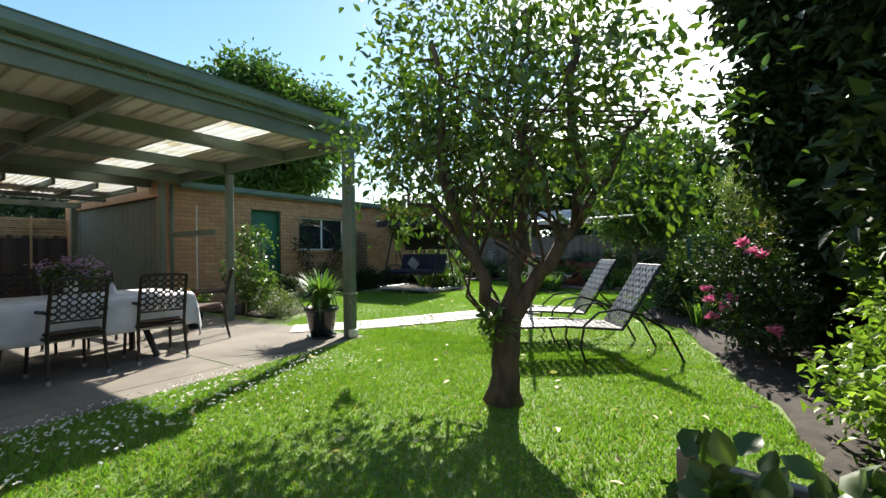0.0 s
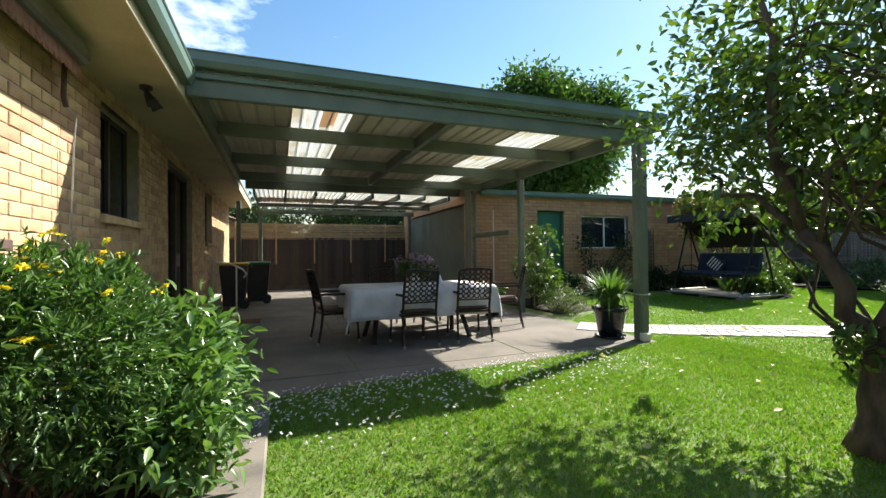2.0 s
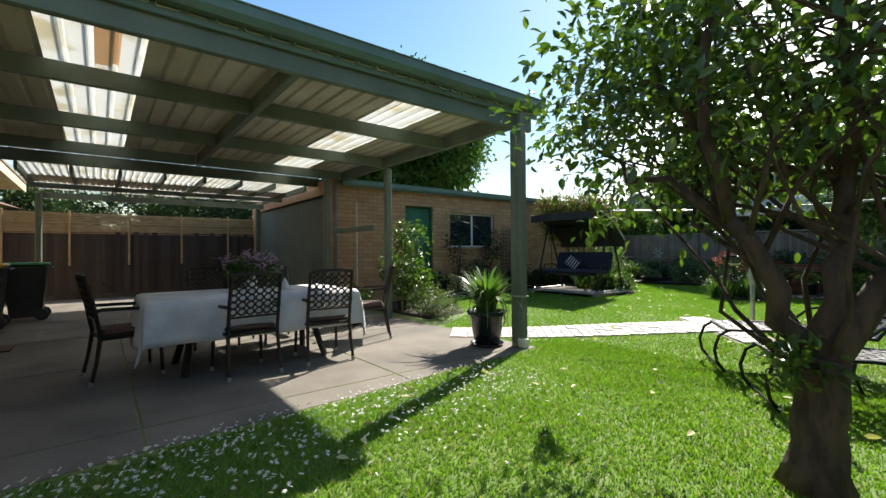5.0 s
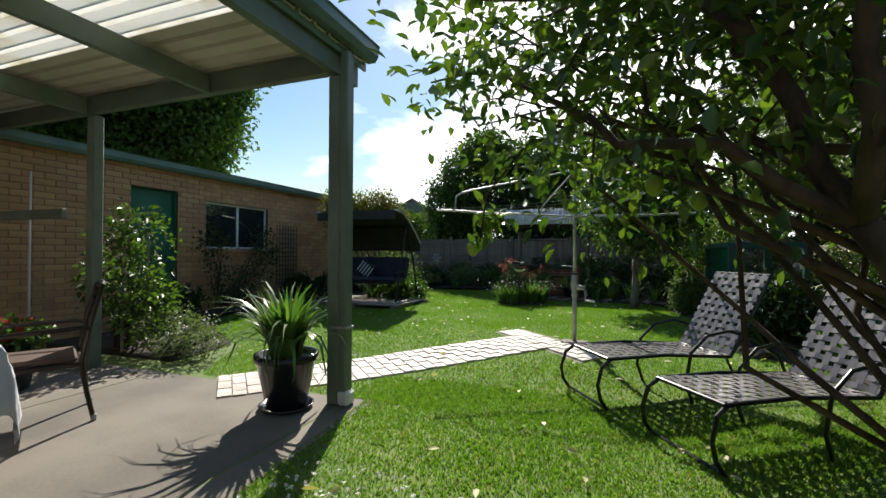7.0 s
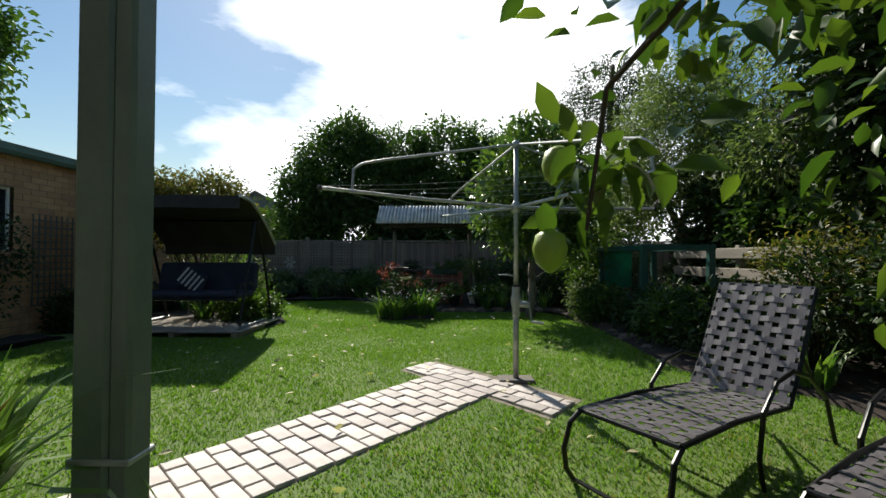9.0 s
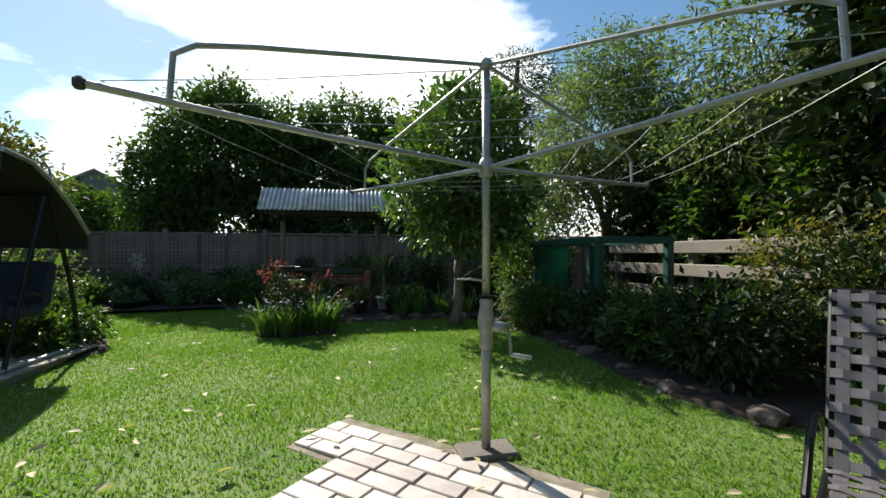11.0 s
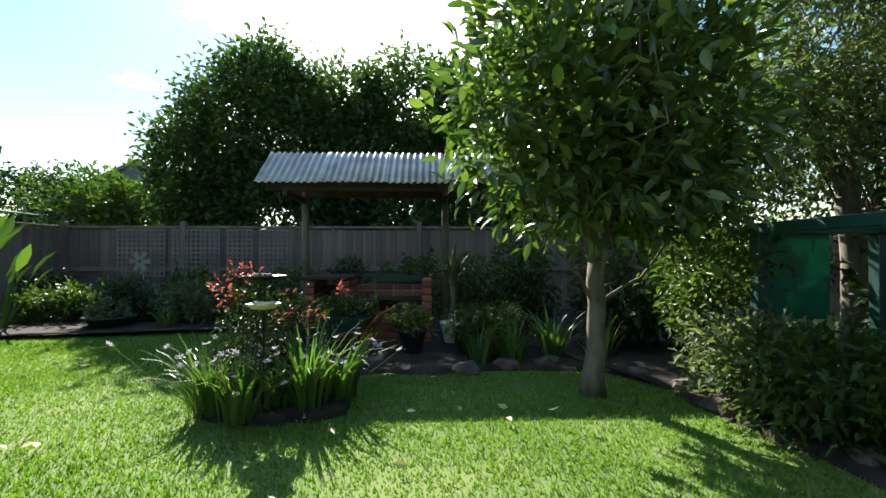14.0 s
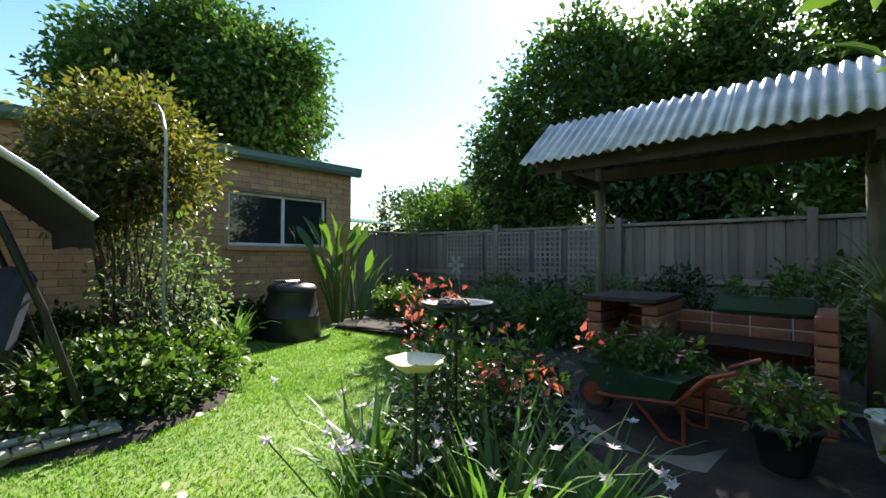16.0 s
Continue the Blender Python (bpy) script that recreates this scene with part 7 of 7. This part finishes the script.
# ---- trees beyond the fences ----
tree("boundary_tree", (-7.4, 17.9, 0.1), [((-7.4, 17.9, 0.1), (-7.2, 17.9, 2.2), 0.22, 0.16), ((-7.2, 17.9, 2.0), (-8.0, 17.9, 3.8), 0.12, 0.05), ((-7.2, 17.9, 2.0), (-6.2, 18.0, 4.5), 0.12, 0.05), ((-7.2, 17.9, 2.0), (-7.0, 18.0, 4.8), 0.12, 0.05)],
    [(-7.0, 17.8, 3.9, 1.6, 1.4, 1.75), (-8.0, 17.8, 3.0, 1.2, 1.3, 1.4), (-5.7, 17.9, 3.6, 1.4, 1.3, 1.45), (-7.0, 17.8, 2.2, 2.1, 1.2, 1.0), (-6.6, 17.9, 5.1, 1.0, 1.0, 0.85), (-5.0, 18.3, 4.6, 1.2, 1.2, 1.1)], 33000, 0.15, L_ELM, M_BARK, "large dark evergreen tree behind the fence", "tree", 0.3, 14, 0.5, False, 30, 0.5)
tree("boundary_tree", (-3.2, 18.3, 0.1), [((-3.2, 18.3, 0.1), (-3.0, 18.3, 2.6), 0.22, 0.15), ((-3.0, 18.3, 2.4), (-4.4, 18.3, 4.8), 0.1, 0.05), ((-3.0, 18.3, 2.4), (-1.8, 18.3, 5.0), 0.1, 0.05), ((-3.0, 18.3, 2.4), (-2.9, 18.4, 5.2), 0.1, 0.05)],
    [(-3.2, 18.2, 4.6, 1.5, 1.3, 1.35), (-4.4, 18.1, 3.5, 1.2, 1.2, 1.2), (-1.6, 18.2, 4.1, 1.5, 1.3, 1.4), (-3.0, 18.1, 2.5, 2.6, 1.1, 1.0), (-0.2, 18.2, 3.0, 1.5, 1.2, 1.5)], 30000, 0.15, L_ELM, M_BARK, "spreading broad-leaved tree beyond the back fence", "tree", 0.3, 14, 0.5, False, 30, 0.5)
tree("garden_tree", (1.9, 12.6, 0.1), [((1.9, 12.6, 0.1), (1.8, 12.6, 2.0), 0.15, 0.11), ((1.8, 12.6, 1.8), (1.0, 12.4, 3.6), 0.08, 0.03), ((1.8, 12.6, 1.8), (2.4, 12.8, 4.2), 0.08, 0.03)],
    [(1.6, 12.4, 3.6, 1.3, 1.3, 1.4), (0.8, 12.6, 2.6, 0.9, 0.9, 0.9), (2.5, 11.6, 3.0, 1.2, 1.3, 1.3), (2.0, 12.6, 4.9, 1.1, 1.1, 0.9)], 26000, 0.1, L_FEATHER, M_BARKG, "feathery light green garden tree", "tree", 0.26, 12, 0.35, False, 40, 0.4, 0.5)
tree("garden_tree", (2.6, 9.2, 0.1), [((2.6, 9.2, 0.1), (2.5, 9.2, 2.4), 0.14, 0.1), ((2.5, 9.2, 2.2), (1.6, 9.4, 3.4), 0.07, 0.03), ((2.5, 9.2, 2.2), (3.0, 9.0, 4.8), 0.07, 0.03), ((2.5, 9.2, 2.2), (1.8, 8.6, 2.8), 0.06, 0.02)],
    [(2.4, 9.4, 4.2, 1.4, 1.5, 1.3), (1.7, 9.6, 2.8, 0.8, 1.0, 0.6), (3.0, 8.2, 3.4, 1.3, 1.3, 1.3), (2.8, 10.2, 2.6, 1.2, 1.1, 1.2)], 18000, 0.1, L_FEATHER, M_BARKG, "airy tree with bare twigs over the side fence", "tree", 0.26, 12, 0.35, False, 80, 0.4, 0.5)
tree("pine_tree", (4.6, 24.0, 0.0), [((4.6, 24.0, 0.0), (4.6, 24.0, 10.5), 0.35, 0.1)], [(4.6, 24.0, 9.3, 2.2, 1.8, 1.5), (3.2, 24.0, 8.0, 1.7, 1.5, 1.1), (6.0, 24.0, 8.3, 1.9, 1.5, 1.4), (4.6, 24.0, 6.2, 2.6, 2.0, 1.4)], 15000, 0.16, L_DARK, M_BARK, "tall dark conifer standing behind the garden", "tree", 0.35, 16, 0.3, False, 20, 0.5)
tree("street_tree", (-28.0, 17.5, 0.0), [((-28.0, 17.5, 0.0), (-27.8, 17.6, 4.5), 0.45, 0.35), ((-27.8, 17.6, 4.2), (-30.5, 17.0, 9.5), 0.24, 0.1), ((-27.8, 17.6, 4.2), (-25.5, 18.5, 9.5), 0.24, 0.1), ((-27.8, 17.6, 4.2), (-27.6, 17.0, 12.0), 0.24, 0.08)],
    [(-27.8, 17.5, 11.3, 3.4, 3.2, 3.2), (-30.8, 16.4, 9.0, 2.8, 2.8, 2.6), (-25.0, 19.0, 9.2, 2.9, 2.9, 2.8), (-28.0, 14.2, 8.6, 2.6, 2.6, 2.4), (-27.0, 21.0, 8.2, 2.8, 2.6, 2.6), (-28.0, 17.4, 6.4, 3.6, 3.4, 1.6), (-28.5, 19.6, 12.6, 2.4, 2.2, 1.7), (-29.5, 14.6, 11.2, 2.2, 2.0, 1.6), (-24.2, 20.6, 11.0, 1.8, 1.8, 1.5), (-26.5, 22.6, 9.8, 1.7, 1.6, 1.5)], 64000, 0.32, L_ELM, M_BARK, "big rounded street tree beyond the shed", "tree", 0.95, 22, 0.6, False, 30, 0.45)
for i, (x, y, h, r) in enumerate(((-1.6, 17.6, 3.0, 1.3), (0.6, 17.8, 3.4, 1.4), (-5.0, 17.5, 2.6, 1.1), (-3.2, 17.4, 2.7, 1.1), (-11.9, 19.2, 3.2, 1.3), (-14.2, 20.0, 3.4, 1.4), (-10.5, 18.2, 2.8, 1.0), (2.6, 18.2, 4.2, 1.8), (5.6, 15.5, 5.5, 2.2), (6.2, 11.5, 5.6, 2.2), (6.0, 7.5, 5.2, 2.2), (5.8, 3.5, 4.6, 2.0), (2.0, 8.5, 2.5, 0.75), (2.1, 9.9, 2.7, 0.8), (2.1, 11.3, 2.9, 0.85))):
    shrub("boundary_shrub", (x, y, 0.1), [(x, y, h * 0.6, r, r, h * 0.45), (x + 0.5, y + 0.3, h * 0.75, r * 0.7, r * 0.7, h * 0.28), (x - 0.3, y, h * 0.3, r, r * 0.9, h * 0.3)], 6500, 0.15, (L_MID, L_ELM, L_DARK)[i % 3], "leafy shrub growing beyond the fence line", "shrub", 0.22, 12, 0.5, 14, "shrubs beyond the fences")
for i, (x, y, h, r) in enumerate(((-24.0, 1.5, 4.3, 2.6), (-27.0, 5.0, 5.2, 3.0), (-22.5, -2.2, 3.9, 1.8), (-30.0, 9.0, 5.6, 3.2), (-26.0, -6.0, 5.0, 2.6), (-24.5, 4.0, 4.4, 2.4))):
    shrub("neighbour_tree", (x, y, 0.0), [(x, y, h * 0.62, r, r, h * 0.4), (x + r * 0.6, y + r * 0.6, h * 0.5, r * 0.7, r * 0.7, h * 0.35)], 7000, 0.2, L_DARK, "dark leafy tree in the neighbouring garden", "tree", 0.35, 12, 0.5, 10, "trees beyond the terrace fence")


def far_house(x, y, w, d, h, top, turn, wall, label):
    t = thing("house", (x, y, 0.0), turn, label, "house")
    part("wall", Shape().box(-w / 2, w / 2, -d / 2, d / 2, 0, h), wall, t)
    r = Shape()
    r.add([(-w / 2 - 0.4, -d / 2 - 0.4, h), (w / 2 + 0.4, -d / 2 - 0.4, h), (w / 2 + 0.4, d / 2 + 0.4, h), (-w / 2 - 0.4, d / 2 + 0.4, h), (0, -d / 2 - 0.4, top), (0, d / 2 + 0.4, top)], [(0, 1, 4), (2, 3, 5), (0, 4, 5, 3), (1, 2, 5, 4), (0, 1, 2, 3)])
    part("roof", r, M_TILEROOF if wall is M_FARWALL else M_GABLE, t)
    part("barge_board", Shape().tube([(-w / 2 - 0.42, -d / 2 - 0.42, h), (0, -d / 2 - 0.42, top + 0.02), (w / 2 + 0.42, -d / 2 - 0.42, h)], 0.06, 4), M_WHITE if wall is M_FARWALL else M_RAIL, t)
    for sx in (-0.25, 0.25):
        wnd = part("window", Shape().box(w * sx - 0.5, w * sx + 0.5, -d / 2 - 0.03, -d / 2 - 0.004, 1.0, 2.1), M_WHITE, t)
        part("pane", Shape().box(w * sx - 0.44, w * sx + 0.44, -d / 2 - 0.04, -d / 2 - 0.031, 1.06, 2.04), M_GLASS, wnd)


far_house(-20.5, -5.2, 6.0, 8.0, 2.7, 4.1, 82, M_FARWALL, "cream neighbouring house with a tiled gable roof")
far_house(-11.9, 23.8, 3.6, 7.0, 2.5, 3.75, 14, M_GABLE, "grey weatherboard house gable behind the trees")
solid("shade_sail", Shape(Matrix.Translation((-10.6, 15.0, 1.95)) @ Matrix.Rotation(radians(8), 4, "Y")).box(-0.7, 0.7, -0.9, 0.9, 0, 0.02), M_SHADE, "green shade cloth roof beside the shed", "shade cloth")
solid("garden_stake", Shape().tube([(-10.1, 14.3, 0.0), (-10.1, 14.3, 2.03)], 0.02, 6).tube([(-10.1, 15.7, 0.0), (-10.1, 15.7, 2.03)], 0.02, 6), M_RAIL, "grey poles holding the shade cloth", "pole")

# Lawn strip beside the side bed
grass("grass", 2100, -0.3, 0.16, 5.2, 6.7, 0.016, 0.038, M_GRASS, "short green lawn grass beside the side bed")
